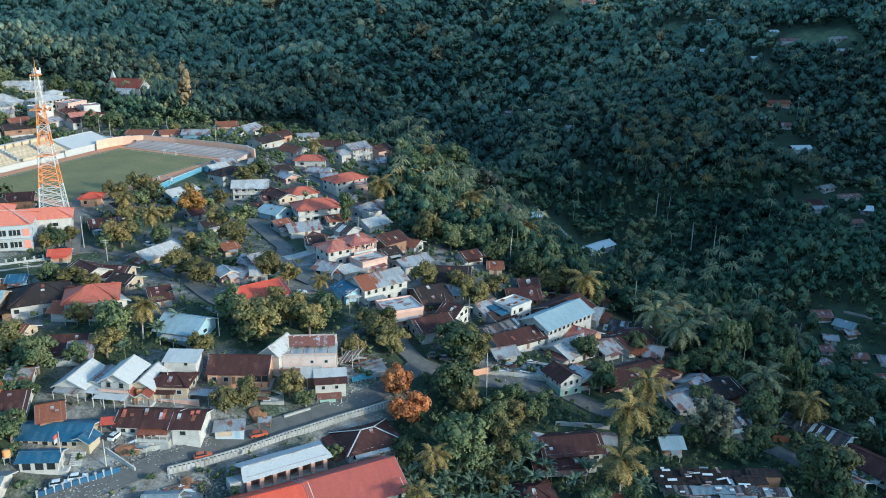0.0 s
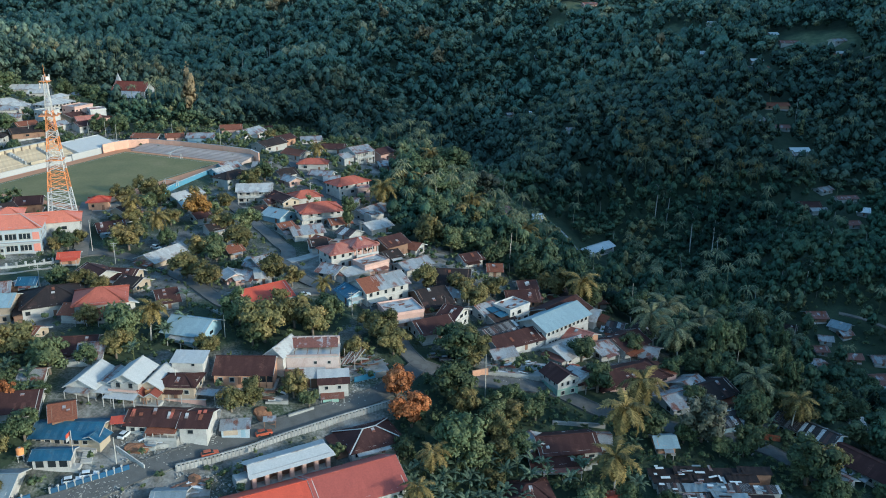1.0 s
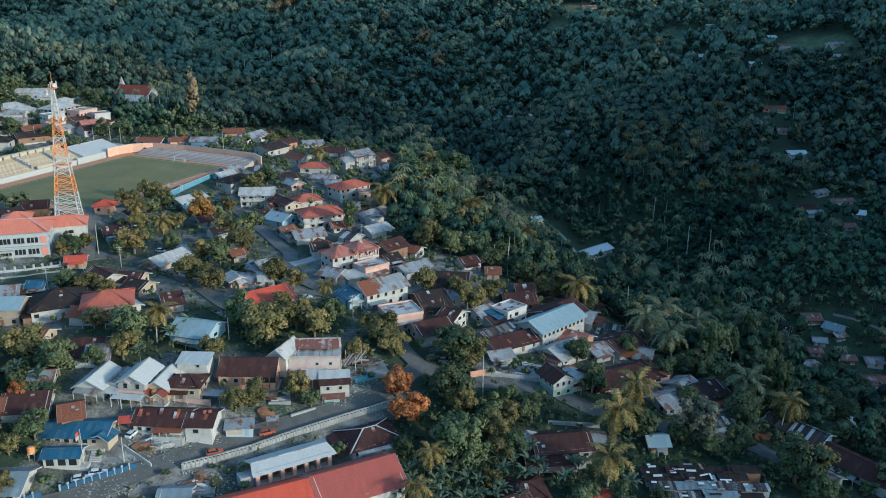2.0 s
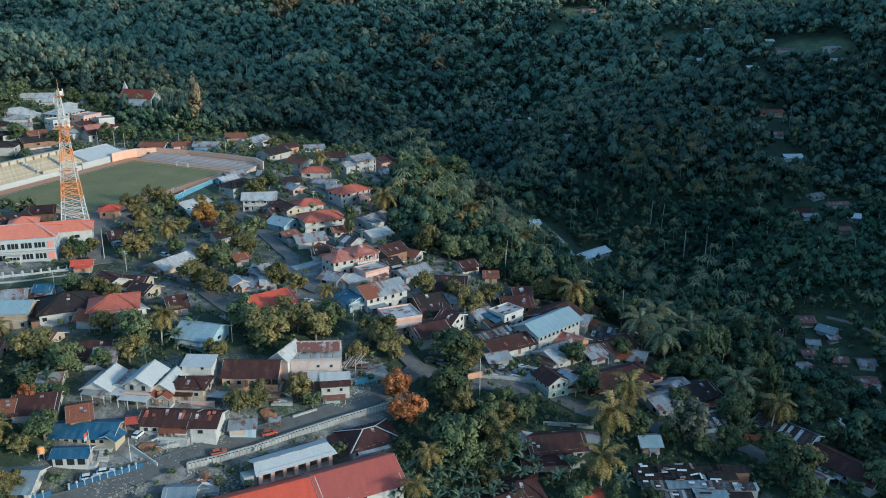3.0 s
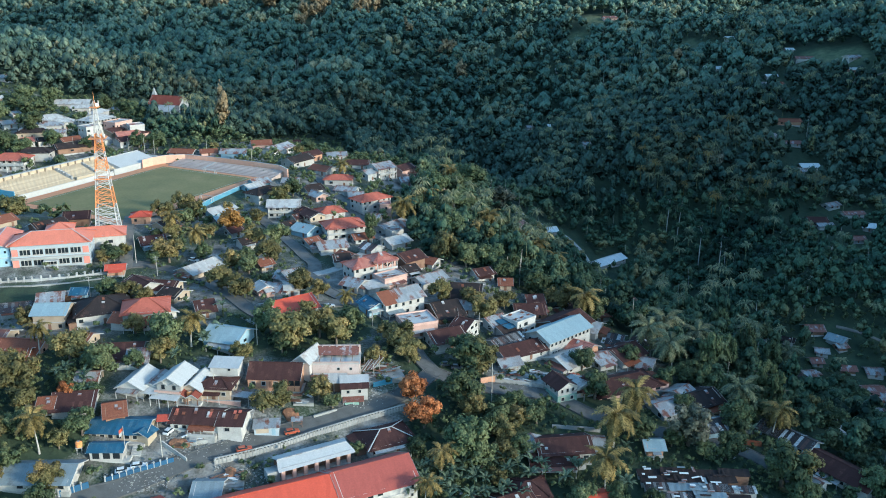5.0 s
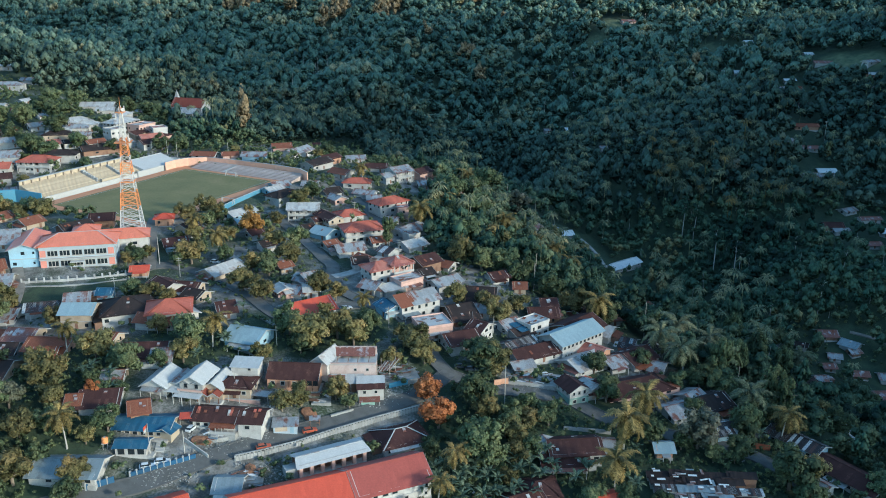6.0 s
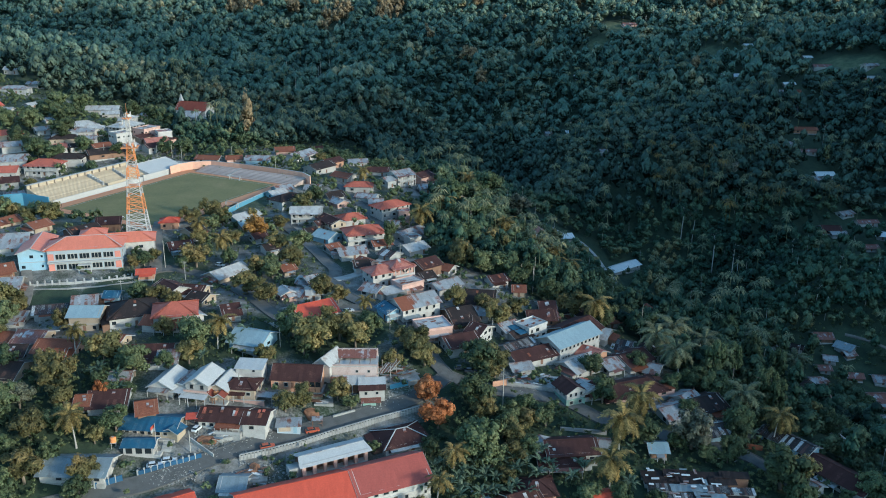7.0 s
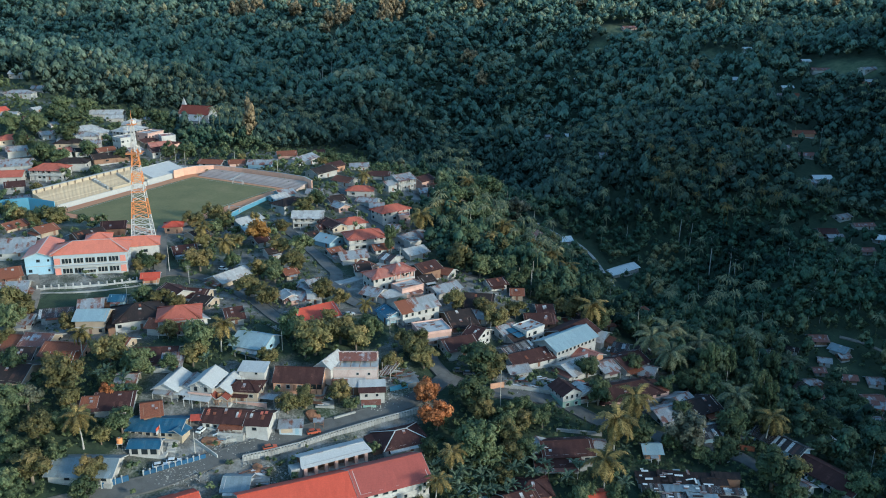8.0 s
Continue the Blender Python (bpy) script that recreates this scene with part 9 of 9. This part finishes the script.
plant("tall_palms", "tall green coconut palms standing over the valley woods", "palm trees", qx[k], qy[k], 8.0, 11.0, 0, 0, 0, M_PALM_FAR, (1.9, 2.5), 64, palms=True)
cbx, cby = scatter(CHURCH_AT[0] - 26, CHURCH_AT[0] + 26, CHURCH_AT[1] - 84, CHURCH_AT[1] - 20, 4.2, 51, lambda x, y: x > -9999)
plant("hedge_bushes", "low green bushes on the slope below the church", "bushes", cbx, cby, 3.0, 6.5, 24, 0.10, 2, M_LEAF, (0.6, 1.0), 27)
yx, yy = scatter(-430, -60, 430, 660, 6.4, 52, lambda x, y: wedge(x, y))
k = clear_of(yx, yy, 1.6, False)
plant("yard_bushes", "low dark bushes on the slope between the upper houses", "bushes", yx[k], yy[k], 2.5, 5.5, 20, 0.11, 1, M_LEAF, (0.5, 0.9), 28)
yx, yy = scatter(90, 330, 130, 430, 4.2, 53, lambda x, y: wedge(x, y))
k = clear_of(yx, yy, 1.2, False)
plant("yard_bushes", "low dark bushes around the valley houses", "bushes", yx[k], yy[k], 2.4, 6.0, 20, 0.11, 1, M_LEAF, (0.5, 1.0), 29)
ux, uy = scatter(-200, 140, 110, 330, 2.6, 41, lambda x, y: green(x, y) > 0.35)
k = clear_of(ux, uy, 0.6)
plant("undergrowth", "dense dark green undergrowth of shrubs and creepers", "bushes", ux[k], uy[k], 1.6, 4.2, 24, 0.11, 1, M_LEAF, (0.5, 1.2), 17)
tx, ty = scatter(-330, 200, 130, 520, 11, 14, lambda x, y: in_town(x, y) & wedge(x, y))
k = clear_of(tx, ty, 2.2)
tx, ty = tx[k], ty[k]
k = patchy(tx, ty, 0.02, 7.0) > 0.0
GARDEN = list(zip(tx[k], ty[k]))
random.Random(3).shuffle(GARDEN)
for i, (gx_, gy_) in enumerate(GARDEN[:48]):
    if i % 9 == 4 and i < 40:
        palm(float(gx_), float(gy_), 8.5 + (i % 5))
    else:
        tree(float(gx_), float(gy_), 5.0 + (i * 7 % 10) * 0.5, "olive" if i % 4 == 1 else "green")
